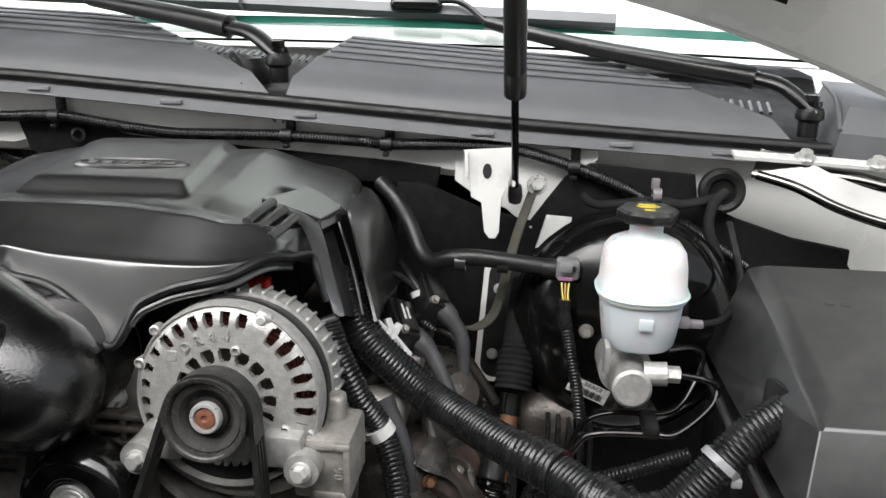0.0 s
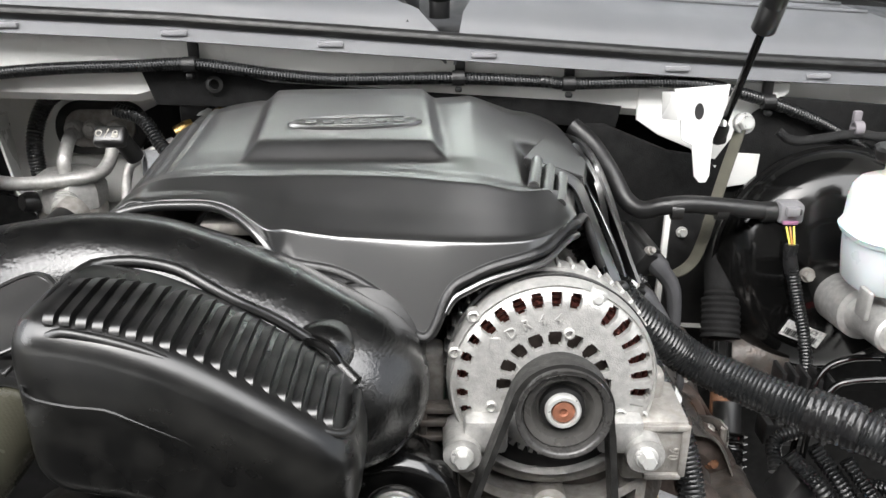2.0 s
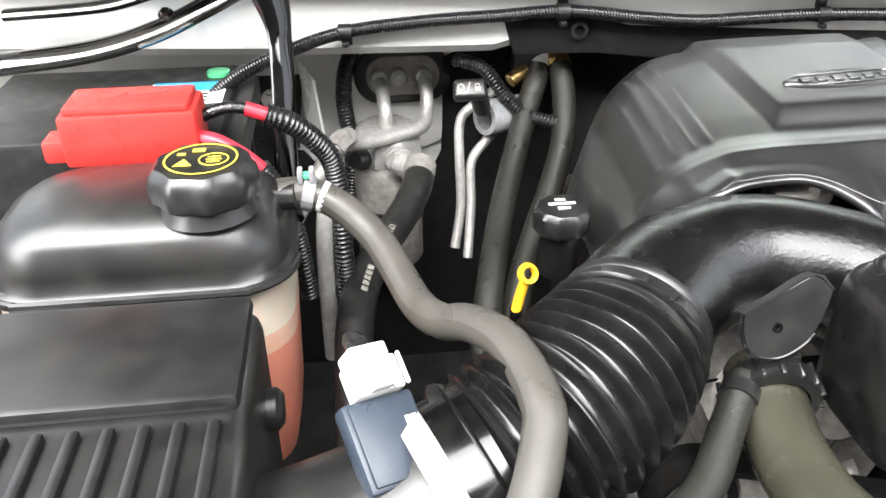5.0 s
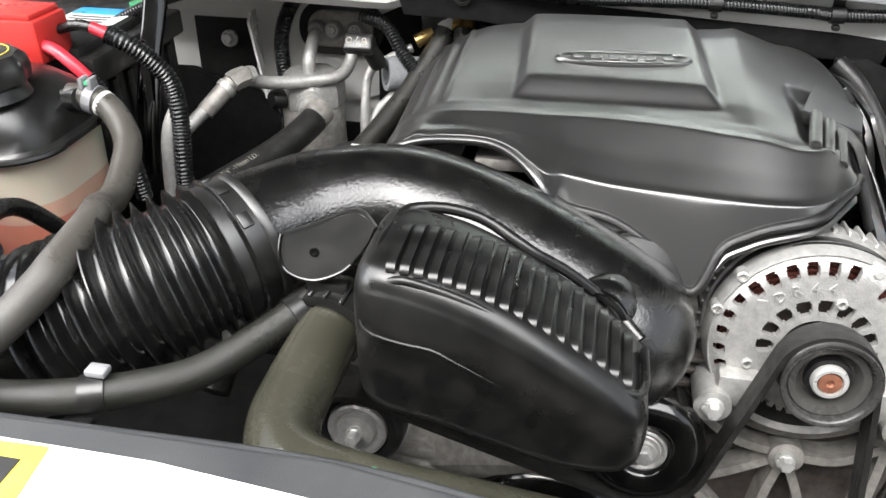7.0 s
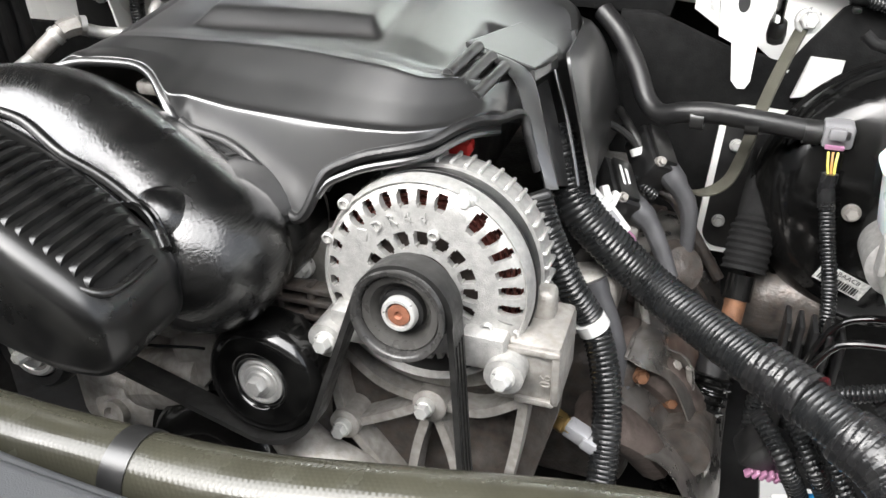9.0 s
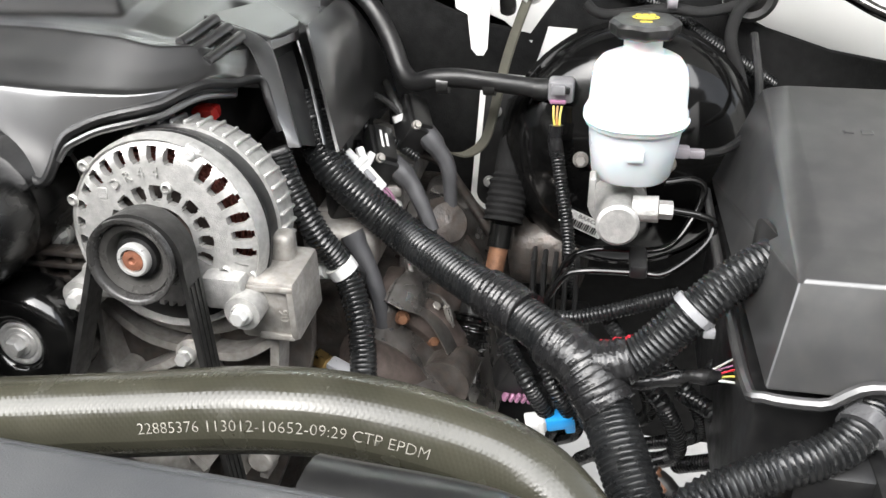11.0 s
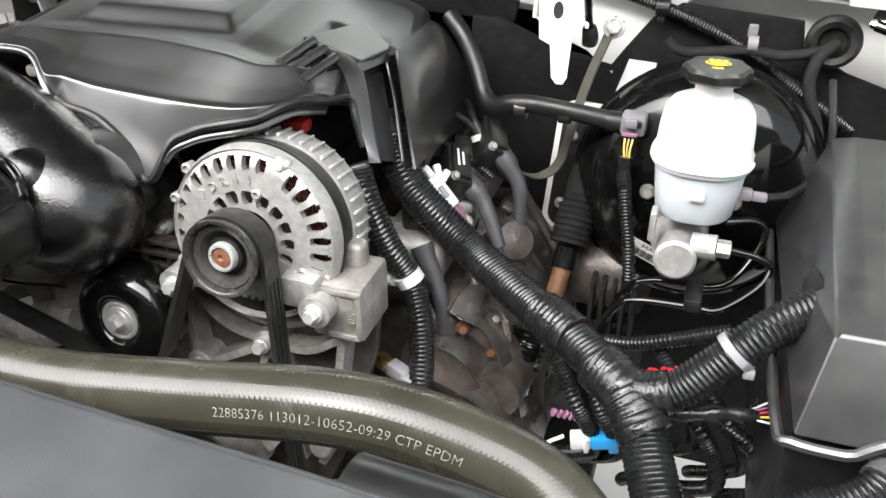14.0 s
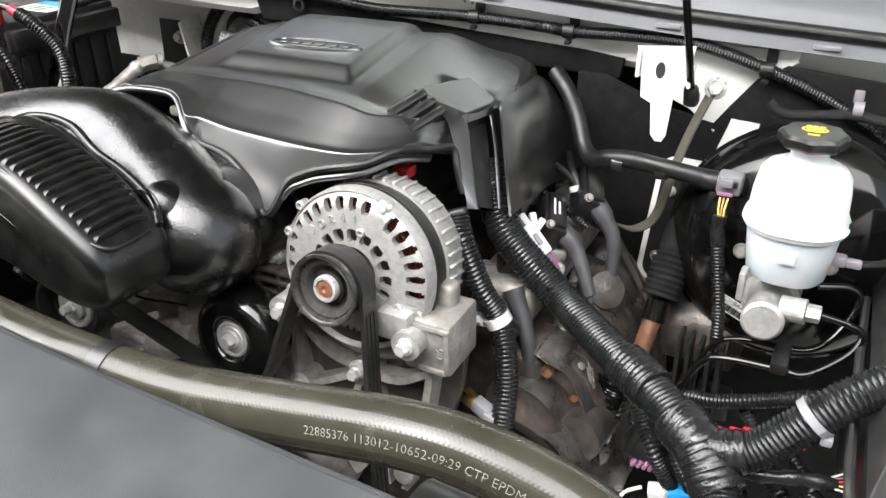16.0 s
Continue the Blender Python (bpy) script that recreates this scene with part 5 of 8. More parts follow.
for z in (1.02, 1.034, 1.046):
    part("cooling_rib", rbox(0.1, 0.014, 0.005, 0.0015, at=(-0.395, 0.652, z)), grime_metal, eb)
for x in (-0.43, -0.4, -0.372):
    part("cooling_rib", rbox(0.006, 0.012, 0.032, 0.0015, at=(x, 0.653, 1.034)), grime_metal, eb)
part("front_bar", tube([(-0.49, 0.635, 1.035), (-0.462, 0.63, 1.03), (-0.374, 0.63, 1.024)], 0.009, 10), matte, eb)
part("rail", join(rbox(0.14, 0.02, 0.012, 0.003, at=(-0.46, 0.665, 1.035)), rbox(0.12, 0.02, 0.01, 0.003, at=(-0.47, 0.655, 1.012))), matte, eb)
part("thermostat_neck", tube([(-0.55, 0.63, 0.99), (-0.59, 0.6, 1.05), (-0.625, 0.57, 1.10)], 0.024, 18), cast_dull, eb)
part("sensor_body", join(lathe([(0.016, 0), (0.016, 0.02), (0.012, 0.024), (0.0, 0.024)], 20).at(facing((-0.535, 0.62, 1.01), (0, -0.8, 0.6))), rbox(0.03, 0.02, 0.02, 0.004, at=(-0.535, 0.63, 1.02))), cast_dull, eb)
part("head_right", rbox(0.1, 0.36, 0.16, 0.02, 3, at=(-0.17, 0.93, 0.87)).at(Matrix.Identity(4)), grime_metal, eb)
part("intake_runner", rbox(0.3, 0.3, 0.1, 0.03, 3, at=(-0.43, 0.87, 1.1)), matte, eb)
part("throttle_bracket", join(rbox(0.05, 0.03, 0.012, 0.004, at=(-0.525, 0.725, 1.172)), tube([(-0.515, 0.715, 1.174), (-0.515, 0.715, 1.184)], 0.006, 8)), cast_dull, eb, "bright metal bracket in the cover opening")

sh = thing("exhaust_heat_shield", (-0.1, 0.82, 0.85), "crumpled bright metal heat shield over the manifold", "heat shield")
gr = []
for i in range(18):
    row = []
    for j in range(18):
        u, v_ = i / 17, j / 17
        row.append((-0.15 + 0.12 * math.sin(1.4 * v_), 0.70 + 0.28 * u, 0.90 + 0.06 * u - 0.16 * v_ * v_ + 0.009 * math.sin(9 * u + 5 * v_) + 0.006 * math.sin(17 * u - 11 * v_)))
    gr.append(row)
part("skin", sheet(gr, 0.0015), shield_metal, sh)
gr = []
for i in range(26):
    u = i / 25
    gr.append([(-0.132 + 0.085 * math.sin(1.35 * v) + 0.003 * math.sin(13 * u), 0.755 + 0.26 * u, 0.952 + 0.012 * u - 0.13 * v ** 1.6 + 0.006 * math.sin(11 * u + 6 * v) * v ** 0.5 + 0.004 * math.sin(23 * u - 13 * v)) for v in np.linspace(0, 1, 22)])
part("outer_skin", sheet(gr, 0.0012), shield_metal, sh, "crumpled silver outer skin")
part("skin_edge", tube([r[0] for r in gr], 0.0022, 6), shield_metal, sh)
for u in (3, 11, 19):
    part("shield_bolt", hex_bolt(0.0045, 0.005, 0.008).at(facing(Vector(gr[u][7]) + Vector((0.001, 0, 0.001)), (0.5, -0.2, 0.8))), cast_dull, sh)
part("rust_patch", tube([(-0.15, 0.70, 0.93), (-0.12, 0.72, 0.90), (-0.1, 0.74, 0.86)], 0.026, 12, flat=0.7), brown_metal, sh, "heat stained manifold flange")

part("valve_cover", rbox(0.075, 0.34, 0.05, 0.014, 3, at=(-0.185, 0.95, 0.985)), cast_dull, eb, "cast valve cover")
for k in range(5):
    part("cover_rib", rbox(0.08, 0.008, 0.012, 0.003, at=(-0.183, 0.82 + 0.06 * k, 1.006)), cast_dull, eb)
for k in range(4):
    part("manifold_port", join(tube([(-0.14, 0.79 + 0.075 * k, 0.93), (-0.1, 0.785 + 0.075 * k, 0.915), (-0.075, 0.79 + 0.07 * k, 0.88)], 0.02, 14), rbox(0.02, 0.055, 0.05, 0.005, at=(-0.135, 0.79 + 0.075 * k, 0.93))), brown_metal, eb)
    part("manifold_bolt", hex_bolt(0.0055, 0.007).at(facing((-0.122, 0.815 + 0.075 * k, 0.94), (1, -0.3, 0.3))), rust, eb)
part("manifold_log", tube([(-0.075, 0.74, 0.87), (-0.068, 0.85, 0.86), (-0.07, 1.0, 0.85)], 0.026, 16), grime_metal, eb)

# coil packs and plug boots
def coil_pack(at, boot):
    c = thing("ignition_coil", at, "black ignition coil with a grey rubber plug boot", "ignition coil", "ignition coils")
    part("coil", rbox(0.03, 0.06, 0.034, 0.004).at(pose(*at, 20, 25, 30)), matte, c)
    part("cover_plate", rbox(0.022, 0.05, 0.006, 0.002, at=(0, 0, 0.019)).at(pose(*at, 20, 25, 30)), satin, c)
    part("screw", hex_bolt(0.0035, 0.005).at(facing(Vector(at) + Vector((0.012, -0.03, 0.012)), (0.5, -0.7, 0.5))), cast_dull, c)
    part("boot", tube(boot, lambda s: 0.0105 - 0.0035 * min(1, s / 0.09) + 0.002 * (s < 0.02), 14), boot_grey, c, "grey rubber plug boot")
    end = Vector(boot[-1])
    part("lead", tube([end, end + Vector((0.004, -0.008, -0.03)), end + Vector((0.0, -0.01, -0.06))], 0.0042, 10), boot_grey, c)
    return c


coil_one = coil_pack((-0.172, 0.895, 1.038), [(-0.155, 0.888, 1.033), (-0.149, 0.885, 1.03), (-0.134, 0.88, 1.018), (-0.12, 0.87, 0.997), (-0.107, 0.86, 0.973)])
coil_pack((-0.145, 0.945, 1.055), [(-0.13, 0.932, 1.053), (-0.125, 0.93, 1.049), (-0.113, 0.925, 1.036), (-0.101, 0.92, 1.016), (-0.097, 0.91, 0.967)])
coil_pack((-0.19, 0.835, 1.02), [(-0.175, 0.82, 1.0), (-0.165, 0.81, 0.98), (-0.16, 0.80, 0.95), (-0.155, 0.79, 0.92)])
for k in (0, 1):
    part("coil_print", rbox(0.0026, 0.026 - 0.006 * k, 0.0006, 0, 1, at=(-0.005 + 0.006 * k, 0.002, 0.0223)).at(pose(-0.172, 0.895, 1.038, 20, 25, 30)), white_print, coil_one, "white printed bar")
pb = thing("plug_boot", (-0.16, 0.78, 1.0), "grey rubber plug boot beside the alternator harness", "plug boot")
part("boot", tube([(-0.169, 0.782, 1.008), (-0.15, 0.77, 0.976), (-0.139, 0.76, 0.947), (-0.137, 0.755, 0.914)], lambda s: 0.0105 - 0.0028 * min(1, s / 0.07) + 0.0015 * (s < 0.012), 16), boot_grey, pb)
part("cuff", lathe([(0.0085, -0.003), (0.0112, -0.002), (0.0112, 0.003), (0.0085, 0.004)], 20).at(facing((-0.137, 0.755, 0.918), (0, 0.1, 1))), boot_grey, pb)
part("lead", tube([(-0.137, 0.755, 0.915), (-0.13, 0.757, 0.88), (-0.128, 0.77, 0.85)], 0.0045, 10), boot_grey, pb)
mfb = thing("manifold_bracket", (-0.1, 0.8, 0.9), "dull folded metal bracket on the exhaust manifold", "bracket")
part("plate", sheet([[(-0.125 + 0.05 * u + 0.004 * math.sin(7 * v), 0.775 + 0.02 * math.sin(3 * u) + 0.012 * v, 0.955 - 0.1 * v - 0.02 * u + 0.004 * math.sin(9 * u + 4 * v)) for v in np.linspace(0, 1, 12)] for u in np.linspace(0, 1, 9)], 0.002), shield_metal, mfb)
part("fold", tube([(-0.078, 0.78, 0.935), (-0.072, 0.787, 0.89), (-0.073, 0.79, 0.845)], 0.0035, 8), cast_dull, mfb)
part("strap", ribbon([(-0.14, 0.77, 0.94), (-0.12, 0.765, 0.905), (-0.118, 0.765, 0.86)], 0.012, 0.003, (1, 0, 0.2)), cast_dull, mfb)
for q in ((-0.118, 0.762, 0.93), (-0.09, 0.772, 0.9), (-0.104, 0.768, 0.868)):
    part("bolt", hex_bolt(0.0052, 0.007).at(facing(q, (0.3, -0.9, 0.3))), rust, mfb)
gp_ = thing("steel_tube", (-0.15, 0.8, 0.98), "thin grey steel tube behind the main harness", "pipe")
part("tube", tube([(-0.14, 0.845, 1.0), (-0.128, 0.825, 0.965), (-0.116, 0.805, 0.93), (-0.118, 0.79, 0.89)], 0.0036, 10), cast_dull, gp_)
part("collar", hex_bolt(0.0055, 0.008).at(facing((-0.145, 0.855, 1.0), (0.2, -0.95, 0.2))), zinc, gp_)
cc = thing("coil_connector", (-0.205, 0.895, 1.05), "white plastic clip with coloured wires", "connector")
CC = facing((-0.17, 0.838, 1.046), (0.55, -0.65, 0.55), (-0.67, 0.08, 0.74))
part("body", rbox(0.016, 0.034, 0.012, 0.002, 2, at=(0, -0.008, 0)).at(CC), white_plastic, cc)
part("collar", rbox(0.024, 0.008, 0.015, 0.002, 2, at=(0, 0.01, 0)).at(CC), white_plastic, cc)
for a, b, c in ((-0.009, 0.016, 15), (0.001, 0.02, 2), (0.01, 0.015, -25), (0.013, 0.006, -70)):
    part("prong", rbox(0.0078, 0.014, 0.008, 0.0018, 2).at(CC @ pose(a, b, 0.002, 0, 0, c)), white_plastic, cc)
part("latch", rbox(0.006, 0.014, 0.003, 0.001, 1, at=(0, -0.006, 0.0068)).at(CC), tie_grey, cc, "pale grey latch")
for k, m_ in enumerate((white_wire, blue_plastic, pink_wire, pink_wire)):
    part("wire", tube([CC @ Vector((-0.0045 + 0.003 * k, -0.022, 0.001)), CC @ Vector((-0.006 + 0.004 * k, -0.032, 0.002)), CC @ Vector((-0.002 + 0.002 * k, -0.046, -0.004)), CC @ Vector((0.0 + 0.001 * k, -0.062, -0.016))], 0.0014, 6), m_, cc)
ch = thing("coil_harness", (-0.19, 0.93, 1.07), "thin corrugated conduit over the ignition coils", "wiring harness")
part("conduit", conduit([(-0.225, 0.94, 1.07), (-0.196, 0.93, 1.056), (-0.165, 0.922, 1.045), (-0.15, 0.92, 1.038), (-0.134, 0.92, 1.027)], 0.006, 0.0034, 0.001, 12), conduit_black, ch)
part("lead", tube([(-0.185, 0.99, 1.085), (-0.17, 0.96, 1.08), (-0.155, 0.945, 1.065), (-0.14, 0.935, 1.045)], 0.0045, 10), rubber, ch)
part("band", tube([(-0.16, 0.941, 1.066), (-0.157, 0.939, 1.06)], 0.0068, 12), white_plastic, ch, "white tape band")
part("lead", tube([(-0.2, 0.96, 1.085), (-0.175, 0.95, 1.078), (-0.155, 0.945, 1.06), (-0.148, 0.94, 1.03)], 0.004, 8), rubber, ch)
gk = thing("exhaust_pipe_bracket", (-0.11, 0.98, 0.98), "bent grey steel pipe behind the plug boots", "pipe")
part("pipe", tube([(-0.15, 0.985, 1.005), (-0.12, 0.982, 0.995), (-0.103, 0.98, 0.972), (-0.087, 0.98, 0.948), (-0.06, 0.97, 0.912)], 0.006, 10), grime_metal, gk)
part("shield", lathe([(0.028, 0.0), (0.03, 0.01), (0.022, 0.024), (0.0, 0.028)], 28).at(facing((-0.11, 0.91, 0.952), (0.5, -0.6, 0.5))), grime_metal, gk, "dented metal cup")


# ---- hoses ----
def hose(name, pts, r, material, label, cat="hose", seg=18, step=0.006):
    h = thing(name, pts[0], label, cat)
    part("hose", tube(pts, r, seg, step), material, h)
    return h


RAD = [(-0.618, 0.575, 1.118), (-0.622, 0.55, 1.115), (-0.628, 0.5, 1.106), (-0.624, 0.45, 1.107), (-0.602, 0.416, 1.112), (-0.552, 0.404, 1.112), (-0.50, 0.41, 1.1), (-0.45, 0.42, 1.083), (-0.402, 0.428, 1.072), (-0.30, 0.432, 1.071), (-0.20, 0.443, 1.079), (-0.11, 0.45, 1.09), (-0.05, 0.455, 1.086), (0.014, 0.455, 1.069), (0.05, 0.44, 1.053), (0.072, 0.415, 1.03), (0.08, 0.38, 1.0)]
rad = hose("radiator_hose", RAD, 0.0235, hose_rubber, "thick olive-grey rubber radiator hose with printed lettering", seg=28)
rfr = frames(smooth_path(RAD, 0.003))


def on_hose(fr, r, s0, angle, geo, parent, material, name="lettering", flip=1):
    """Lays flat letters round a hose, along it."""
    s = [q[3] for q in fr]
    out = []
    for x, y, z in geo.v:
        k = min(max(int(np.searchsorted(s, s0 + flip * x)), 1), len(fr) - 1)
        a, b = fr[k - 1], fr[k]
        t = (s0 + flip * x - s[k - 1]) / max(s[k] - s[k - 1], 1e-6)
        p, sd, up = a[0].lerp(b[0], t), a[1].lerp(b[1], t), a[2].lerp(b[2], t)
        q = angle + flip * y / r
        out.append(p + (sd * math.cos(q) + up * math.sin(q)) * (r + 0.0003 + 0.0002 * (z > 0)))
    return part(name, Geo(out, geo.f), material, parent)


def hose_len(fr, x):
    """The length along a hose at which it passes x, in its last stretch."""
    return [q[3] for q in fr if q[0].x <= x][-1]


on_hose(rfr, 0.0235, hose_len(rfr, -0.096), 0.3, words("22885376 113012-10652-09:29 CTP EPDM", 0.0088, None, 0.0001, 0.00018), rad, grey_print)
part("clamp", tube([rfr[k][0] for k in range(0, len(rfr)) if -0.372 < rfr[k][0].x < -0.352 and rfr[k][3] > 0.25], 0.0245, 24), satin, rad, "band clamp round the hose")
neck = thing("hose_clamp", (-0.62, 0.565, 1.12), "black plastic quick connector with a lattice rim", "clamp")
nm = facing((-0.6205, 0.555, 1.117), Vector((-0.008, -0.045, -0.008)))
part("ring", lathe([(0.024, -0.006), (0.029, -0.006), (0.031, 0.0), (0.031, 0.012), (0.027, 0.014), (0.024, 0.014)], 36).at(nm), satin, neck)
for i in range(16):
    part("lattice_bar", rbox(0.004, 0.003, 0.018, 0.0008, 1, at=(0.0315, 0, 0.004)).at(nm @ Matrix.Rotation(radians(22.5 * i), 4, "Z")), satin, neck)
part("latch", rbox(0.03, 0.012, 0.012, 0.003, at=(-0.624, 0.55, 1.147)), satin, neck)

ovh = hose("overflow_hose", [(-0.64, 0.553, 1.13), (-0.665, 0.52, 1.12), (-0.695, 0.48, 1.115), (-0.735, 0.448, 1.12), (-0.775, 0.432, 1.122), (-0.83, 0.43, 1.115), (-0.9, 0.44, 1.095)], 0.0115, heater_rubber, "thin dark rubber overflow hose along the radiator")
part("end_clamp", tube([(-0.645, 0.546, 1.128), (-0.651, 0.538, 1.126)], 0.0128, 18), satin, ovh, "black band clamp")
oc = thing("hose_clip", (-0.745, 0.44, 1.13), "small black clip holding the overflow hose", "clip")
part("band", tube([(-0.738, 0.446, 1.121), (-0.752, 0.44, 1.1215)], 0.0125, 16), satin, oc)
part("tab", rbox(0.014, 0.01, 0.005, 0.0015, at=(-0.742, 0.448, 1.136)), tie_grey, oc)
part("foot", rbox(0.02, 0.016, 0.014, 0.003, at=(-0.75, 0.425, 1.105)), matte, oc)
tankh = hose("tank_hose", [(-0.945, 0.752, 1.185), (-0.925, 0.754, 1.184), (-0.905, 0.75, 1.178), (-0.885, 0.735, 1.168), (-0.869, 0.7146, 1.158), (-0.855, 0.678, 1.148), (-0.845, 0.645, 1.144), (-0.833, 0.61, 1.154), (-0.8155, 0.584, 1.169), (-0.799, 0.548, 1.178), (-0.791, 0.5, 1.178), (-0.7945, 0.475, 1.17), (-0.815, 0.435, 1.15), (-0.86, 0.40, 1.12)], 0.0125, tank_rubber, "grey-brown rubber hose from the coolant tank")
part("spring_clamp", tube([(-0.926, 0.754, 1.1842), (-0.917, 0.7535, 1.182)], 0.0142, 18), tie_grey, tankh, "pale spring clamp")
part("clamp_ear", rbox(0.004, 0.012, 0.011, 0.001, at=(-0.9265, 0.752, 1.2)), tie_grey, tankh)
part("clamp_ear", rbox(0.004, 0.012, 0.011, 0.001, at=(-0.9175, 0.752, 1.2)), tie_grey, tankh)
part("paint_dot", rbox(0.005, 0.008, 0.004, 0.001, at=(-0.922, 0.752, 1.2)), green_paint, tankh, "green paint mark")
part("white_mark", tube([(-0.912, 0.7525, 1.1805), (-0.908, 0.7515, 1.179)], 0.0129, 18), white_print, tankh, "white paint mark")
for pts, m_ in (([(-0.648, 1.12, 1.167), (-0.655, 1.105, 1.15), (-0.68, 1.06, 1.108), (-0.705, 1.0, 1.076), (-0.73, 0.93, 1.053), (-0.75, 0.86, 1.038), (-0.768, 0.79, 1.02), (-0.78, 0.72, 0.99), (-0.785, 0.64, 0.94)], white_plastic), ([(-0.632, 1.116, 1.168), (-0.627, 1.09, 1.142), (-0.638, 1.03, 1.1), (-0.665, 0.97, 1.066), (-0.695, 0.91, 1.042), (-0.722, 0.85, 1.02), (-0.745, 0.78, 0.99), (-0.75, 0.7, 0.95)], brass)):
    hh = hose("heater_hose", pts, 0.0142, heater_rubber, "dark rubber heater hose with a clamp at the firewall")
    d_ = (Vector(pts[0]) - Vector(pts[1])).normalized()
    part("clamp", lathe([(0.0142, -0.006), (0.0162, -0.006), (0.0162, 0.006), (0.0142, 0.006)], 24).at(facing(Vector(pts[0]) - d_ * 0.008, d_)), m_, hh, "pale band clamp")
    part("stub", tube([pts[0], Vector(pts[0]) + d_ * 0.05], 0.0105, 14), cast_dull, hh, "metal pipe stub")
bvh = hose("brake_vacuum_hose", [(0.002, 0.93, 1.106), (-0.05, 0.928, 1.112), (-0.09, 0.929, 1.115), (-0.118, 0.932, 1.112), (-0.14, 0.942, 1.104), (-0.156, 0.955, 1.112), (-0.171, 0.972, 1.138), (-0.191, 0.988, 1.165), (-0.212, 1.002, 1.182)], 0.0098, matte, "smooth black vacuum hose to the brake booster")
part("end_collar", tube([(0.0, 0.93, 1.1062), (-0.014, 0.9295, 1.1066)], 0.0112, 20), rubber, bvh)
for k in (-0.052, -0.1):
    part("print_bar", tube([(k, 0.928, 1.1085), (k - 0.012, 0.9285, 1.1082)], 0.0099, 18), satin, bvh)


# ---- brake booster and master cylinder ----
bb = thing("brake_booster", (0.08, 0.98, 1.03), "glossy black round brake booster on the firewall", "brake booster")
BM = facing((0.086, 0.95, 1.035), (0.03, -0.985, 0.16)) @ Matrix.Scale(0.94, 4)
part("front_shell", lathe([(0.0, 0.045), (0.03, 0.045), (0.06, 0.04), (0.105, 0.026), (0.12, 0.016), (0.13, 0.003), (0.137, -0.009), (0.1385, -0.014), (0.132, -0.016)], 72).at(BM), black_metal, bb)
part("rear_shell", lathe([(0.132, -0.014), (0.138, -0.02), (0.14, -0.028), (0.132, -0.04), (0.12, -0.08), (0.0, -0.09)], 72).at(BM), black_metal, bb)
part("crimp_ring", lathe([(0.138, -0.0155), (0.1425, -0.0165), (0.1425, -0.0215), (0.138, -0.0225)], 72).at(BM), black_metal, bb)
lab = BM @ facing((-0.045, -0.075, 0.0338), (-0.153, -0.258, 1), (0.37, 0.93, 0))
part("sticker", rbox(0.05, 0.022, 0.0008, 0.0002, 1).at(lab), white_print, bb, "white barcode sticker")
for i in range(16):
    part("barcode_bar", rbox(0.0011 + 0.0006 * (i * 7 % 3), 0.009, 0.0004, 0, 1, at=(-0.021 + 0.0026 * i, -0.004, 0.0007)).at(lab), print_hole_black, bb)
part("sticker_writing", words("BAAC8", 0.0075, lab @ pose(0.004, 0.0065, 0.0006), 0.0001), print_hole_black, bb)
part("stud", hex_bolt(0.006, 0.007).at(BM @ pose(-0.052, 0.0, 0.043)), cast_dull, bb)
part("stud", hex_bolt(0.006, 0.007).at(BM @ pose(0.04, -0.0, 0.044)), cast_dull, bb)

mc = thing("brake_master_cylinder", (0.078, 0.84, 1.03), "aluminium brake master cylinder with a milky fluid reservoir", "master cylinder")
MM = facing((0.077, 0.792, 1.031), (0.0, -0.985, 0.12))
part("cylinder", lathe([(0.0, 0.0), (0.0165, 0.0), (0.0195, -0.003), (0.0195, -0.03), (0.0185, -0.034), (0.0215, -0.06), (0.028, -0.062), (0.028, -0.15), (0.0, -0.15)], 36).at(MM), cast, mc)
part("port", join(tube([(0.09, 0.812, 1.04), (0.112, 0.81, 1.042)], 0.012, 16), lathe([(0.0085, 0.0), (0.0085, 0.012), (0.005, 0.013), (0.0, 0.013)], 6).at(facing((0.112, 0.81, 1.042), (1, 0, 0)))), cast, mc)
part("bracket_tab", rbox(0.006, 0.02, 0.03, 0.002, at=(0.052, 0.815, 1.055)), cast, mc)


def res_loops(rows, at):
    out = []
    for z, w, d, r, dx, dy in rows:
        out.append([(at[0] + dx + a, at[1] + dy + b, at[2] + z) for a, b in round_loop(w, d, r, 6)])
    return loft(out)


RC = (0.0855, 0.852, 1.059)
part("reservoir_base", res_loops([(0.0, 0.066, 0.07, 0.028, 0, 0), (0.004, 0.072, 0.076, 0.031, 0, 0), (0.03, 0.079, 0.084, 0.034, 0, 0), (0.051, 0.083, 0.088, 0.036, 0, 0)], RC), milky_low, mc, "bluish translucent fluid section")
part("reservoir_body", res_loops([(0.051, 0.087, 0.093, 0.037, 0, 0), (0.053, 0.09, 0.096, 0.039, 0, 0), (0.061, 0.09, 0.096, 0.039, 0, 0), (0.064, 0.086, 0.092, 0.037, 0, 0), (0.085, 0.084, 0.09, 0.036, 0, 0.001), (0.098, 0.08, 0.085, 0.035, 0, 0.002), (0.105, 0.07, 0.075, 0.032, 0.0, 0.003), (0.1095, 0.053, 0.056, 0.025, 0.0, 0.004), (0.112, 0.037, 0.038, 0.018, 0.0, 0.005), (0.116, 0.033, 0.033, 0.016, 0.0, 0.005), (0.131, 0.033, 0.033, 0.016, 0.0, 0.005)], RC), milky, mc, "milky white reservoir body")
part("reservoir_tab", rbox(0.014, 0.004, 0.012, 0.0015, at=(0.087, 0.808, 1.093)), milky_low, mc)
part("reservoir_seam", tube([(RC[0] + a, RC[1] + b, RC[2] + 0.057) for a, b in round_loop(0.0905, 0.0965, 0.039, 6)], 0.0016, 6), milky, mc)
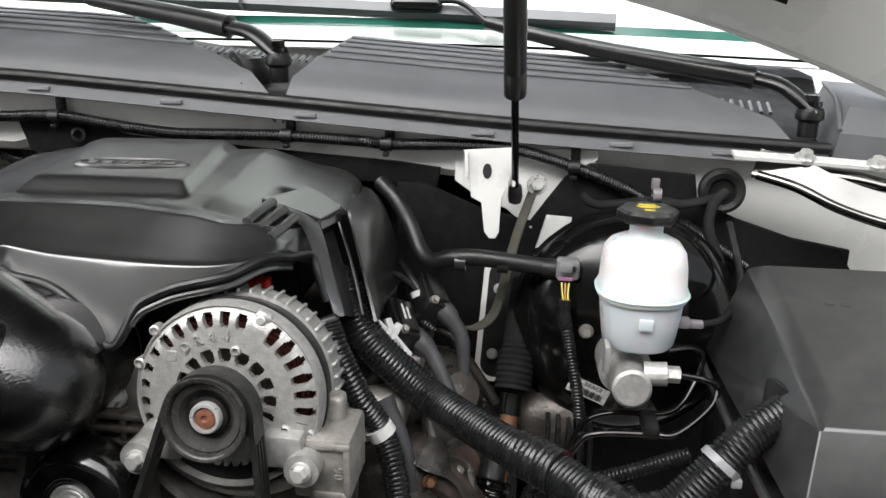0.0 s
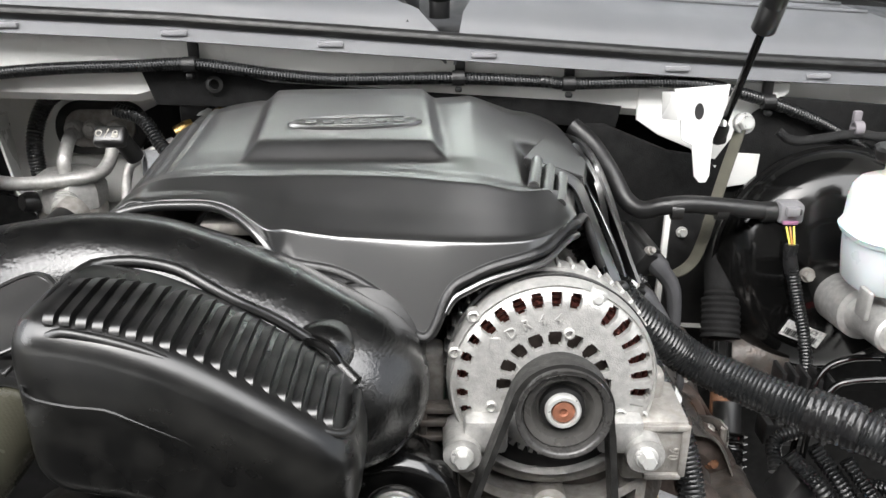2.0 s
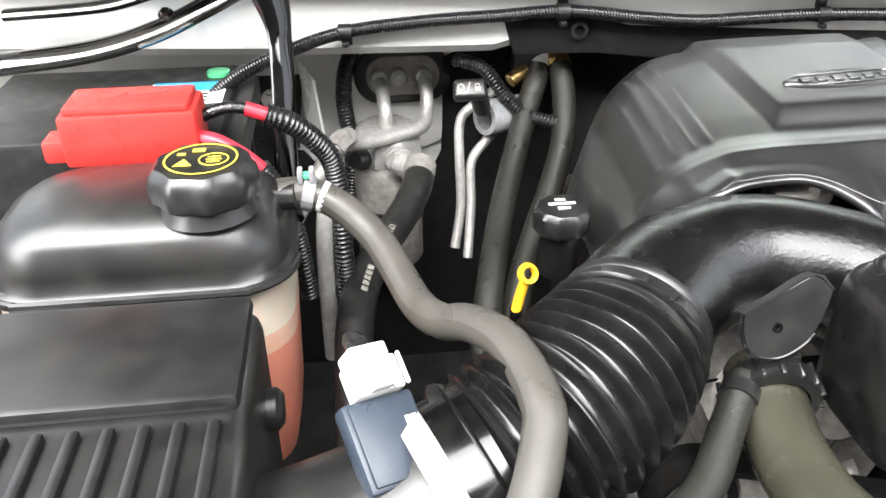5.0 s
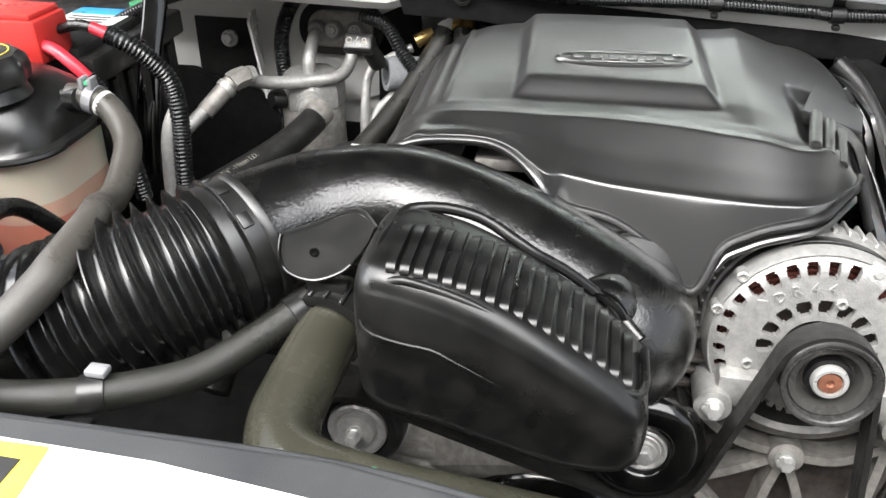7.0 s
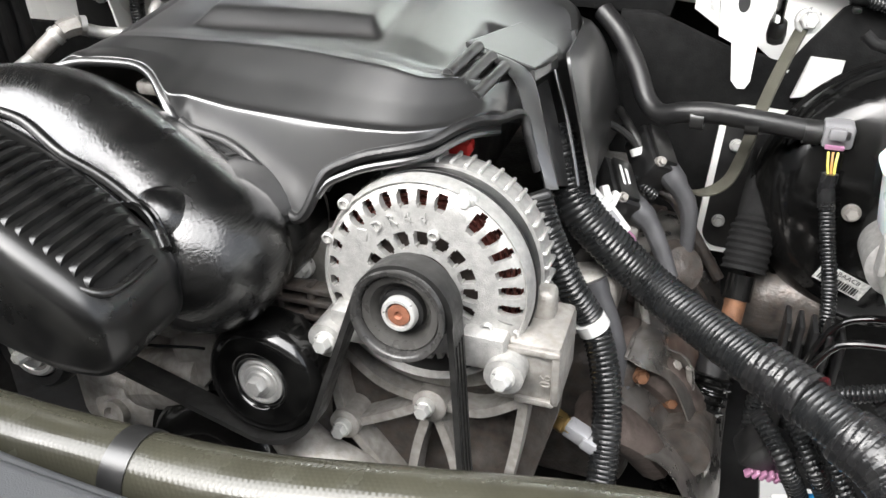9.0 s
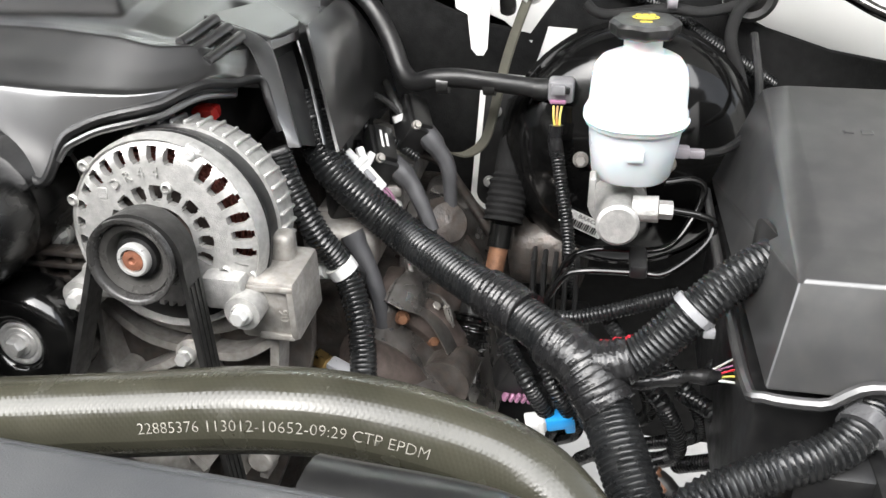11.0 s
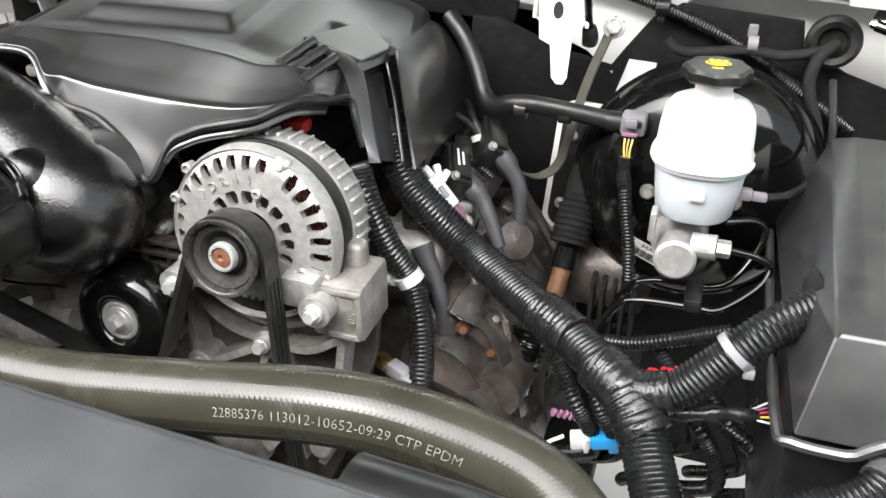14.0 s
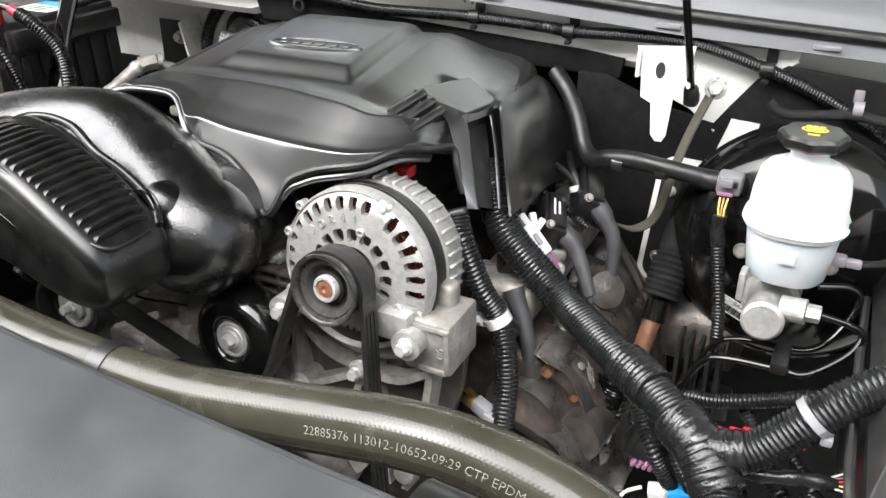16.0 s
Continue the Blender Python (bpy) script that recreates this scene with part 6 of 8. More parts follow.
CAPB = Vector((0.0855, 0.857, 1.1865))
part("filler_cap", lathe([(0.0, 0.0), (0.027, 0.0), (0.029, 0.003), (0.029, 0.0095), (0.026, 0.0125), (0.0, 0.0135)], 72, 1.0, 8, 0.05).at(CAPB), satin, mc, "black cap with yellow print")
part("cap_print", join(lathe([(0.0095, 0.0), (0.0115, 0.0), (0.0115, 0.0004), (0.0095, 0.0004)], 32, 0.62).at(CAPB + Vector((0, 0, 0.0138))), lathe([(0.0, 0.0), (0.0075, 0.0), (0.0075, 0.0004), (0.0, 0.0004)], 28, 0.55).at(CAPB + Vector((0, 0, 0.0138))), *[rbox(0.0045, 0.003, 0.0005, 0, 1, at=(-0.006 + 0.006 * i, 0.0115, 0.0133)).at(CAPB) for i in range(3)], rbox(0.01, 0.003, 0.0005, 0, 1, at=(0, -0.012, 0.0133)).at(CAPB)), yellow, mc)
part("level_sensor", join(rbox(0.016, 0.012, 0.011, 0.003, at=(0.128, 0.845, 1.084)), rbox(0.014, 0.009, 0.008, 0.002, at=(0.142, 0.845, 1.083))), grey_conn, mc, "grey fluid level connector")
part("sensor_wire", tube([(0.148, 0.845, 1.083), (0.17, 0.86, 1.083), (0.195, 0.90, 1.09), (0.205, 0.95, 1.11), (0.2, 1.0, 1.15)], 0.004, 8), matte, mc)


def brake_line(pts, label="black steel brake line bent round the booster"):
    b = thing("brake_line", pts[0], label, "pipe", "brake lines")
    part("pipe", tube(pts, 0.0034, 10, 0.004), black_metal, b)


brake_line([(0.122, 0.81, 1.042), (0.15, 0.81, 1.038), (0.162, 0.81, 1.03), (0.154, 0.80, 1.012), (0.125, 0.795, 0.985), (0.1, 0.80, 0.98), (0.05, 0.80, 0.977), (0.03, 0.80, 0.965), (0.012, 0.79, 0.93), (0.005, 0.78, 0.88)])
brake_line([(0.118, 0.85, 1.05), (0.145, 0.86, 1.05), (0.156, 0.86, 1.04), (0.148, 0.85, 1.015), (0.122, 0.83, 0.99), (0.06, 0.83, 0.984), (0.035, 0.83, 0.968), (0.018, 0.82, 0.93), (0.01, 0.81, 0.88)])
lc = thing("brake_line_clip", (0.095, 0.80, 0.96), "small black clip joining two brake lines", "clip")
part("clip", rbox(0.016, 0.04, 0.014, 0.003, at=(0.1, 0.812, 0.984)), matte, lc)

# vacuum sensor plug and its wiring
vp = thing("vacuum_sensor", (0.012, 0.93, 1.108), "grey sensor plug with pink and yellow wires", "sensor")
part("plug", join(rbox(0.026, 0.024, 0.022, 0.004, at=(0.014, 0.928, 1.108)), rbox(0.014, 0.008, 0.01, 0.002, at=(0.012, 0.913, 1.113))), plug_grey, vp)
# Latch slots are small black boxes that paint their shaded depth.
for k in range(2):
    part("latch_slot", rbox(0.007, 0.003, 0.007, 0.001, 1, at=(0.0085 + 0.011 * k, 0.915, 1.1115)), print_hole_black, vp)
part("lock", rbox(0.016, 0.004, 0.004, 0.001, at=(0.012, 0.914, 1.1)), pink_wire, vp)
for k, m_ in enumerate((yellow_wire, orange_wire, yellow_wire)):
    part("wire", tube([(0.008 + 0.004 * k, 0.913, 1.096), (0.009 + 0.003 * k, 0.905, 1.086), (0.012 + 0.002 * k, 0.902, 1.074)], 0.0011, 6), m_, vp)
part("taped_end", tube([(0.012, 0.903, 1.08), (0.012, 0.9, 1.065), (0.015, 0.896, 1.05)], 0.0075, 10), tape_black, vp)
part("conduit", conduit([(0.014, 0.897, 1.056), (0.022, 0.885, 1.02), (0.03, 0.872, 0.985), (0.034, 0.862, 0.95), (0.034, 0.855, 0.91)], 0.0072, 0.0036, 0.0012, 12), conduit_black, vp)

# strap, bracket and strut at the firewall
st = thing("ground_strap", (-0.03, 0.99, 1.18), "flat olive braided ground strap hanging on a bolt", "strap")
part("band", ribbon([(-0.028, 0.988, 1.182), (-0.042, 0.975, 1.14), (-0.052, 0.968, 1.10), (-0.06, 0.965, 1.06), (-0.07, 0.965, 1.03), (-0.09, 0.968, 1.014), (-0.12, 0.975, 1.012), (-0.16, 0.98, 1.016)], 0.0125, 0.0026, (0.75, -0.6, 0.2)), strap_cloth, st)
part("bolt", hex_bolt(0.008, 0.008, 0.012).at(facing((-0.024, 0.99, 1.188), (0.1, -0.9, 0.3))), zinc, st)
bk = thing("strut_bracket", (-0.08, 0.98, 1.19), "white painted steel bracket with an oblong hole", "bracket")
K = facing((-0.082, 0.975, 1.205), (0.1, -0.97, 0.2))
outl = [(-0.028, 0.024), (-0.022, 0.01), (-0.018, -0.03), (-0.006, -0.036), (-0.002, -0.07), (0.004, -0.077), (0.011, -0.077), (0.015, -0.07), (0.017, -0.03), (0.03, 0.0), (0.034, 0.028)]
part("plate", slab(outl, 0.004, 0.001).at(K), paint, bk)
part("flange", rbox(0.004, 0.03, 0.05, 0.0015, at=(-0.024, 0.006, -0.014)).at(K), paint, bk)
part("flange", rbox(0.004, 0.025, 0.06, 0.0015, at=(0.031, -0.005, -0.028)).at(K), paint, bk)
# No hole is cut: a black oval paints its shade.
part("oblong_hole", lathe([(0.0, 0.0), (0.0052, 0.0), (0.0052, 0.0006), (0.0, 0.0006)], 24, 1.7).at(K @ pose(0, 0, 0.0042)), print_hole_black, bk, "flat black oval for the shaded hole in the plate")
gus = thing("cowl_gusset", (-0.05, 1.02, 1.2), "white painted gusset plate below the cowl", "gusset")
part("plate", slab([(-0.077, 0.018), (-0.077, -0.026), (-0.05, -0.044), (-0.01, -0.06), (0.022, -0.085), (0.075, -0.013), (0.1, 0.006), (0.1, 0.018)], 0.008, 0.002).at(facing((-0.05, 1.066, 1.2), (0.0, -0.99, 0.1))), paint, gus)
sg = thing("hood_strut", (-0.05, 1.0, 1.17), "black gas strut holding the hood open", "strut")
sb, stp = Vector((-0.049, 0.995, 1.172)), Vector((-0.052, 0.905, 1.302))
d_ = (stp - sb).normalized()
part("rod", tube([sb, stp], 0.0042, 12), black_metal, sg)
part("end_fitting", join(lathe([(0.008, -0.006), (0.009, 0.0), (0.008, 0.016), (0.005, 0.02)], 18).at(facing(sb, d_)), rbox(0.016, 0.018, 0.016, 0.004, at=sb)), satin, sg)
part("cylinder", join(tube([stp, stp + d_ * 0.62], 0.0115, 20, 0.05), lathe([(0.006, -0.004), (0.0118, 0.0), (0.0118, 0.03), (0.0105, 0.032)], 20).at(facing(stp, d_))), satin, sg)


# ---- firewall felt, long loom and grommet ----
def pad(name, outline, y, material, label, tilt=0.0, thick=0.012):
    p = thing(name, (outline[0][0], y, outline[0][1]), label, "insulation pad", kind="structure")
    part("felt", slab([(x, z) for x, z in outline], thick, 0.003).at(Matrix(((1, 0, 0, 0), (0, 0, -1, y), (0, 1, 0, 0), (0, 0, 0, 1)))), material, p)
    return p


pad("insulation_pad", [(-0.71, 1.236), (-0.695, 1.19), (-0.6, 1.187), (-0.5, 1.175), (-0.15, 1.165), (-0.145, 1.19), (-0.2, 1.196), (-0.4, 1.207), (-0.56, 1.216), (-0.62, 1.235)], 1.071, felt, "black felt strip under the long wiring loom")
pad("insulation_pad", [(-0.165, 1.17), (-0.086, 1.138), (-0.03, 1.13), (0.01, 1.185), (0.04, 1.203), (0.167, 1.194), (0.172, 1.166), (0.22, 1.142), (0.29, 1.12), (0.36, 1.108), (0.36, 1.09), (0.42, 1.0), (0.42, 0.8), (-0.2, 0.8), (-0.2, 1.17)], 1.062, felt, "black felt pad behind the brake booster")
hp = thing("felt_hole", (-0.622, 1.05, 1.212), "round hole with a retainer in the felt strip", "hole", kind="structure")
part("retainer", lathe([(0.006, 0.0), (0.009, 0.0), (0.01, 0.003), (0.006, 0.004)], 20).at(facing((-0.622, 1.056, 1.216), (0, -1, 0.1))), rubber, hp)

LOOM = [(-1.06, 0.93, 1.155), (-1.035, 0.95, 1.18), (-1.0, 0.99, 1.2), (-0.95, 1.02, 1.215), (-0.885, 1.047, 1.227), (-0.8, 1.047, 1.235), (-0.715, 1.047, 1.238), (-0.64, 1.045, 1.241), (-0.555, 1.045, 1.2305), (-0.487, 1.045, 1.2245), (-0.42, 1.045, 1.225), (-0.345, 1.045, 1.226), (-0.245, 1.045, 1.2225), (-0.21, 1.045, 1.22), (-0.129, 1.045, 1.222), (-0.06, 1.043, 1.22), (0.008, 1.043, 1.204), (0.077, 1.043, 1.179), (0.133, 1.043, 1.15), (0.183, 1.03, 1.12), (0.235, 1.035, 1.087)]
lm = thing("wiring_loom", (-0.35, 1.03, 1.23), "long black corrugated wiring loom clipped along the firewall", "wiring loom")
part("conduit", conduit(LOOM, 0.0075, 0.0034, 0.0009, 14), conduit_black, lm)
for x, y, z in ((-0.885, 1.047, 1.227), (-0.645, 1.045, 1.2405), (-0.339, 1.045, 1.226), (-0.212, 1.045, 1.22), (0.02, 1.043, 1.2)):
    part("clip", join(tube([(x - 0.007, y, z), (x + 0.007, y, z)], 0.0088, 16), rbox(0.012, 0.008, 0.02 if x > -0.8 else 0.012, 0.002, at=(x + 0.002, y + 0.012, z + (0.014 if x > -0.8 else -0.012))), rbox(0.008, 0.01, 0.006, 0.002, at=(x, y - 0.004, z - 0.012))), matte, lm, "black cable clip")
gm = thing("firewall_grommet", (0.198, 1.04, 1.178), "black rubber grommet with wires through the firewall", "grommet")
GM = facing((0.198, 1.045, 1.178), (-0.1, -0.98, 0.1))
part("ring", lathe([(0.013, 0.006), (0.016, 0.012), (0.022, 0.014), (0.0265, 0.01), (0.028, 0.0), (0.01, -0.004)], 36).at(GM), rubber, gm)
part("membrane", lathe([(0.0, 0.001), (0.015, 0.001), (0.016, 0.004)], 28).at(GM), rubber, gm)
part("wire", tube([(0.2, 1.035, 1.178), (0.185, 1.02, 1.168), (0.18, 1.01, 1.14), (0.195, 1.0, 1.10), (0.205, 0.98, 1.06), (0.195, 0.94, 1.03)], 0.0065, 10), loom_cloth, gm)
part("wire", tube([(0.19, 1.03, 1.172), (0.15, 1.02, 1.165), (0.115, 1.02, 1.168), (0.05, 1.02, 1.16), (0.03, 1.025, 1.17)], 0.0055, 10), loom_cloth, gm)
part("p_clip", join(lathe([(0.006, -0.005), (0.0085, -0.005), (0.0085, 0.005), (0.006, 0.005)], 20).at(facing((0.118, 1.02, 1.175), (1, 0, 0))), rbox(0.01, 0.006, 0.014, 0.002, at=(0.116, 1.022, 1.188))), grey_conn, gm, "grey P-clip")


# ---- main harness in front of the booster ----
mh = thing("main_harness", (-0.05, 0.74, 0.99), "thick black corrugated engine harness with a taped branch", "wiring harness")
part("trunk", conduit([(-0.222, 0.832, 1.122), (-0.21, 0.818, 1.102), (-0.185, 0.8, 1.062), (-0.125, 0.79, 1.012), (-0.085, 0.765, 1.0), (-0.045, 0.735, 0.995), (0.01, 0.69, 0.992), (0.055, 0.652, 0.985)], 0.019, 0.0044, 0.0012, 20), conduit_black, mh)
part("taped_joint", tube([(0.03, 0.672, 0.989), (0.056, 0.651, 0.983), (0.078, 0.628, 0.962)], lambda s: 0.0224 + 0.0006 * abs(math.sin(450 * s)) + 0.0003 * math.sin(2100 * s), 24, 0.0012), tape_black, mh)
part("tape_wrap", tube([(-0.03, 0.723, 0.995), (-0.012, 0.709, 0.9945), (0.006, 0.694, 0.9935)], lambda s: 0.0212 + 0.0006 * math.sin(1100 * s), 24, 0.0012), tape_black, mh)
part("taped_crotch", tube([(0.058, 0.65, 0.984), (0.078, 0.65, 0.988), (0.092, 0.652, 0.993)], lambda s: 0.02 - 0.06 * s + 0.0006 * math.sin(900 * s), 20, 0.0012), tape_black, mh)
part("branch_right", conduit([(0.06, 0.651, 0.982), (0.093, 0.652, 0.993), (0.12, 0.66, 1.018), (0.146, 0.67, 1.045), (0.168, 0.682, 1.06), (0.196, 0.70, 1.07)], 0.0165, 0.0044, 0.0014, 18), conduit_black, mh)
part("branch_down", conduit([(0.062, 0.648, 0.98), (0.075, 0.63, 0.962), (0.092, 0.59, 0.942), (0.106, 0.555, 0.924), (0.112, 0.52, 0.9), (0.112, 0.49, 0.86)], 0.0205, 0.0044, 0.0012, 20), conduit_black, mh)
part("end_flange", slab(round_loop(0.05, 0.085, 0.01, 5), 0.004, 0.001).at(facing((0.187, 0.694, 1.05), (-1, -0.3, 0))), matte, mh, "thin black plate at the fuse box")
part("branch_tape", tube([(0.132, 0.6645, 1.031), (0.1365, 0.6663, 1.036)], 0.0181, 20), tie_grey, mh, "pale cable tie band")
part("tie_head", rbox(0.009, 0.007, 0.008, 0.0015, at=(0.1455, 0.655, 1.0225)), tie_grey, mh)
part("loom", tube([(0.075, 0.65, 0.97), (0.11, 0.658, 0.969), (0.135, 0.664, 0.972), (0.162, 0.67, 0.97)], lambda s: 0.0062 + 0.0008 * math.sin(260 * s), 12, 0.003), tape_black, mh)
for k, m_ in enumerate((white_wire, yellow_wire, red_wire, green_wire, pink_wire, white_wire)):
    part("wire", tube([(0.155, 0.67 + 0.002 * (k - 2), 0.97), (0.18, 0.672 + 0.005 * (k - 2), 0.972 + 0.004 * (k % 3)), (0.205, 0.675 + 0.004 * (k - 2), 0.965 + 0.006 * (k % 3))], 0.001, 6), m_, mh)
ah = thing("alternator_harness", (-0.16, 0.73, 1.0), "black corrugated conduit beside the alternator with white tape", "wiring harness")
part("conduit", conduit([(-0.21, 0.732, 1.108), (-0.2, 0.724, 1.085), (-0.178, 0.72, 1.04), (-0.158, 0.722, 1.005), (-0.142, 0.705, 0.965), (-0.135, 0.682, 0.92), (-0.134, 0.655, 0.87), (-0.136, 0.635, 0.8), (-0.14, 0.62, 0.74)], 0.0125, 0.0042, 0.0014, 16), conduit_black, ah)
part("tape_band", tube([(-0.1625, 0.7215, 1.012), (-0.157, 0.7218, 1.003)], 0.0137, 18), white_plastic, ah, "white tape band")
part("clip", join(rbox(0.03, 0.012, 0.01, 0.002, at=(-0.185, 0.725, 1.0)), tube([(-0.2, 0.725, 0.995), (-0.175, 0.72, 1.003)], 0.006, 10)), white_plastic, ah)
SL = facing((-0.203, 0.727, 1.092), (0.35, -0.9, 0.3), (-0.3, 0, 1))
part("sleeve", rbox(0.022, 0.05, 0.012, 0.004, 3).at(SL), matte, ah, "flat black sleeve with white letters")
for k, ch_ in enumerate("FM"):
    part("sleeve_letter", words(ch_, 0.0105, SL @ pose(0.001, 0.003 - 0.0115 * k, 0.0064, 0, 0, -78), 0.0002), white_print, ah)
part("support", tube([(-0.2, 0.735, 1.06), (-0.17, 0.74, 1.01), (-0.15, 0.75, 0.98)], 0.012, 8, flat=0.3), satin, ah)


# ---- fuse box ----
fb = thing("fuse_box", (0.33, 0.73, 1.0), "large dark grey plastic fuse box with a sloping lid", "fuse box")
def hull(points, bevel, seg=3):
    """The convex body of some corners, with rounded edges."""
    bm = bmesh.new()
    for p in points:
        bm.verts.new(p)
    r = bmesh.ops.convex_hull(bm, input=bm.verts[:])
    bmesh.ops.dissolve_limit(bm, angle_limit=0.02, verts=bm.verts[:], edges=bm.edges[:])
    bmesh.ops.bevel(bm, geom=bm.edges[:], offset=bevel, segments=seg, profile=0.5, affect="EDGES")
    return from_bm(bm)


part("lid", hull([(0.196, 0.888, 1.132), (0.213, 0.88, 1.1385), (0.207, 0.648, 1.1055), (0.188, 0.617, 1.0975), (0.173, 0.583, 1.032), (0.166, 0.9, 1.032), (0.375, 0.888, 1.132), (0.36, 0.88, 1.1385), (0.36, 0.648, 1.1055), (0.378, 0.617, 1.0975), (0.392, 0.583, 1.032), (0.392, 0.9, 1.032)], 0.0025), fuse_plastic, fb, smooth=18)
part("lid_flange", tube([(0.164, 0.90, 1.02), (0.163, 0.75, 1.02), (0.164, 0.60, 1.025), (0.172, 0.578, 1.03), (0.206, 0.575, 1.031), (0.216, 0.574, 1.038), (0.226, 0.573, 1.048), (0.238, 0.573, 1.051), (0.25, 0.573, 1.048), (0.259, 0.574, 1.038), (0.268, 0.574, 1.031), (0.33, 0.573, 1.03), (0.398, 0.572, 1.03), (0.398, 0.75, 1.024)], 0.0042, 8), fuse_plastic, fb)
# The shaded opening is only a black disc set into the front.
part("conduit_arch", lathe([(0.0, 0.0), (0.0185, 0.0), (0.0185, 0.004), (0.0, 0.004)], 28).at(facing((0.238, 0.5775, 1.03), (0, -0.9, 0.43))), print_hole_black, fb, "flat black disc for the shaded opening over the conduit")
part("base", rbox(0.215, 0.3, 0.16, 0.006, at=(0.28, 0.75, 0.93)), matte, fb)
part("lid_mark", join(rbox(0.012, 0.002, 0.0008, 0, 1, at=(0.235, 0.765, 1.1203)), rbox(0.008, 0.006, 0.0008, 0, 1, at=(0.258, 0.762, 1.1198))), grey_plastic, fb)
icon = facing((0.29, 0.694, 1.1099), (0, -0.148, 0.99), (0, 1, 0))
part("lid_icon", join(*[tube(p, 0.0009, 6, 0.01) for p in ([(-0.024, -0.008, 0), (-0.024, 0.013, 0)], [(-0.024, 0.013, 0), (0.026, 0.013, 0)], [(0.026, 0.013, 0), (0.026, -0.008, 0)], [(-0.024, -0.008, 0), (0.026, -0.008, 0)], [(-0.002, 0.009, 0), (-0.006, 0.002, 0)], [(-0.006, 0.002, 0), (0.006, 0.003, 0)], [(0.006, 0.003, 0), (-0.001, -0.005, 0)])], *[lathe([(0.003, 0), (0.005, 0), (0.005, 0.001), (0.003, 0.001)], 16).at(Vector((x, -0.011, 0))) for x in (-0.013, 0.015)]).at(icon), grey_plastic, fb, "moulded battery car symbol")
LID = facing((0.298, 0.709, 1.1143), (0, -0.141, 0.99), (0, 0.99, 0.141))
for pts in ([(-0.017, 0.018), (-0.0185, 0.006), (-0.019, -0.006), (0.0, -0.007), (0.019, -0.008), (0.0195, 0.004), (0.019, 0.0145), (0.003, 0.016)], [(-0.0125, -0.0065), (-0.012, -0.013), (-0.006, -0.0132), (-0.0065, -0.007)], [(0.0095, -0.0075), (0.011, -0.0145), (0.0175, -0.0148), (0.0165, -0.008)]):
    for a, b in zip(pts, pts[1:]):
        part("embossed_line", tube([(*a, 0), (*b, 0)], 0.0007, 6).at(LID), fuse_plastic, fb)
part("embossed_bolt", slab([(-0.001, 0.013), (-0.009, 0.003), (-0.001, 0.004), (-0.004, -0.005), (0.008, 0.006), (0.0005, 0.006)], 0.0008, 0.0002).at(LID), fuse_plastic, fb, "raised lightning mark")
part("embossed_mark", join(rbox(0.007, 0.0016, 0.0008, 0, 1, at=(-0.047, 0.093, 0.0003)), rbox(0.0016, 0.005, 0.0008, 0, 1, at=(-0.05, 0.0945, 0.0003))).at(LID), fuse_plastic, fb)
part("embossed_mark", rbox(0.009, 0.007, 0.0008, 0.0002, 1, at=(-0.033, 0.095, 0.0002)).at(LID), fuse_plastic, fb)
fc = thing("fuse_box_conduit", (0.235, 0.57, 1.02), "black corrugated conduit leaving the fuse box", "wiring harness")
part("conduit", conduit([(0.24, 0.60, 1.028), (0.237, 0.578, 1.027), (0.226, 0.561, 1.02), (0.207, 0.55, 1.011), (0.178, 0.54, 1.003), (0.14, 0.53, 0.985), (0.122, 0.52, 0.97), (0.11, 0.505, 0.95)], 0.0135, 0.0044, 0.0015, 16), conduit_black, fc)
part("tie", join(tube([(0.2345, 0.573, 1.0255), (0.229, 0.565, 1.022)], 0.0152, 18), rbox(0.016, 0.005, 0.009, 0.002, at=(0.245, 0.558, 1.02))), tie_dark, fc, "smoky grey tie wrap")
tr = thing("fuse_box_tray", (0.33, 0.58, 0.93), "black plastic tray under the fuse box with bolts", "tray")
part("shelf", rbox(0.36, 0.1, 0.02, 0.004, at=(0.37, 0.64, 0.95)), matte, tr)
part("front_wall", rbox(0.27, 0.012, 0.07, 0.004, at=(0.375, 0.6, 0.99)), matte, tr)
part("leg", rbox(0.05, 0.035, 0.09, 0.006, at=(0.215, 0.555, 0.96)), matte, tr)
part("side_post", rbox(0.012, 0.07, 0.06, 0.004, at=(0.243, 0.545, 0.975)), matte, tr)
for x, y, z in ((0.312, 0.583, 0.985), (0.197, 0.516, 0.981), (0.252, 0.503, 0.981)):
    part("bolt_ear", rbox(0.05, 0.05, 0.016, 0.005, at=(x, y + 0.004, z - 0.01)), matte, tr)
    part("bolt", join(lathe([(0.0095, 0), (0.0095, 0.003), (0, 0.003)], 28), hex_bolt(0.0045, 0.005)).at(facing((x, y, z), (0, -0.3, 0.95))), cast_dull, tr)
part("lower_wall", rbox(0.4, 0.03, 0.25, 0.006, at=(0.36, 0.5, 0.84)), matte, tr)
part("gap_cover", rbox(0.09, 0.05, 0.012, 0.003, at=(0.15, 0.47, 0.965)), matte, tr)
rl = thing("fender_rail", (0.33, 0.56, 0.95), "white painted fender rail beside the fuse box", "body rail", kind="structure")
part("rail", rbox(0.4, 0.07, 0.03, 0.006, at=(0.455, 0.555, 0.955)), paint, rl)
part("grey_pad", rbox(0.06, 0.02, 0.016, 0.004, at=(0.295, 0.588, 1.012)), foam_grey, rl)


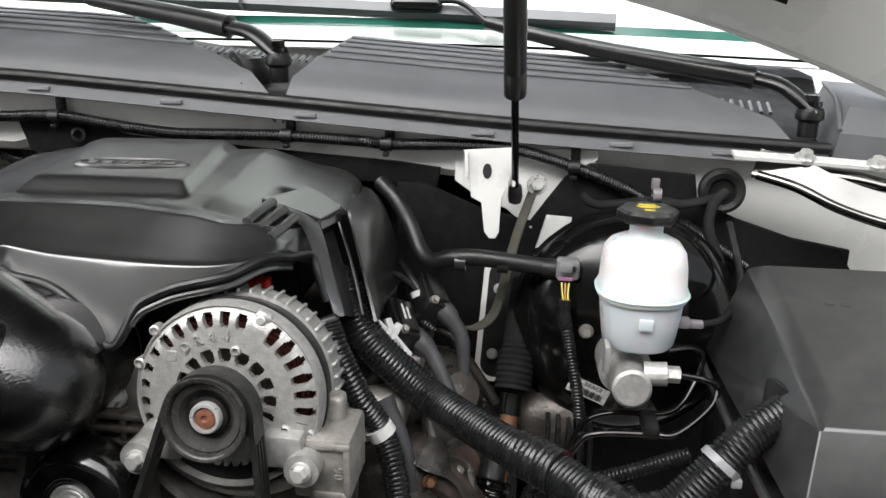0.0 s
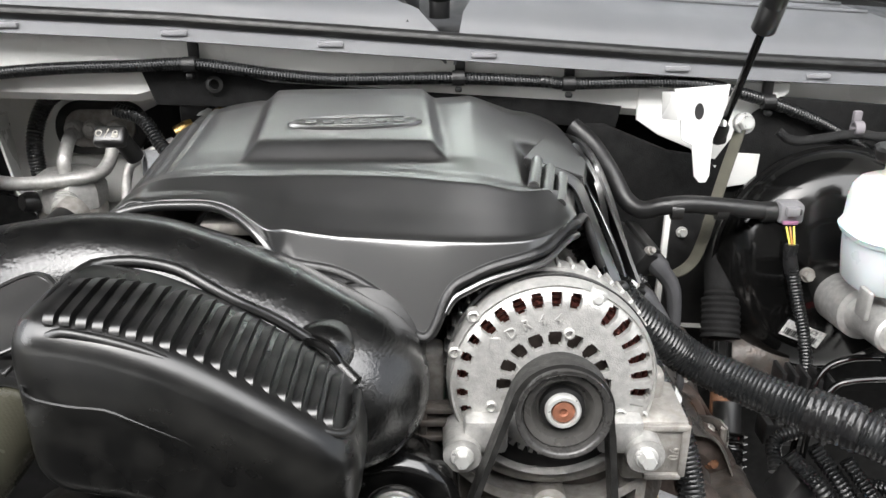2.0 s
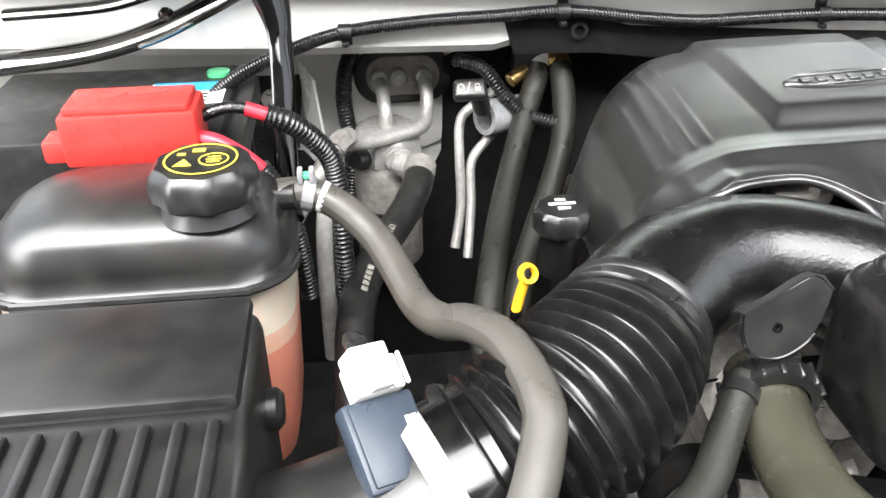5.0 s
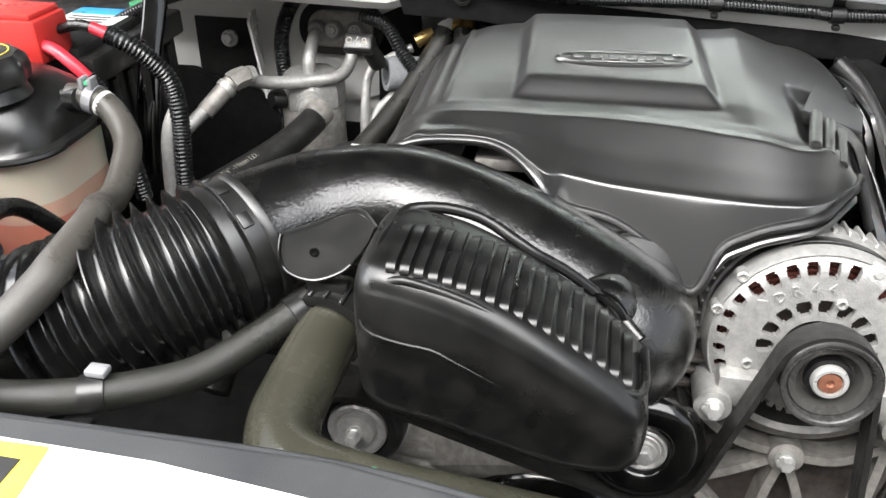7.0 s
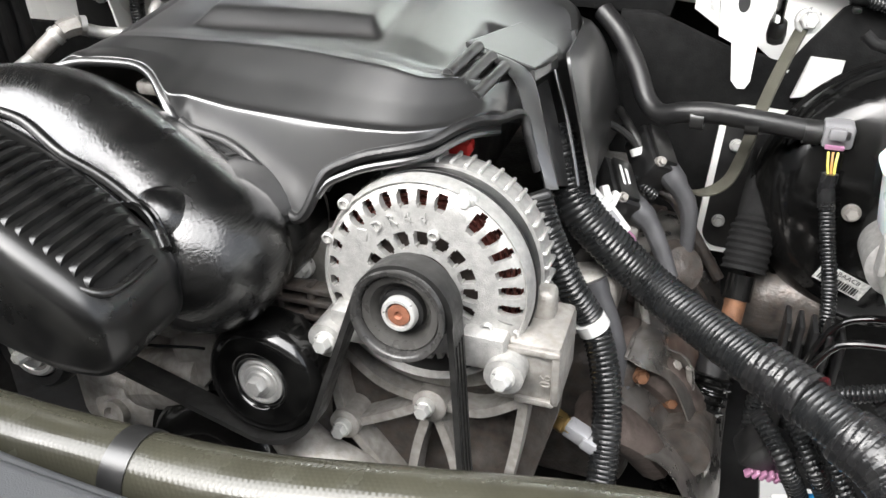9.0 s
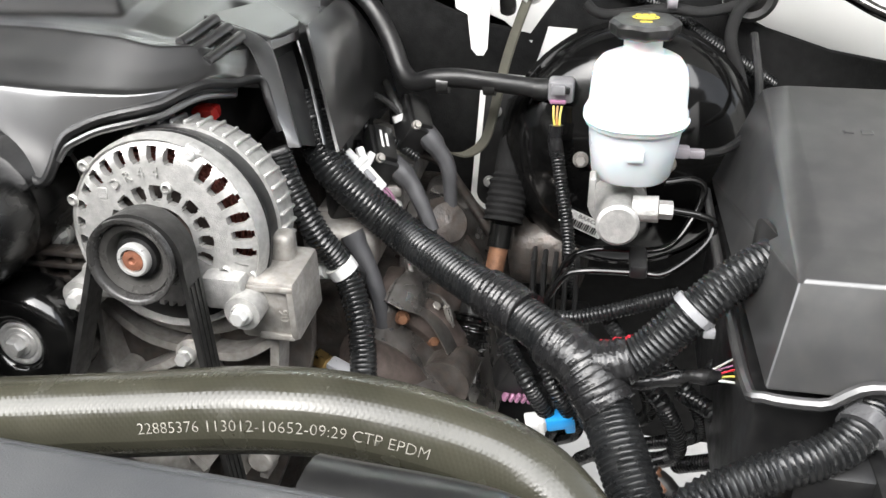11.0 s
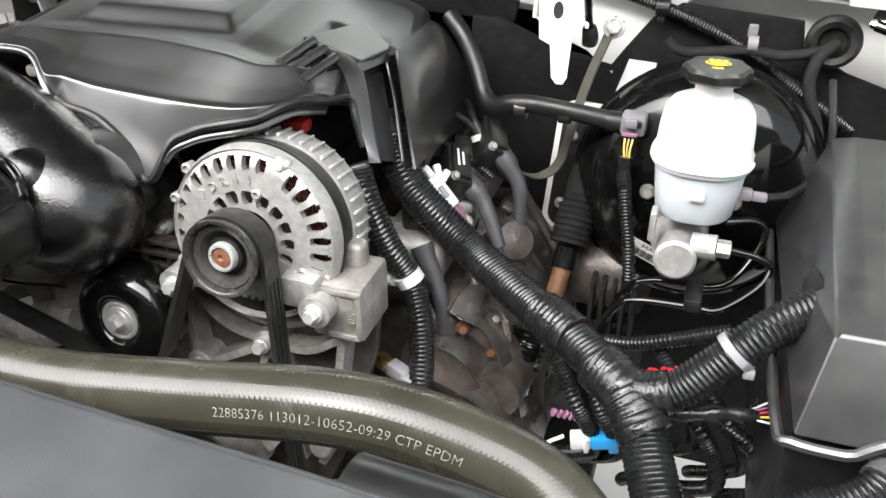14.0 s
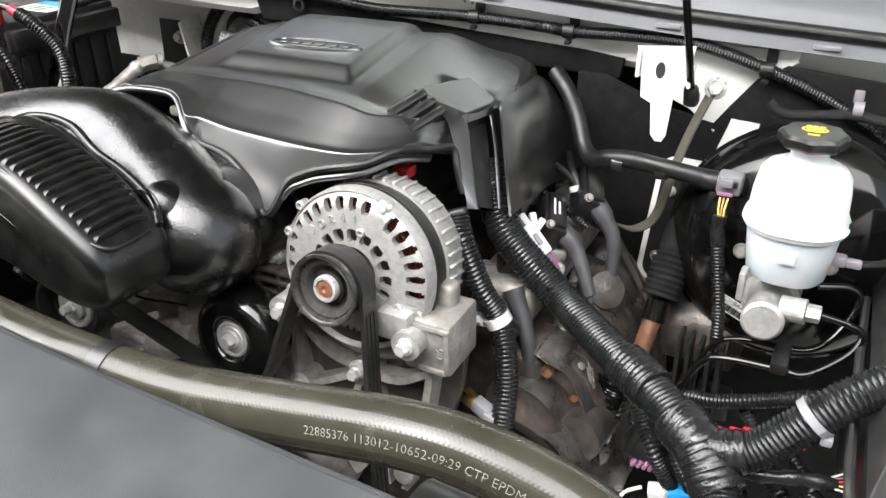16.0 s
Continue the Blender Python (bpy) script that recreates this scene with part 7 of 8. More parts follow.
# ---- steering shaft and low clutter by the booster ----
ss = thing("steering_shaft", (-0.05, 0.9, 0.93), "steering shaft with a black rubber boot and rusty joint", "steering shaft")
part("boot", tube([(-0.03, 1.0, 1.065), (-0.036, 0.955, 1.01), (-0.041, 0.92, 0.957)], lambda s: 0.0185 + 0.003 * (s > 0.09) + 0.0009 * math.sin(s * 900) * (s > 0.08), 20, 0.0015), felt, ss)
part("collar", tube([(-0.041, 0.918, 0.953), (-0.043, 0.905, 0.932)], 0.0135, 20), black_metal, ss, "gloss black collar")
part("rod", tube([(-0.043, 0.906, 0.935), (-0.047, 0.88, 0.905), (-0.054, 0.85, 0.87)], 0.0105, 16), rust, ss, "rust brown steel rod")
part("lower_boot", tube([(-0.058, 0.82, 0.90), (-0.065, 0.79, 0.86), (-0.07, 0.765, 0.82), (-0.075, 0.74, 0.77)], lambda s: 0.0185 + 0.0035 * max(0.0, math.sin(s * 2 * math.pi / 0.0075)) * (not 0.045 < s < 0.075), 20, 0.001), gloss, ss, "ribbed glossy rubber boot")
part("sleeve", tube([(-0.055, 0.838, 0.925), (-0.06, 0.81, 0.89)], 0.0145, 18), matte, ss)
wp = thing("firewall_plate", (-0.06, 1.0, 1.0), "white rimmed black column plate with small bolts", "plate", kind="structure")
W = facing((-0.055, 1.035, 1.005), (0.05, -0.98, 0.18)) @ pose(0.014, -0.006, 0, 0, 0, -4)
part("rim", slab(round_loop(0.096, 0.165, 0.022, 8), 0.008, 0.002).at(W), paint, wp)
part("panel", slab(round_loop(0.082, 0.151, 0.018, 8), 0.004, 0.001).at(W @ pose(0, 0, 0.0065)), matte, wp, "black plate inside the rim")
for y in (-0.045, 0.04):
    part("bolt", hex_bolt(0.0048, 0.006).at(W @ pose(-0.027, y, 0.012)), zinc, wp)
part("gusset", slab([(-0.02, -0.02), (0.02, -0.014), (0.024, 0.02), (-0.008, 0.022)], 0.01, 0.002).at(facing((-0.002, 1.05, 1.115), (0.05, -0.98, 0.18))), paint, wp)
ab = thing("abs_bracket", (0.02, 0.84, 0.92), "black finned plastic bracket below the booster", "bracket")
for i in range(5):
    part("fin", rbox(0.005, 0.03, 0.075, 0.002, at=(0.0 + 0.011 * i, 0.85 - 0.004 * i, 0.925)).at(Matrix.Identity(4)), matte, ab)
part("base", rbox(0.07, 0.03, 0.03, 0.004, at=(0.025, 0.85, 0.885)), matte, ab)
cv = thing("axle_housing", (0.0, 0.95, 0.9), "bare aluminium housing behind the steering shaft", "housing")
part("body", tube([(-0.03, 0.97, 0.9), (0.02, 0.965, 0.905), (0.05, 0.96, 0.905)], 0.045, 24), grime_metal, cv)
bc = thing("blue_connector", (0.037, 0.72, 0.85), "bright blue and white wire connector", "connector")
BC = pose(0.038, 0.735, 0.848, 0, -8, 12)
part("shell", join(rbox(0.026, 0.018, 0.014, 0.003), rbox(0.01, 0.015, 0.022, 0.002, at=(0.01, 0, -0.003))).at(BC), blue_plastic, bc)
part("plug", join(rbox(0.02, 0.018, 0.013, 0.002, at=(-0.022, 0, 0)), rbox(0.005, 0.022, 0.017, 0.001, at=(-0.017, 0, 0))).at(BC), white_plastic, bc)
part("wire", tube([(0.0, 0.73, 0.845), (-0.015, 0.72, 0.84), (-0.02, 0.715, 0.825)], 0.002, 6), white_wire, bc)
kc = thing("black_connector", (-0.005, 0.76, 0.88), "black connector with pink terminals on a conduit", "connector")
part("shell", rbox(0.04, 0.03, 0.035, 0.004).at(pose(-0.005, 0.765, 0.875, 10, 25, 20)), matte, kc)
for i in range(5):
    part("terminal", rbox(0.004, 0.008, 0.01, 0.001, 1).at(pose(-0.015 + 0.006 * i, 0.752, 0.855, 10, 25, 20)), pink_wire, kc)
part("conduit", conduit([(-0.02, 0.775, 0.885), (-0.015, 0.80, 0.905), (0.015, 0.80, 0.918), (0.05, 0.79, 0.93), (0.09, 0.79, 0.945), (0.14, 0.80, 0.96)], 0.008, 0.004, 0.0013, 14), conduit_black, kc)
rw = thing("red_wire_bundle", (0.09, 0.74, 0.94), "red battery wires under the brake lines", "wires")
for k in range(4):
    part("wire", tube([(0.06 + 0.012 * k, 0.755, 0.925 + 0.004 * k), (0.075 + 0.012 * k, 0.735, 0.94 + 0.004 * k), (0.10 + 0.012 * k, 0.745, 0.93 + 0.003 * k)], 0.0032, 8), red_wire, rw)
lw = thing("low_wiring", (0.05, 0.7, 0.88), "tangle of black conduits low in the bay", "wiring harness")
r5 = random.Random(7)
for k in range(9):
    x0, y0 = -0.02 + 0.024 * k, 0.74 + 0.06 * r5.random()
    part("conduit", conduit([(x0, y0, 0.93 - 0.07 * r5.random()), (x0 + 0.03, y0 - 0.03, 0.87 + 0.03 * r5.random()), (x0 + 0.05, y0 - 0.01, 0.82), (x0 + 0.04 * r5.random(), y0 + 0.03, 0.76)], 0.007 + 0.003 * r5.random(), 0.004, 0.0012, 10), conduit_black, lw)
ts = thing("temperature_sensor", (-0.17, 0.7, 0.91), "brass sensor with a white plug", "sensor")
part("brass_nut", lathe([(0.009, 0), (0.009, 0.014), (0.006, 0.016), (0.006, 0.02), (0, 0.02)], 6).at(facing((-0.182, 0.69, 0.93), (0.9, -0.3, -0.25))), brass, ts)
part("plug", join(rbox(0.022, 0.014, 0.014, 0.002).at(pose(-0.158, 0.684, 0.923, 0, 15, -15)), rbox(0.014, 0.016, 0.012, 0.002).at(pose(-0.146, 0.68, 0.919, 0, 15, -15))), tie_grey, ts)
cp = thing("brake_flex_hose", (0.13, 0.62, 0.82), "loop of black hose with a rusty fitting", "hose")
part("hose", tube([(0.1, 0.66, 0.87), (0.13, 0.65, 0.865), (0.145, 0.63, 0.84), (0.13, 0.61, 0.81), (0.09, 0.6, 0.80)], 0.011, 12), rubber, cp)
part("fitting", tube([(0.118, 0.655, 0.868), (0.13, 0.648, 0.86)], 0.0135, 12), rust, cp)
part("canister", lathe([(0.035, 0), (0.04, 0.005), (0.04, 0.06), (0.03, 0.07), (0, 0.072)], 28).at(Vector((0.12, 0.60, 0.75))), matte, cp)


# ---- radiator shroud in front ----
rd = thing("radiator_shroud", (-0.4, 0.25, 1.14), "dark grey textured plastic radiator cover", "shroud")
edge = [(-1.0, 0.365), (-0.88, 0.385), (-0.72, 0.392), (-0.57, 0.394), (-0.45, 0.378), (-0.37, 0.362), (-0.2, 0.353), (-0.05, 0.347), (0.06, 0.338), (0.1, 0.33)]
part("top_cover", slab(edge + [(0.1, 0.0), (-1.0, 0.0)], 0.02, 0.006, 3).at(Vector((0, 0, 1.132))), grey_plastic, rd)
part("rear_lip", tube([(x, y + 0.001, 1.138) for x, y in edge], 0.0075, 10), grey_plastic, rd)
part("fan_shroud", rbox(0.95, 0.05, 0.4, 0.02, at=(-0.45, 0.33, 0.92)), matte, rd)
part("corner_bracket", join(rbox(0.02, 0.012, 0.03, 0.003, at=(0.108, 0.345, 1.14)), rbox(0.07, 0.02, 0.012, 0.003, at=(0.08, 0.34, 1.128))), matte, rd)
part("tank_end", join(tube([(-0.06, 0.375, 1.115), (0.02, 0.37, 1.113), (0.05, 0.365, 1.10)], 0.022, 14, flat=0.6), rbox(0.14, 0.05, 0.06, 0.012, at=(-0.01, 0.36, 1.085))), satin, rd)
part("clip_hood", rbox(0.1, 0.04, 0.028, 0.012, 3, at=(-0.845, 0.372, 1.156)), satin, rd)
for x, y in ((-0.022, 0.318), (-0.60, 0.34)):
    part("push_clip", lathe([(0.0, 0.001), (0.012, 0.002), (0.0135, 0.001), (0.016, 0.0025), (0.018, 0.001), (0.018, -0.002)], 32).at(Vector((x, y, 1.152))), satin, rd)
sk = thing("warning_sticker", (-0.75, 0.33, 1.153), "white and yellow warning sticker on the radiator cover", "sticker")
part("paper", slab([(-0.93, 0.2), (-0.93, 0.362), (-0.76, 0.372), (-0.66, 0.372), (-0.562, 0.364), (-0.557, 0.2)], 0.0006, 0).at(Vector((0, 0, 1.1522))), white_print, sk)
part("yellow_field", slab([(-0.83, 0.328), (-0.83, 0.366), (-0.718, 0.37), (-0.713, 0.334)], 0.0004, 0).at(Vector((0, 0, 1.153))), yellow, sk)
for k in range(3):
    part("print_bar", rbox(0.022, 0.018, 0.0004, 0, 1, at=(-0.81 + 0.036 * k, 0.35, 1.1537)), print_hole_black, sk)
for k in range(5):
    part("print_bar", rbox(0.2, 0.005, 0.0004, 0, 1, at=(-0.83, 0.3 - 0.014 * k, 1.1532)), print_hole_black, sk)
gd = thing("paint_mark", (-0.548, 0.418, 1.1), "small green paint dot on the radiator hose", "paint mark")
gp = [q for q in rfr if q[0].x > -0.553 and q[3] > 0.1][0]
part("dot", lathe([(0.0, 0.0006), (0.005, 0.0004), (0.0055, 0.0), (0.0, -0.0006)], 16).at(facing(gp[0] + Vector((0, -0.004, 0.0235)), (0, -0.17, 0.985))), green_paint, gd)


# ---- coolant tank, battery and air box ----
ct = thing("coolant_tank", (-1.03, 0.72, 1.05), "coolant expansion tank, black above and cream below", "coolant tank")
TC = (-1.045, 0.737)


def tank(rows):
    return loft([[(TC[0] + dx + a, TC[1] + b, z) for a, b in round_loop(w, d, r, 6)] for z, w, d, r, dx in rows])


part("upper_shell", tank([(1.15, 0.226, 0.148, 0.046, 0), (1.155, 0.226, 0.148, 0.046, 0), (1.159, 0.216, 0.14, 0.044, 0), (1.17, 0.212, 0.136, 0.044, 0), (1.19, 0.198, 0.126, 0.044, 0), (1.2, 0.17, 0.11, 0.044, 0), (1.206, 0.12, 0.08, 0.038, 0.01), (1.207, 0.06, 0.05, 0.024, 0.03)]), satin, ct)
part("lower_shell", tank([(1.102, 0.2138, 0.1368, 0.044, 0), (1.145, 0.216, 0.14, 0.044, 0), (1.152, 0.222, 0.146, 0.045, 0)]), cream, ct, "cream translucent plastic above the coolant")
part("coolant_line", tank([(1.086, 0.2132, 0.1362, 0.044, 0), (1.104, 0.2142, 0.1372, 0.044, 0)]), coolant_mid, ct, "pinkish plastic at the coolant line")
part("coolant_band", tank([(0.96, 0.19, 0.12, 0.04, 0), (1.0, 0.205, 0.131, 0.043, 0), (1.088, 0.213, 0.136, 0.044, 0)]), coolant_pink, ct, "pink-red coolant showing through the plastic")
part("seam", tube([(TC[0] + a, TC[1] + b, 1.154) for a, b in round_loop(0.228, 0.15, 0.046, 6)], 0.0035, 8), satin, ct)
CT = Vector((-0.99, 0.706, 1.2))
part("filler_neck", lathe([(0.036, 0.0), (0.033, 0.006), (0.03, 0.014)], 32).at(CT), satin, ct)
cap = part("pressure_cap", lathe([(0.032, 0.01), (0.037, 0.014), (0.038, 0.024), (0.036, 0.033), (0.031, 0.038), (0.0, 0.0395)], 72, 1.0, 9, 0.045).at(CT), satin, ct, "black ribbed cap with a yellow warning")
part("cap_print", join(lathe([(0.0243, 0.0), (0.0256, 0.0), (0.0256, 0.0004), (0.0243, 0.0004)], 48), lathe([(0.0095, 0.0), (0.0106, 0.0), (0.0106, 0.0004), (0.0095, 0.0004)], 28).at(Vector((0.009, -0.002, 0))), *[rbox(0.011 - 0.002 * abs(k), 0.0013, 0.0004, 0, 1, at=(0.009, -0.002 + 0.0042 * k, 0.0002)) for k in (-1, 0, 1)], rbox(0.0013, 0.011, 0.0004, 0, 1, at=(0.009, -0.002, 0.0003)), slab([(-0.018, -0.0115), (-0.005, -0.0115), (-0.0115, 0.0)], 0.0004, 0), rbox(0.009, 0.006, 0.0004, 0, 1, at=(-0.003, 0.0145, 0.0002)), rbox(0.006, 0.0035, 0.0004, 0, 1, at=(-0.0145, 0.0085, 0.0002))).at(CT + Vector((0, 0, 0.0393))), yellow, cap)
part("outlet", tube([(-0.965, 0.752, 1.18), (-0.93, 0.746, 1.1855)], 0.0105, 16), satin, ct)

bt = thing("battery", (-1.12, 0.95, 1.05), "black car battery with a blue and white label", "battery")
part("case", rbox(0.24, 0.2, 0.2, 0.006, at=(-1.12, 0.955, 1.095)), matte, bt)
part("label_sheet", rbox(0.075, 0.06, 0.0008, 0, 1, at=(-1.045, 0.965, 1.1955)), white_print, bt)
part("label_field", rbox(0.07, 0.024, 0.0006, 0, 1, at=(-1.045, 0.982, 1.1964)), blue_plastic, bt)
for k in range(3):
    part("print_bar", rbox(0.05, 0.004, 0.0005, 0, 1, at=(-1.048, 0.96 - 0.009 * k, 1.1962)), print_hole_black, bt)
part("vent_cap", lathe([(0.012, 0), (0.012, 0.004), (0, 0.005)], 24).at(Vector((-1.02, 1.02, 1.195))), green_paint, bt, "small green vent cap")
part("side_rail", rbox(0.02, 0.2, 0.03, 0.004, at=(-0.992, 0.95, 1.17)), satin, bt)
for k in range(6):
    part("case_rib", rbox(0.006, 0.012, 0.11, 0.002, at=(-0.998, 0.87 + 0.032 * k, 1.09)), matte, bt)
rb = thing("terminal_cover", (-1.06, 0.84, 1.2), "bright red plastic terminal cover box", "terminal cover")
part("box", rbox(0.11, 0.055, 0.045, 0.004, at=(-1.065, 0.838, 1.212)), red_plastic, rb)
part("lid", rbox(0.1, 0.05, 0.008, 0.003, at=(-1.065, 0.838, 1.2365)), red_plastic, rb)
part("latch", rbox(0.03, 0.03, 0.02, 0.004, at=(-1.125, 0.835, 1.2)), red_plastic, rb)
bw = thing("battery_cable", (-0.97, 0.85, 1.21), "battery cables, red ends in black corrugated conduit", "cable")
part("black_lead", tube([(-1.012, 0.848, 1.216), (-0.99, 0.85, 1.222), (-0.97, 0.852, 1.219)], 0.0055, 10), tape_black, bw)
part("red_lead", tube([(-0.975, 0.852, 1.2195), (-0.955, 0.852, 1.212)], 0.0065, 12), red_wire, bw)
part("conduit", conduit([(-0.958, 0.852, 1.213), (-0.94, 0.853, 1.205), (-0.92, 0.86, 1.185), (-0.905, 0.865, 1.16), (-0.9, 0.862, 1.12), (-0.9, 0.85, 1.06), (-0.9, 0.84, 0.98)], 0.0105, 0.0042, 0.0014, 14), conduit_black, bw)
part("red_lead", tube([(-1.014, 0.822, 1.208), (-0.995, 0.815, 1.205), (-0.975, 0.81, 1.193), (-0.962, 0.81, 1.18)], 0.0065, 12), red_wire, bw)
part("conduit", conduit([(-0.964, 0.81, 1.182), (-0.95, 0.812, 1.155), (-0.94, 0.815, 1.11), (-0.935, 0.82, 1.04)], 0.0095, 0.0042, 0.0014, 14), conduit_black, bw)

ab2 = thing("air_filter_box", (-1.05, 0.5, 1.1), "black ribbed plastic air filter box", "air filter box")
part("case", rbox(0.3, 0.26, 0.2, 0.012, 3, at=(-1.099, 0.485, 1.075)), satin, ab2)
part("lid", rbox(0.3, 0.1, 0.012, 0.005, at=(-1.104, 0.565, 1.178)), satin, ab2)
for k in range(12):
    part("rib", rbox(0.007, 0.13, 0.008, 0.002, at=(-0.966 - 0.018 * k, 0.44, 1.176)), satin, ab2)
part("side_boss", lathe([(0.014, 0), (0.014, 0.006), (0.01, 0.01), (0, 0.01)], 20).at(facing((-0.949, 0.575, 1.12), (1, 0, 0))), matte, ab2)
mf = thing("mass_air_sensor", (-0.9, 0.48, 1.1), "black air meter tube with a slate blue sensor", "air meter")
mt = [(-0.98, 0.475, 1.085), (-0.93, 0.48, 1.09), (-0.875, 0.495, 1.0965), (-0.845, 0.503, 1.1035)]
part("tube", tube(mt, 0.052, 36), satin, mf)
part("clamp_band", tube([(-0.85, 0.501, 1.102), (-0.836, 0.5055, 1.1065)], 0.0602, 40), cast_dull, mf, "bright steel band clamp")
part("clamp_screw", rbox(0.012, 0.018, 0.014, 0.003, at=(-0.845, 0.53, 1.155)), satin, mf)
SM = facing((-0.875, 0.5025, 1.152), (0.38, -0.43, 0.82), (-0.3, 0.8, 0.55))
part("sensor_body", join(rbox(0.046, 0.052, 0.014, 0.003), rbox(0.04, 0.046, 0.003, 0.001, at=(0, 0, 0.008)), rbox(0.014, 0.012, 0.012, 0.003, at=(0.018, -0.022, 0.002))).at(SM), slate, mf, "slate blue sensor housing")
part("connector", join(rbox(0.031, 0.021, 0.016, 0.002, at=(0.002, 0.036, 0.006)), rbox(0.024, 0.01, 0.02, 0.002, at=(0.002, 0.05, 0.005))).at(SM), white_plastic, mf, "pale grey plug")
part("plug_latch", rbox(0.012, 0.02, 0.008, 0.001, at=(0.0, 0.036, 0.018)).at(SM), white_plastic, mf)
for k in range(4):
    part("plug_rib", rbox(0.0025, 0.02, 0.003, 0.0008, 1, at=(-0.009 + 0.009 * k, 0.036, 0.0155)).at(SM), white_plastic, mf)
part("print", join(*[rbox(0.003, 0.012, 0.0004, 0, 1, at=(0.012 + 0.004 * k, 0.004, 0.0098)) for k in range(2)], rbox(0.006, 0.006, 0.0004, 0, 1, at=(0.015, -0.01, 0.0098))).at(SM), white_print, mf)
part("cable", tube([(-0.885, 0.55, 1.172), (-0.89, 0.572, 1.168), (-0.892, 0.6, 1.15), (-0.888, 0.64, 1.1)], 0.0075, 10), tape_black, mf)


# ---- air conditioning and heater pipes at the firewall ----
ac = thing("ac_accumulator", (-0.845, 1.12, 0.95), "dull aluminium air conditioning accumulator", "accumulator")
AX, AY = -0.842, 1.115
part("canister", lathe([(0.04, 0.0), (0.043, 0.006), (0.043, 0.145), (0.041, 0.148)], 44).at(Vector((AX, AY, 0.9))), cast_dull, ac)
part("head", lathe([(0.043, 0.146), (0.0455, 0.148), (0.0455, 0.172), (0.036, 0.19), (0.034, 0.191), (0.0, 0.191)], 8).at(pose(AX, AY, 0.9, 0, 0, 22.5)), cast, ac, "octagonal aluminium head with bevelled edges")
part("strap", lathe([(0.0432, 0.0), (0.0445, 0.001), (0.0445, 0.02), (0.0432, 0.021)], 44).at(Vector((AX, AY, 0.965))), rubber, ac, "black rubber strap")
part("outlet", join(tube([(-0.835, 1.085, 1.062), (-0.828, 1.06, 1.06), (-0.808, 1.04, 1.062)], 0.0145, 18), lathe([(0.017, -0.006), (0.017, 0.006), (0.0, 0.007)], 6).at(facing((-0.829, 1.063, 1.06), (0.25, -0.95, -0.1)))), cast, ac)
for k_ in (0.0, 0.009):
    part("fitting_ring", lathe([(0.0145, -0.002), (0.0172, -0.0015), (0.0172, 0.0015), (0.0145, 0.002)], 24).at(facing((-0.831 + 0.5 * k_, 1.0725 - k_, 1.061), (0.25, -0.95, 0.0))), cast, ac)
part("fitting_screw", hex_bolt(0.006, 0.008).at(facing((-0.80, 1.045, 1.055), (0.5, -0.85, 0))), zinc, ac)
part("side_switch", lathe([(0.013, 0), (0.013, 0.014), (0.01, 0.02), (0.0, 0.02)], 20).at(facing((-0.872, 1.085, 1.06), (-0.6, -0.8, 0.2))), matte, ac)
part("riser", tube([(-0.842, 1.11, 1.085), (-0.842, 1.112, 1.105), (-0.844, 1.14, 1.125), (-0.846, 1.165, 1.132)], 0.0085, 14), cast, ac)
blk = thing("pipe_flange", (-0.82, 1.17, 1.13), "black sealed plate with aluminium pipe unions", "pipe flange")
part("plate", slab([(x, y) for x, y in round_loop(0.125, 0.072, 0.034, 8)], 0.01, 0.003).at(facing((-0.815, 1.186, 1.13), (0, -0.97, 0.24))), rubber, blk)
part("inner_plate", slab([(x, y) for x, y in round_loop(0.095, 0.05, 0.024, 8)], 0.008, 0.003).at(facing((-0.815, 1.178, 1.131), (0, -0.97, 0.24))), cast_dull, blk)
for x in (-0.846, -0.822, -0.79):
    part("union", join(lathe([(0.013, 0), (0.013, 0.006), (0.009, 0.012), (0, 0.013)], 22), hex_bolt(0.006, 0.014)).at(facing((x, 1.168, 1.132), (0, -0.97, 0.24))), cast, blk)


def pipe(name, pts, r, label, material=None, group="metal pipes"):
    p = thing(name, pts[0], label, "pipe", group)
    part("pipe", tube(pts, r, 14, 0.004), material or cast, p)
    return p


p1 = pipe("ac_pipe", [(-0.79, 1.158, 1.13), (-0.788, 1.145, 1.122), (-0.79, 1.125, 1.10), (-0.8, 1.1, 1.09), (-0.84, 1.075, 1.09), (-0.875, 1.05, 1.095), (-0.893, 1.028, 1.106), (-0.901, 1.012, 1.112), (-0.925, 0.98, 1.088), (-0.95, 0.93, 1.062)], 0.0085, "bare aluminium air conditioning pipe with a nut")
part("nut", tube([(-0.893, 1.024, 1.1125), (-0.901, 1.011, 1.1115), (-0.905, 1.005, 1.109)], 0.0132, 6), cast_dull, p1)
part("ring", tube([(-0.888, 1.031, 1.111), (-0.892, 1.025, 1.1125)], 0.0118, 20), cast, p1)
part("sleeve", tube([(-0.905, 1.005, 1.109), (-0.911, 0.997, 1.103), (-0.93, 0.972, 1.081)], 0.0112, 18), cast_dull, p1)
part("ring", tube([(-0.908, 1.001, 1.106), (-0.912, 0.996, 1.102)], 0.013, 20), cast, p1)
pipe("ac_pipe", [(-0.70, 1.12, 1.13), (-0.735, 1.10, 1.115), (-0.752, 1.09, 1.10), (-0.755, 1.075, 1.06), (-0.755, 1.06, 1.0), (-0.765, 1.04, 0.95)], 0.006, "bare aluminium pipe bent down beside the accumulator")
pipe("ac_pipe", [(-0.69, 1.10, 1.10), (-0.72, 1.085, 1.075), (-0.74, 1.075, 1.05), (-0.742, 1.06, 1.0), (-0.75, 1.03, 0.94)], 0.006, "bare aluminium pipe bent down beside the accumulator")
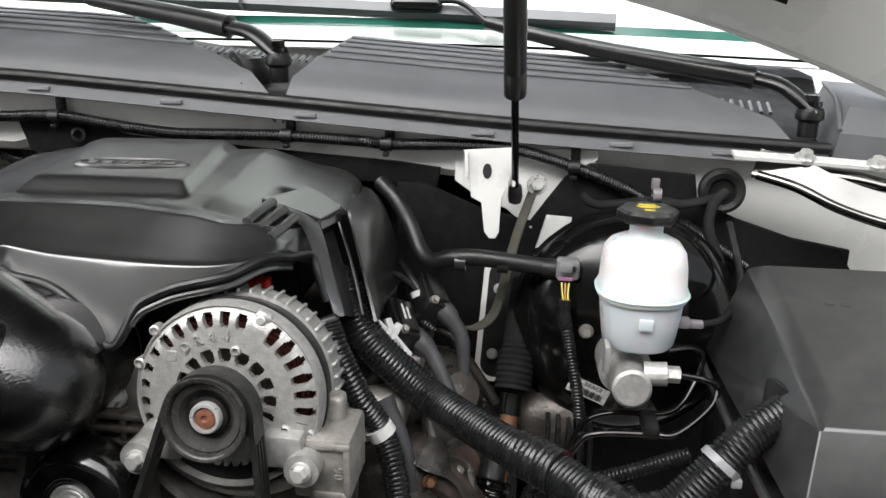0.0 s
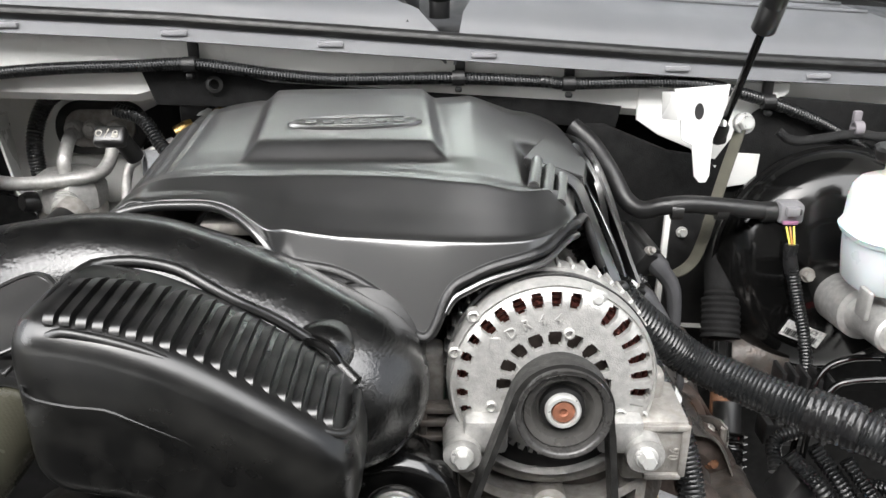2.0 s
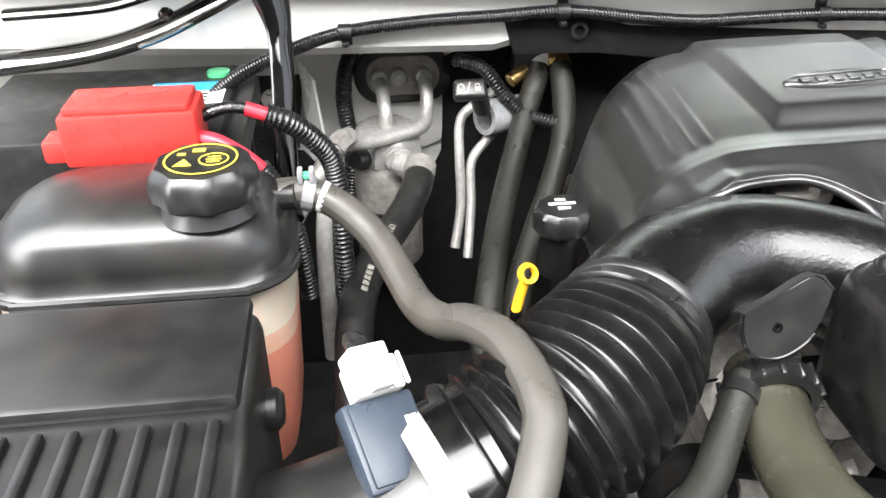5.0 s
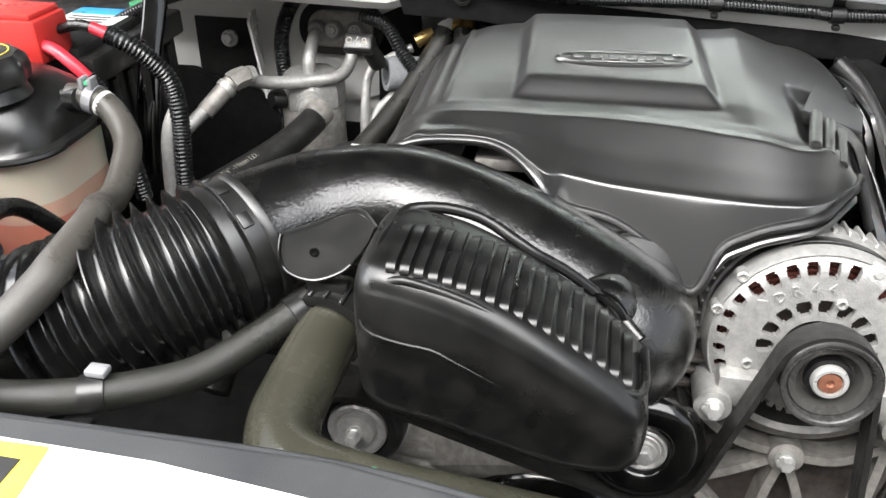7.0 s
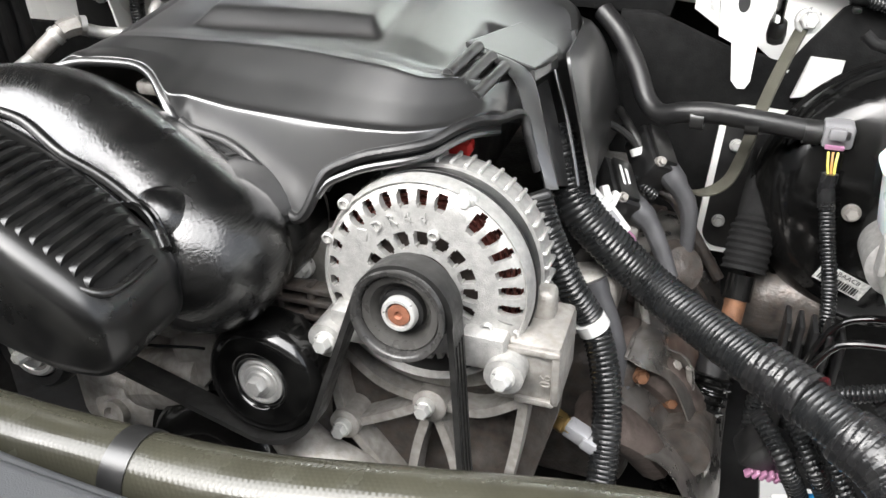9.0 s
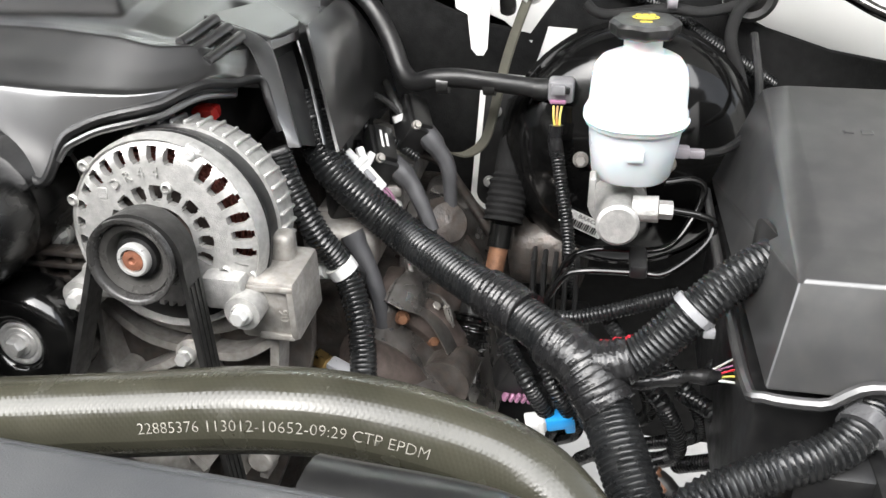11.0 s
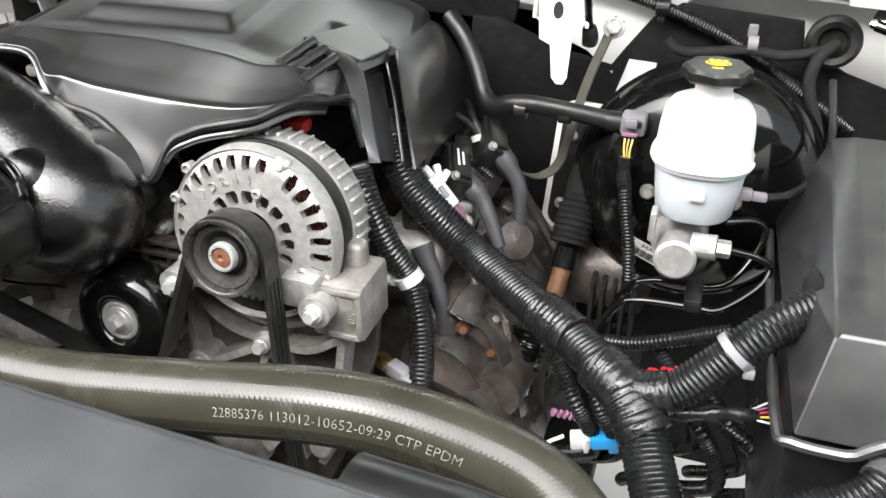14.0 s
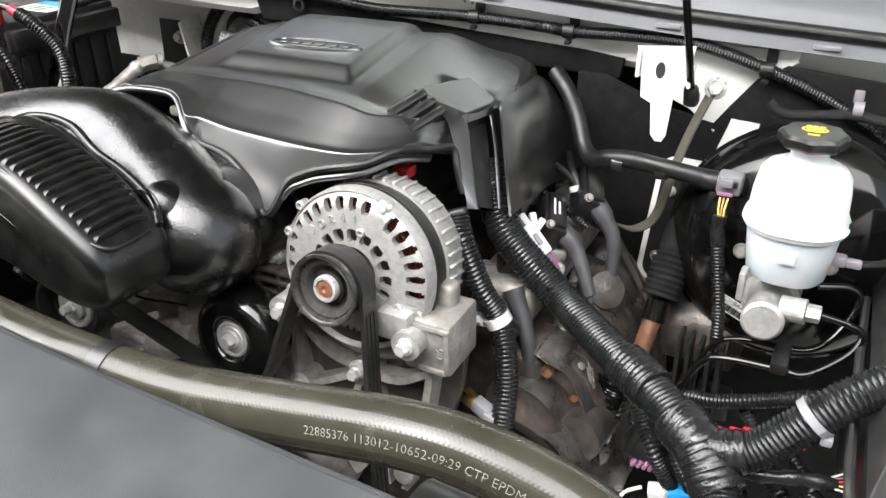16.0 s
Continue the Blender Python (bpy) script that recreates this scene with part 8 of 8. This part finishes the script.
pipe("ac_pipe", [(-0.905, 0.87, 1.13), (-0.915, 0.86, 1.10), (-0.918, 0.85, 1.04), (-0.918, 0.84, 0.95)], 0.009, "upright pale aluminium pipe near the coolant tank")
fm = thing("foam_sleeve", (-0.71, 1.1, 1.1), "grey foam sleeve round a pipe", "sleeve")
part("sleeve", lathe([(0.014, 0.0), (0.021, 0.0), (0.022, 0.003), (0.022, 0.06), (0.014, 0.062)], 28).at(facing((-0.725, 1.075, 1.108), (0.85, 0.5, -0.1))), foam_grey, fm)
po = thing("service_port_cap", (-0.748, 1.045, 1.155), "black service port cap with white symbols", "cap")
PM = facing((-0.748, 1.043, 1.156), (0.0, -0.75, 0.66))
part("cap", join(rbox(0.038, 0.024, 0.016, 0.005, 3), tube([(0.01, 0.0, -0.004), (0.018, -0.01, -0.035)], 0.011, 14)).at(PM), satin, po)
part("symbol", join(lathe([(0.0028, 0), (0.0042, 0), (0.0042, 0.0005), (0.0028, 0.0005)], 20).at(Vector((-0.011, 0.001, 0.008))), rbox(0.0016, 0.012, 0.0005, 0, 1).at(pose(-0.002, 0.001, 0.0082, 0, 0, -20)), rbox(0.007, 0.0055, 0.0005, 0, 1, at=(0.008, -0.002, 0.0082)), lathe([(0.0018, 0), (0.003, 0), (0.003, 0.0005), (0.0018, 0.0005)], 16).at(Vector((0.008, 0.002, 0.008)))).at(PM), grey_print, po)
PK = [(-0.808, 1.04, 1.062), (-0.812, 1.015, 1.056), (-0.832, 0.97, 1.043), (-0.86, 0.915, 1.034), (-0.882, 0.85, 1.032), (-0.893, 0.785, 1.03), (-0.897, 0.72, 1.0), (-0.9, 0.66, 0.95)]
pk = hose("suction_hose", PK, 0.0178, rubber, "thick dark grey air conditioning hose with white print", seg=22)
pfr = frames(smooth_path(PK, 0.003))
on_hose(pfr, 0.0178, 0.15, 1.9, join(words("3/4\" -19mm I.D.", 0.0095, pose(0, 0, 0), 0.0001), *[rbox(0.007, 0.0065, 0.0003, 0, 1, at=(-0.055 - 0.01 * k, 0, 0)) for k in range(5)]), pk, grey_print, flip=-1)
part("ferrule", tube([(-0.806, 1.046, 1.064), (-0.811, 1.025, 1.0585)], 0.0192, 20), cast_dull, pk)
vc = conduit([(-0.855, 1.18, 1.185), (-0.88, 1.165, 1.165), (-0.892, 1.145, 1.12), (-0.886, 1.13, 1.05), (-0.89, 1.12, 0.98)], 0.011, 0.0042, 0.0014, 14)
single("short_conduit", vc, conduit_black, "short black conduit beside the accumulator", "conduit")
single("short_conduit", conduit([(-0.76, 1.10, 1.175), (-0.725, 1.09, 1.165), (-0.70, 1.075, 1.135), (-0.675, 1.06, 1.115), (-0.64, 1.04, 1.11)], 0.009, 0.0042, 0.0014, 14), conduit_black, "short black conduit above the heater pipes", "conduit")
hf = thing("heater_fitting", (-0.66, 1.1, 1.16), "brass and black heater pipe fittings", "fitting")
part("union", tube([(-0.67, 1.11, 1.155), (-0.69, 1.1, 1.145)], 0.009, 12), brass, hf)
part("body", rbox(0.04, 0.03, 0.03, 0.006, at=(-0.665, 1.12, 1.165)), matte, hf)
fs = thing("firewall_recess", (-0.985, 1.19, 1.1), "black opening with a bolt in the firewall", "recess", kind="structure")
part("panel", slab([(-0.055, 0.035), (-0.055, -0.04), (-0.03, -0.065), (0.03, -0.065), (0.042, 0.035)], 0.004, 0.001).at(facing((-0.985, 1.188, 1.1), (0, -1, 0.05))), matte, fs)
part("bolt", hex_bolt(0.008, 0.01, 0.012).at(facing((-0.985, 1.176, 1.108), (0, -0.98, 0.2))), zinc, fs)
part("gusset", sheet([[(-0.945, 1.19, 1.15), (-0.94, 1.188, 1.05)], [(-0.935, 1.15, 1.155), (-0.925, 1.15, 1.04)], [(-0.925, 1.12, 1.15), (-0.915, 1.13, 1.04)]], 0.003), paint, fs)
dp = thing("white_dome", (-0.82, 1.19, 1.1), "white painted firewall boss behind the pipe flange", "boss", kind="structure")
part("boss", lathe([(0.095, 0.0), (0.09, 0.012), (0.075, 0.018), (0.0, 0.02)], 48, 0.85).at(facing((-0.815, 1.2, 1.1), (0, -1, 0.08))), paint, dp)

# Plain black sheet that covers the white firewall below the pipe flange.
pad("insulation_pad", [(-1.3, 1.06), (-1.05, 1.06), (-0.95, 1.03), (-0.92, 0.99), (-0.78, 0.99), (-0.765, 1.02), (-0.762, 1.15), (-0.7, 1.18), (-0.58, 1.18), (-0.58, 0.6), (-1.3, 0.6)], 1.188, felt, "black sheet over the lower firewall behind the pipes")

# hood hinges and the bar by the battery
def hinge(s, x):
    """A pressed hinge arm that carries the hood's corner."""
    arm = part("hinge", ribbon([(x - 0.03 * s, 1.03, 1.216), (x + 0.01 * s, 1.012, 1.208), (x + 0.05 * s, 0.992, 1.192), (x + 0.1 * s, 0.982, 1.178), (x + 0.16 * s, 0.982, 1.168), (x + 0.26 * s, 0.99, 1.16)], 0.034, 0.01, (0, 0.6, 0.8)), bright_steel, hood, "bright pressed steel hinge arm")
    part("arm_rim", tube([(x - 0.03 * s, 1.02, 1.204), (x + 0.01 * s, 1.0, 1.195), (x + 0.05 * s, 0.98, 1.178), (x + 0.1 * s, 0.97, 1.164), (x + 0.16 * s, 0.97, 1.154), (x + 0.26 * s, 0.978, 1.146)], 0.006, 12), bright_steel, arm)
    part("upper_arm", tube([(x + 0.03 * s, 1.035, 1.208), (x + 0.08 * s, 1.02, 1.204), (x + 0.13 * s, 1.015, 1.196), (x + 0.26 * s, 1.02, 1.19)], 0.013, 14, flat=0.6), bright_steel, arm)
    part("rail", ribbon([(x - 0.06 * s, 1.02, 1.227), (x + 0.05 * s, 1.02, 1.222), (x + 0.26 * s, 1.04, 1.208)], 0.02, 0.004, (0, 1, 0.2)), paint, arm, "white mounting rail")
    for k in (0.02, 0.1):
        part("pivot", hex_bolt(0.007, 0.008, 0.012).at(facing((x + k * s, 1.018, 1.228 - 0.06 * k), (0, -0.3, 0.95))), zinc, arm)


arm = part("hinge", tube([(-0.985, 1.0, 1.287), (-1.02, 0.99, 1.272), (-1.07, 0.983, 1.252), (-1.13, 0.985, 1.236), (-1.22, 0.99, 1.225)], 0.019, 16, flat=0.5), bright_steel, hood, "bright pressed steel hinge arm")
part("upper_arm", tube([(-1.0, 1.03, 1.292), (-1.06, 1.02, 1.284), (-1.12, 1.02, 1.27), (-1.22, 1.03, 1.262)], 0.01, 12, flat=0.6), bright_steel, arm)
part("pivot", hex_bolt(0.005, 0.006, 0.008).at(facing((-1.055, 0.985, 1.268), (0, -0.6, 0.8))), bright_steel, arm)
hinge(1, 0.26)
hb = thing("hood_latch_bar", (-0.95, 0.93, 1.2), "glossy black chrome bar standing by the battery", "bar")
part("bar", tube([(-0.953, 0.962, 1.292), (-0.947, 0.952, 1.262), (-0.946, 0.93, 1.22), (-0.948, 0.905, 1.17), (-0.95, 0.88, 1.11), (-0.95, 0.86, 1.05)], lambda s: 0.0125 + 0.008 * max(0.0, 1 - s / 0.04), 20, flat=0.45), chrome, hb)
part("top_plate", rbox(0.05, 0.03, 0.008, 0.003, at=(-0.956, 0.968, 1.296)), chrome, hb)

# power steering cap, dipstick
psr = thing("power_steering_cap", (-0.69, 0.83, 1.1), "black power steering cap with white print", "cap")
P0 = Vector((-0.692, 0.825, 1.097))
part("neck", lathe([(0.02, -0.05), (0.02, 0.0)], 24).at(P0), satin, psr)
part("cap", lathe([(0.024, -0.004), (0.027, 0.0), (0.027, 0.016), (0.023, 0.021), (0.0, 0.022)], 48, 1.0, 10, 0.04).at(P0), satin, psr)
part("print", join(rbox(0.026, 0.004, 0.0005, 0, 1, at=(0, 0.003, 0.0222)), rbox(0.012, 0.004, 0.0005, 0, 1, at=(0, -0.006, 0.0222)), rbox(0.01, 0.004, 0.0005, 0, 1, at=(0, 0.011, 0.0222))).at(P0), white_print, psr)
ds = thing("oil_dipstick", (-0.745, 0.70, 1.13), "yellow ring handle of an oil dipstick", "dipstick")
DM = facing((-0.744, 0.735, 1.104), (0.3, -0.75, 0.5))
part("ring", lathe([(0.0055, -0.003), (0.0085, -0.0035), (0.0098, 0.0), (0.0085, 0.0035), (0.0055, 0.003), (0.0048, 0.0), (0.0055, -0.003)], 28).at(DM), yellow_plastic, ds)
part("stem", tube([(-0.746, 0.735, 1.096), (-0.749, 0.735, 1.086), (-0.753, 0.733, 1.068)], 0.0048, 12), yellow_plastic, ds)
part("guide_tube", tube([(-0.753, 0.733, 1.07), (-0.74, 0.75, 0.95), (-0.62, 0.82, 0.82)], 0.006, 10), black_metal, ds, "dark steel guide tube")
